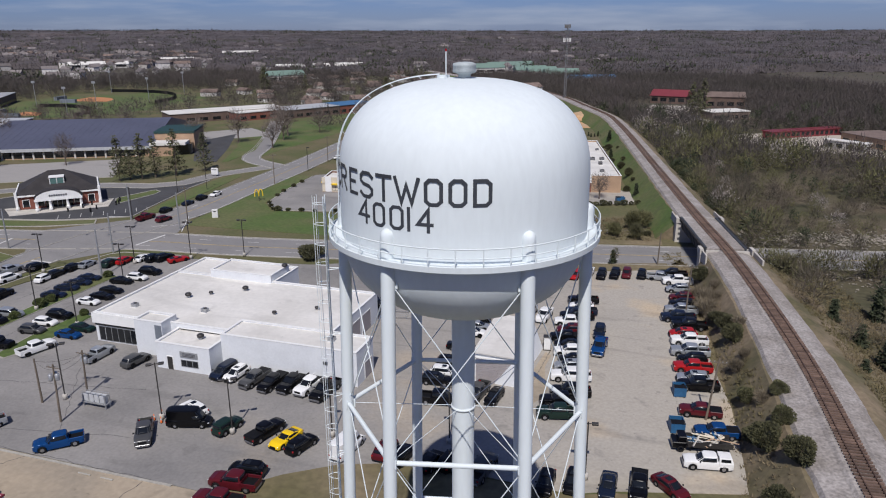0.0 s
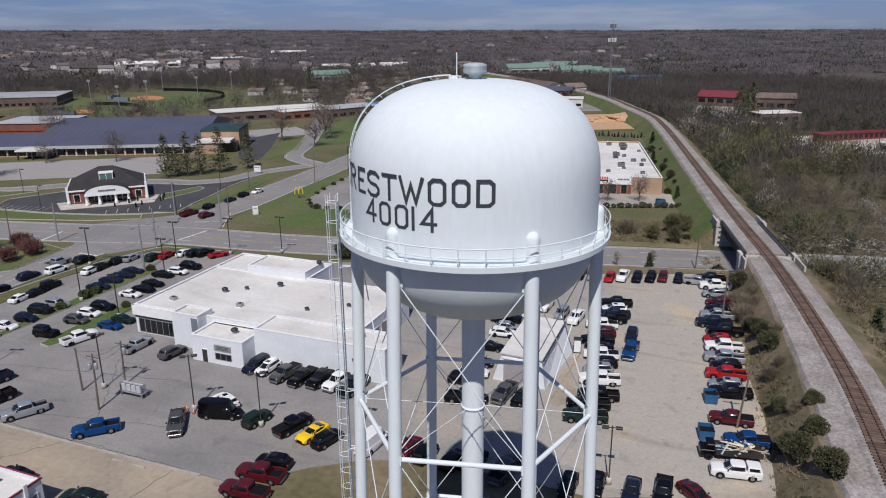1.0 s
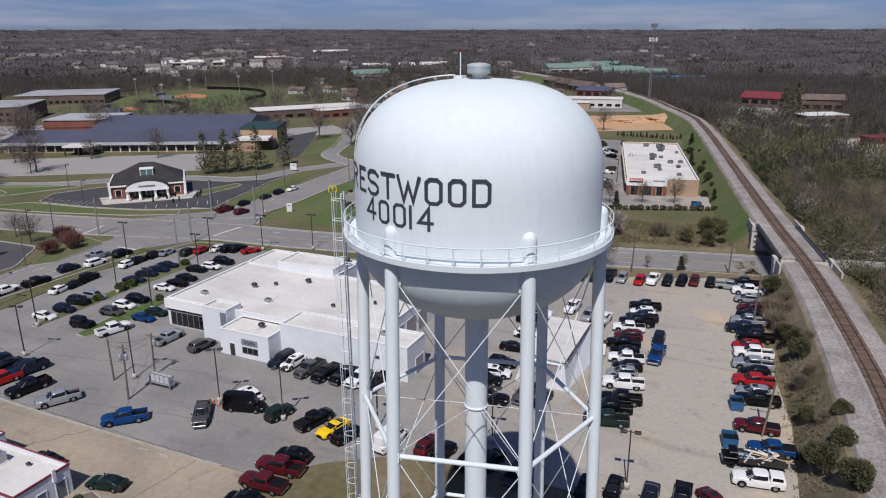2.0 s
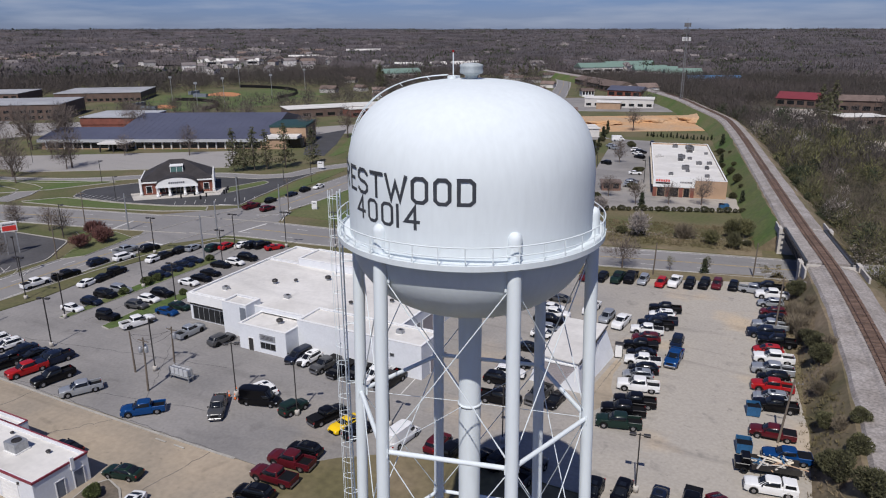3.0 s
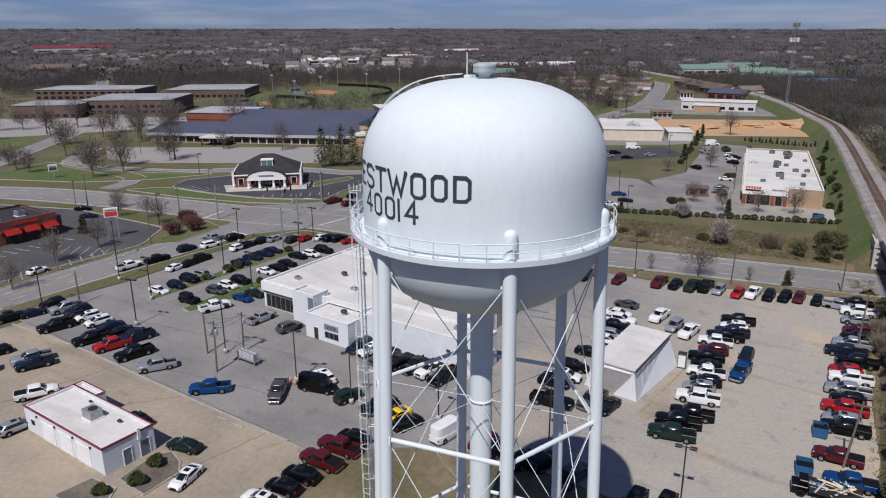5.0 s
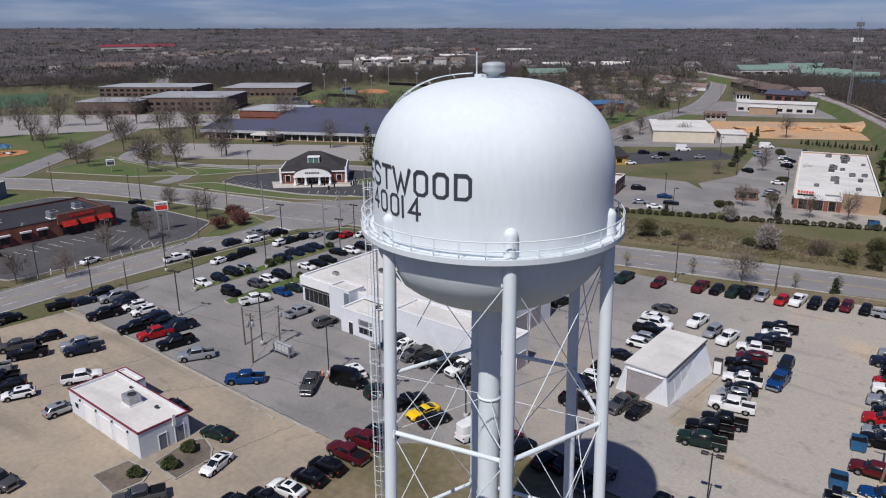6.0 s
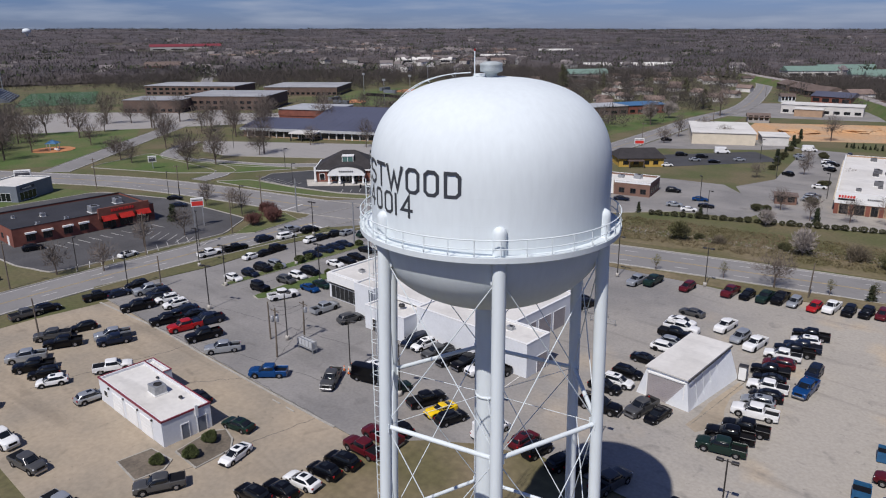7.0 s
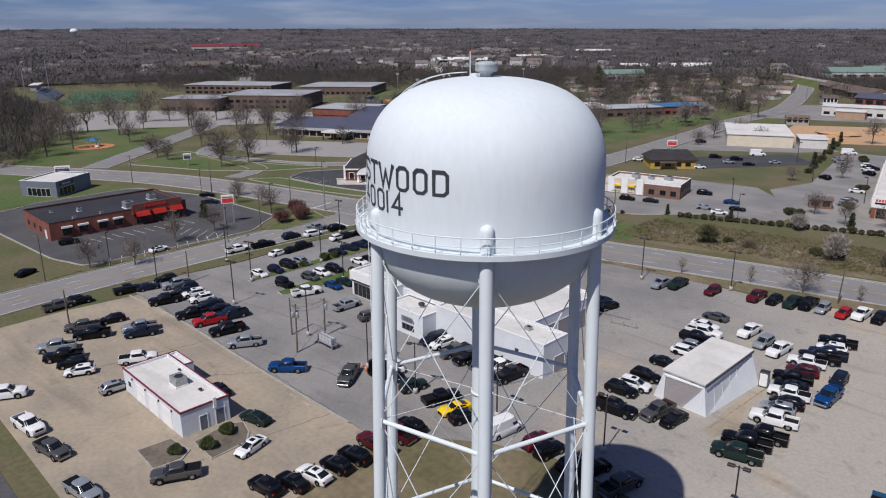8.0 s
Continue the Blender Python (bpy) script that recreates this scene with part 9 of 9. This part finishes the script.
pylon_sign(-149, 60, 8.0, 3.4, 60, M_REDTRIM, "tall white pylon sign with red panel on two posts")
pylon_sign(-109.9, 127, 2.5, 1.6, 30, M_SIGN, "low white sign on the corner lawn", 1)
pylon_sign(-145.5, 178.5, 3.0, 2.6, 10, M_SIGN, "white roadside sign beside the drive", 1)


def arch_sign(x, y, h, turn):
    """Twin yellow arches of bent tube on a short post."""
    ob = empty("arch_sign", Matrix.Translation((x, y, 0.1)) @ Matrix.Rotation(radians(turn), 4, "Z"))
    part("post", boxes((-0.12, -0.12, 0, 0.12, 0.12, h - 2.2)), M_POLE, ob)
    for s in (-0.62, 0.62):
        pts = [(s + 0.62 * math.cos(radians(12 * i)), 0, h - 2.2 + 2.2 * math.sin(radians(12 * i))) for i in range(16)]
        part("arch", tubes([(p, q, 0.16) for p, q in zip(pts, pts[1:])], 6), M_YELLOW, ob, "yellow arch")
    return tagged(ob, "yellow double arch sign on a short post", "sign")


arch_sign(-109, 148.8, 3.6, 35)
pylon_sign(-240, 92, 5, 3, 60, M_SIGNBAR, "dark electronic school sign on the lawn", 1)
pylon_sign(-112, 240, 7, 4, 40, M_REDTRIM, "red and yellow restaurant sign on a pole", 1)
pylon_sign(-236, 45, 7, 5, 60, M_SIGNBAR, "dark shop sign over the phone shop", 1)


def traffic_signal(x, y, h, turn, reach):
    ob = empty("traffic_signal", Matrix.Translation((x, y, 0.06)) @ Matrix.Rotation(radians(turn), 4, "Z"))
    bm = bmesh.new()
    tube(bm, (0, 0, 0), (0, 0, h), 0.22, 0.14, 10)
    part("mast", bm, M_STEEL, ob)
    if reach:
        part("span_wire", tubes([((0, 0, h - 0.6), (reach, 0, h - 1.1), 0.03)], 4), M_POLE, ob)
        for k in (0.55, 0.8):
            head = part("signal_head", boxes((reach * k - 0.18, -0.2, h - 2.2, reach * k + 0.18, 0.2, h - 1.1), bevel=0.03), M_BLACKTRIM, ob, "black signal head")
            part("hood", boxes(*[(reach * k - 0.14, -0.34, h - 2.08 + 0.34 * i, reach * k + 0.14, -0.2, h - 2.02 + 0.34 * i) for i in range(3)]), M_BLACKTRIM, head)
    return tagged(ob, "grey steel traffic signal mast at the junction", "traffic signal", "traffic signals")


traffic_signal(-103.4, 76.2, 11, 130, 0)
traffic_signal(-113.5, 91, 10, 150, 24)
traffic_signal(-141.5, 87, 10, 40, 26)
traffic_signal(-131.2, 118, 10, -60, 18)
traffic_signal(-112, 114, 10, 210, 26)


def lot_kerb():
    """Low concrete kerb between the asphalt lot and the tan forecourt."""
    ob = empty("lot_kerb")
    line = [(-111.6, 17.2), (-100, 18.0), (-89.4, 18.6), (-70, 18.3), (-47, 18.4), (-41, 18.5)]
    part("kerb", strip(line, 0.16, -0.16, 0.02, 0.22, step=3.0), M_KERB, ob)
    for x in (-53.5, -50.2):
        part("kerb_block", boxes((x, 17.2, 0.1, x + 1.8, 17.4, 0.26), bevel=0.03), M_KERB, ob, "loose concrete wheel stop")
    return tagged(ob, "low concrete kerb between the two lots", "kerb", kind="structure")


lot_kerb()


def cell_tower():
    """Slim lattice mast with antenna panels."""
    ob = empty("cell_tower", Matrix.Translation((-58, 445.7, 0)))
    h = 52.5
    for i in range(3):
        a = radians(120 * i)
        part("mast_leg", tubes([((1.0 * math.cos(a), 1.0 * math.sin(a), 0), (0.45 * math.cos(a), 0.45 * math.sin(a), h), 0.16)], 6), M_CELL, ob)
    bm = bmesh.new()
    for k in range(34):
        z0, z1 = h * k / 34, h * (k + 1) / 34
        for i in range(3):
            a, b = radians(120 * i), radians(120 * i + 120)
            r0, r1 = 1.0 - 0.55 * z0 / h, 1.0 - 0.55 * z1 / h
            tube(bm, (r0 * math.cos(a), r0 * math.sin(a), z0), (r1 * math.cos(b), r1 * math.sin(b), z1), 0.07, sides=3, caps=False)
    part("lattice", bm, M_CELL, ob)
    for z, r, n in ((51.5, 1.8, 9), (48, 1.6, 6), (43, 2.4, 9)):
        for i in range(n):
            a = 2 * math.pi * i / n
            part("antenna_panel", boxes((-0.2, -0.2, z - 1.2, 0.2, 0.2, z + 1.2)), M_SIGN if z < 45 else M_CELL, ob).location = (r * math.cos(a), r * math.sin(a), 0)
        part("antenna_frame", lathe([(r - 0.1, z - 0.1), (r + 0.1, z - 0.1), (r + 0.1, z + 0.1), (r - 0.1, z + 0.1)], 12, False), M_CELL, ob)
    part("lightning_rod", tubes([((0, 0, h), (0, 0, h + 3), 0.05)], 4), M_CELL, ob)
    return tagged(ob, "tall dark lattice cell tower with antenna panels", "cell tower")


cell_tower()


def ball_field(x, y, turn, r, label):
    ob = empty("ball_field", Matrix.Translation((x, y, 0.07)) @ Matrix.Rotation(radians(turn), 4, "Z"))
    n = 20
    pts = [(0, 0)] + [(0.42 * r * math.cos(radians(90 * i / n)), 0.42 * r * math.sin(radians(90 * i / n))) for i in range(n + 1)]
    part("infield", slab(pts, 0.0, 0.05), M_INFIELD, ob, "orange clay infield")
    fence = bmesh.new()
    arc = [(r * math.cos(radians(-8 + 106 * i / 30)), r * math.sin(radians(-8 + 106 * i / 30))) for i in range(31)]
    for p, q in zip(arc, arc[1:]):
        m = (Vector(q) - Vector(p))
        nrm = Vector((-m.y, m.x)).normalized() * 0.08
        vs = [fence.verts.new((*(Vector(c) + s * nrm), z)) for c, s, z in ((p, 1, 0), (q, 1, 0), (q, 1, 2.4), (p, 1, 2.4), (p, -1, 0), (q, -1, 0), (q, -1, 2.4), (p, -1, 2.4))]
        for f in ((0, 1, 2, 3), (7, 6, 5, 4), (3, 2, 6, 7)):
            fence.faces.new([vs[i] for i in f])
    part("fence", fence, M_BLACKTRIM, ob, "dark windscreen fence")
    part("backstop", tubes([((-6, -6, 0), (-6, -6, 7), 0.12), ((-9, 2, 0), (-9, 2, 7), 0.12), ((2, -9, 0), (2, -9, 7), 0.12)], 6), M_POLE, ob)
    for px, py in ((r * 0.9, -6), (-6, r * 0.9), (r * 0.8, r * 0.8)):
        mast = part("light_mast", tubes([((px, py, 0), (px, py, 18), 0.18)], 6), M_STEEL, ob)
        part("light_bank", boxes((px - 1.2, py - 0.15, 16.6, px + 1.2, py + 0.15, 18)), M_STEEL, mast)
    part("dugout", boxes((-12, 4, 0, -9.5, 16, 2.6), (4, -12, 0, 16, -9.5, 2.6)), M_GREYPANEL, ob)
    return tagged(ob, label, "ball field")


ball_field(-420, 388, 10, 78, "baseball field with clay infield and dark fence")
ball_field(-385, 305, 15, 48, "softball field with clay infield and dark fence")


def stadium():
    ob = empty("stadium", Matrix.Translation((-580, 185, 0)) @ Matrix.Rotation(radians(-24), 4, "Z"))
    part("turf", boxes((-60, -26, 0.05, 60, 26, 0.15)), M_TURF, ob, "green playing turf")
    for i in range(11):
        part("yard_line", boxes((-50 + 10 * i, -25, 0.15, -49.7 + 10 * i, 25, 0.165)), M_PAINT_W, ob)
    for i in range(8):
        part("stand_step", boxes((-40, -34 - 1.6 * i, 0, 20, -32.4 - 1.6 * i, 1.2 + 0.8 * i)), M_GREYPANEL, ob, "grey bleacher step")
    part("press_box", boxes((-20, -50, 7, 5, -46, 11)), M_SIDING, ob)
    part("press_box_roof", boxes((-21, -51, 11, 6, -44, 11.4)), M_ROOFWHITE, ob)
    for x in (-60, 55):
        mast = part("light_mast", tubes([((x, -46, 0), (x, -46, 28), 0.3)], 6), M_STEEL, ob)
        part("light_bank", boxes((x - 2.5, -46.2, 25, x + 2.5, -45.8, 28)), M_STEEL, mast)
    return tagged(ob, "school sports stadium with turf and grey bleachers", "stadium")


stadium()


def far_water_tower():
    x, y = -2817, 916
    ob = empty("far_water_tower", Matrix.Translation((x, y, -6.0)))
    part("stem", lathe([(4.5, 0), (2.2, 5), (2.2, 40), (5, 46)], 16), M_TANK, ob)
    part("tank", lathe([(5, 46), (13, 50), (14.5, 55), (12, 60), (5, 63), (0, 63.5)], 24), M_TANK, ob)
    return tagged(ob, "distant white water tower on the horizon", "water tower")


far_water_tower()


def shelter():
    """Small park playground with a blue roof."""
    ob = empty("playground", Matrix.Translation((-318, 84, 0.1)))
    part("pad", lathe([(0.0, 0.0), (9, 0.0), (9, 0.12), (0.0, 0.12)], 20, False), M_INFIELD, ob, "reddish bark pad")
    for x, y in ((-2, -2), (2, -2), (2, 2), (-2, 2)):
        part("post", boxes((x - 0.1, y - 0.1, 0.1, x + 0.1, y + 0.1, 3)), M_SIGN, ob)
    part("roof", lathe([(3.6, 2.9), (3.6, 3.05), (0, 4.6)], 4, False), M_BLUEROOF, ob)
    part("slide", boxes((2, -0.5, 0.4, 6, 0.5, 0.9)), M_SIGN, ob)
    return tagged(ob, "small playground with blue roof on a bark pad", "playground")


shelter()


def dirt_heap(x, y, sx, sy, h, seed):
    rng = random.Random(seed)
    bm = bmesh.new()
    bmesh.ops.create_icosphere(bm, subdivisions=4, radius=1.0)
    for v in bm.verts:
        k = 1 + 0.35 * noise.noise(v.co * 1.7 + Vector((seed, 0, 0))) + 0.12 * noise.noise(v.co * 6)
        v.co = Vector((v.co.x * sx * k, v.co.y * sy * k, v.co.z * h * k))
    bmesh.ops.delete(bm, geom=[v for v in bm.verts if v.co.z < -0.4], context="VERTS")
    ob = part("dirt_heap", bm, M_DIRT)
    ob.location = (x, y, 0.1)
    return tagged(ob, "heap of raw orange dirt", "dirt heap", "dirt heaps")


dirt_heap(-38, 384, 16, 12, 3.2, 1)
dirt_heap(-62, 372, 14, 9, 2.2, 2)
dirt_heap(-84, 352, 12, 8, 1.8, 3)


def barrier(x, y, turn):
    ob = empty("pipe_barrier", Matrix.Translation((x, y, 0.104)) @ Matrix.Rotation(radians(turn), 4, "Z"))
    for i in range(3):
        part("rail", tubes([((-2.5, 0, 0.4 + 0.35 * i), (2.5, 0, 0.4 + 0.35 * i), 0.04)], 6), M_STEEL, ob)
    for s in (-2.4, 0, 2.4):
        part("post", tubes([((s, 0, 0), (s, 0, 1.2), 0.05)], 6), M_STEEL, ob)
    return tagged(ob, "low grey pipe barrier behind the dealership", "barrier", "barriers")


barrier(-35, 76, 8)
barrier(-32, 73.5, 8)


def stall_lines():
    """Faded white bay lines, each its own painted strip."""
    ob = empty("bay_lines")
    rows = [(-52 + 3.05 * i, 42.2, -52.4 + 3.05 * i, 47.0) for i in range(8)]
    rows += [(-150 + 2.7 * i, 44 + 0.9 * i, -154 + 2.7 * i, 49 + 0.9 * i) for i in range(8)]
    rows += [(-135 - 0.15 * i, 22 + 2.8 * i, -140 - 0.15 * i, 24 + 2.8 * i) for i in range(11)]
    rows += [(-160.5, 24 + 2.8 * i, -155.5, 25 + 2.8 * i) for i in range(11)]
    rows += [(-155 + 2.2 * i, 116 + 2.0 * i, -152 + 2.2 * i, 112.5 + 2.0 * i) for i in range(9)]
    rows += [(-188 + 2.2 * i, 106 + 0.3 * i, -189.5 + 2.2 * i, 111 + 0.3 * i) for i in range(8)]
    for x0, y0, x1, y1 in rows:
        dd = (Vector((x1, y1)) - Vector((x0, y0))).normalized()
        nn = Vector((-dd.y, dd.x)) * 0.07
        a, b = Vector((x0, y0)), Vector((x1, y1))
        part("bay_line", slab([tuple(a - nn), tuple(b - nn), tuple(b + nn), tuple(a + nn)], 0.1, 0.116), M_PAINT_W, ob)
    return tagged(ob, "faded white parking bay lines", "road marking", kind="structure")


stall_lines()


def cracks():
    """Dark sealed cracks and joints wandering over the paving."""
    rng = random.Random(8)
    ob = empty("paving_cracks")
    starts = [((-88, 19.0), (-52, 26)), ((-110, 19.05), (-76.5, 19.1)), ((-76.5, 19.1), (-41, 18.8)), ((-100, 30), (-60, 37)), ((-60, 20), (-75, 40)), ((-110, 60), (-108, 88)), ((-97, 40), (-97, 86)), ((-80, 19), (-84, -5)), ((-62, 19), (-70, 9)), ((-45, 18), (-48, -6))]
    for (x0, y0), (x1, y1) in starts:
        n = 22
        pts = [(x0 + (x1 - x0) * i / n + rng.uniform(-0.25, 0.25), y0 + (y1 - y0) * i / n + rng.uniform(-0.25, 0.25)) for i in range(n + 1)]
        part("crack", strip(pts, 0.03, -0.03, 0.09, 0.113, step=1.5), M_DARKLOT, ob)
    return tagged(ob, "dark sealed cracks in the paving", "road marking", kind="structure")


cracks()


def rubble(name, label, rows, seed):
    """Broken pale stones lying in loose strips."""
    rng = np.random.default_rng(seed)
    verts, faces = [], []
    base = np.array([(1, 0, 0), (-1, 0, 0), (0, 1, 0), (0, -1, 0), (0, 0, 0.7), (0, 0, -0.5)], float)
    tri = [(0, 2, 4), (2, 1, 4), (1, 3, 4), (3, 0, 4), (2, 0, 5), (1, 2, 5), (3, 1, 5), (0, 3, 5)]
    for x0, y0, x1, y1, width, count, size, z in rows:
        for _ in range(count):
            t = rng.random()
            c = np.array([x0 + (x1 - x0) * t, y0 + (y1 - y0) * t + rng.normal() * width, z])
            s = size * (0.4 + rng.random())
            k = len(verts)
            verts.extend((base * s * (0.6 + 0.8 * rng.random((6, 3))) + c).tolist())
            faces.extend([(a + k, b + k, d + k) for a, b, d in tri])
    me = bpy.data.meshes.new(name)
    me.from_pydata(verts, [], faces)
    me.materials.append(M_RUBBLE)
    return tagged(new(name, me), label, "stones", kind="stuff")


rubble("limestone_rubble", "pale broken stones on the banks beside the road", [(28, 146, 80, 160, 4.0, 1500, 0.32, 0.25), (-60, 134, 8, 147, 1.4, 900, 0.22, 0.2), (34, 118, 90, 126, 3.0, 500, 0.25, 0.15), (-5.5, 51, -4.4, 69, 0.5, 220, 0.09, 0.12)], 6)
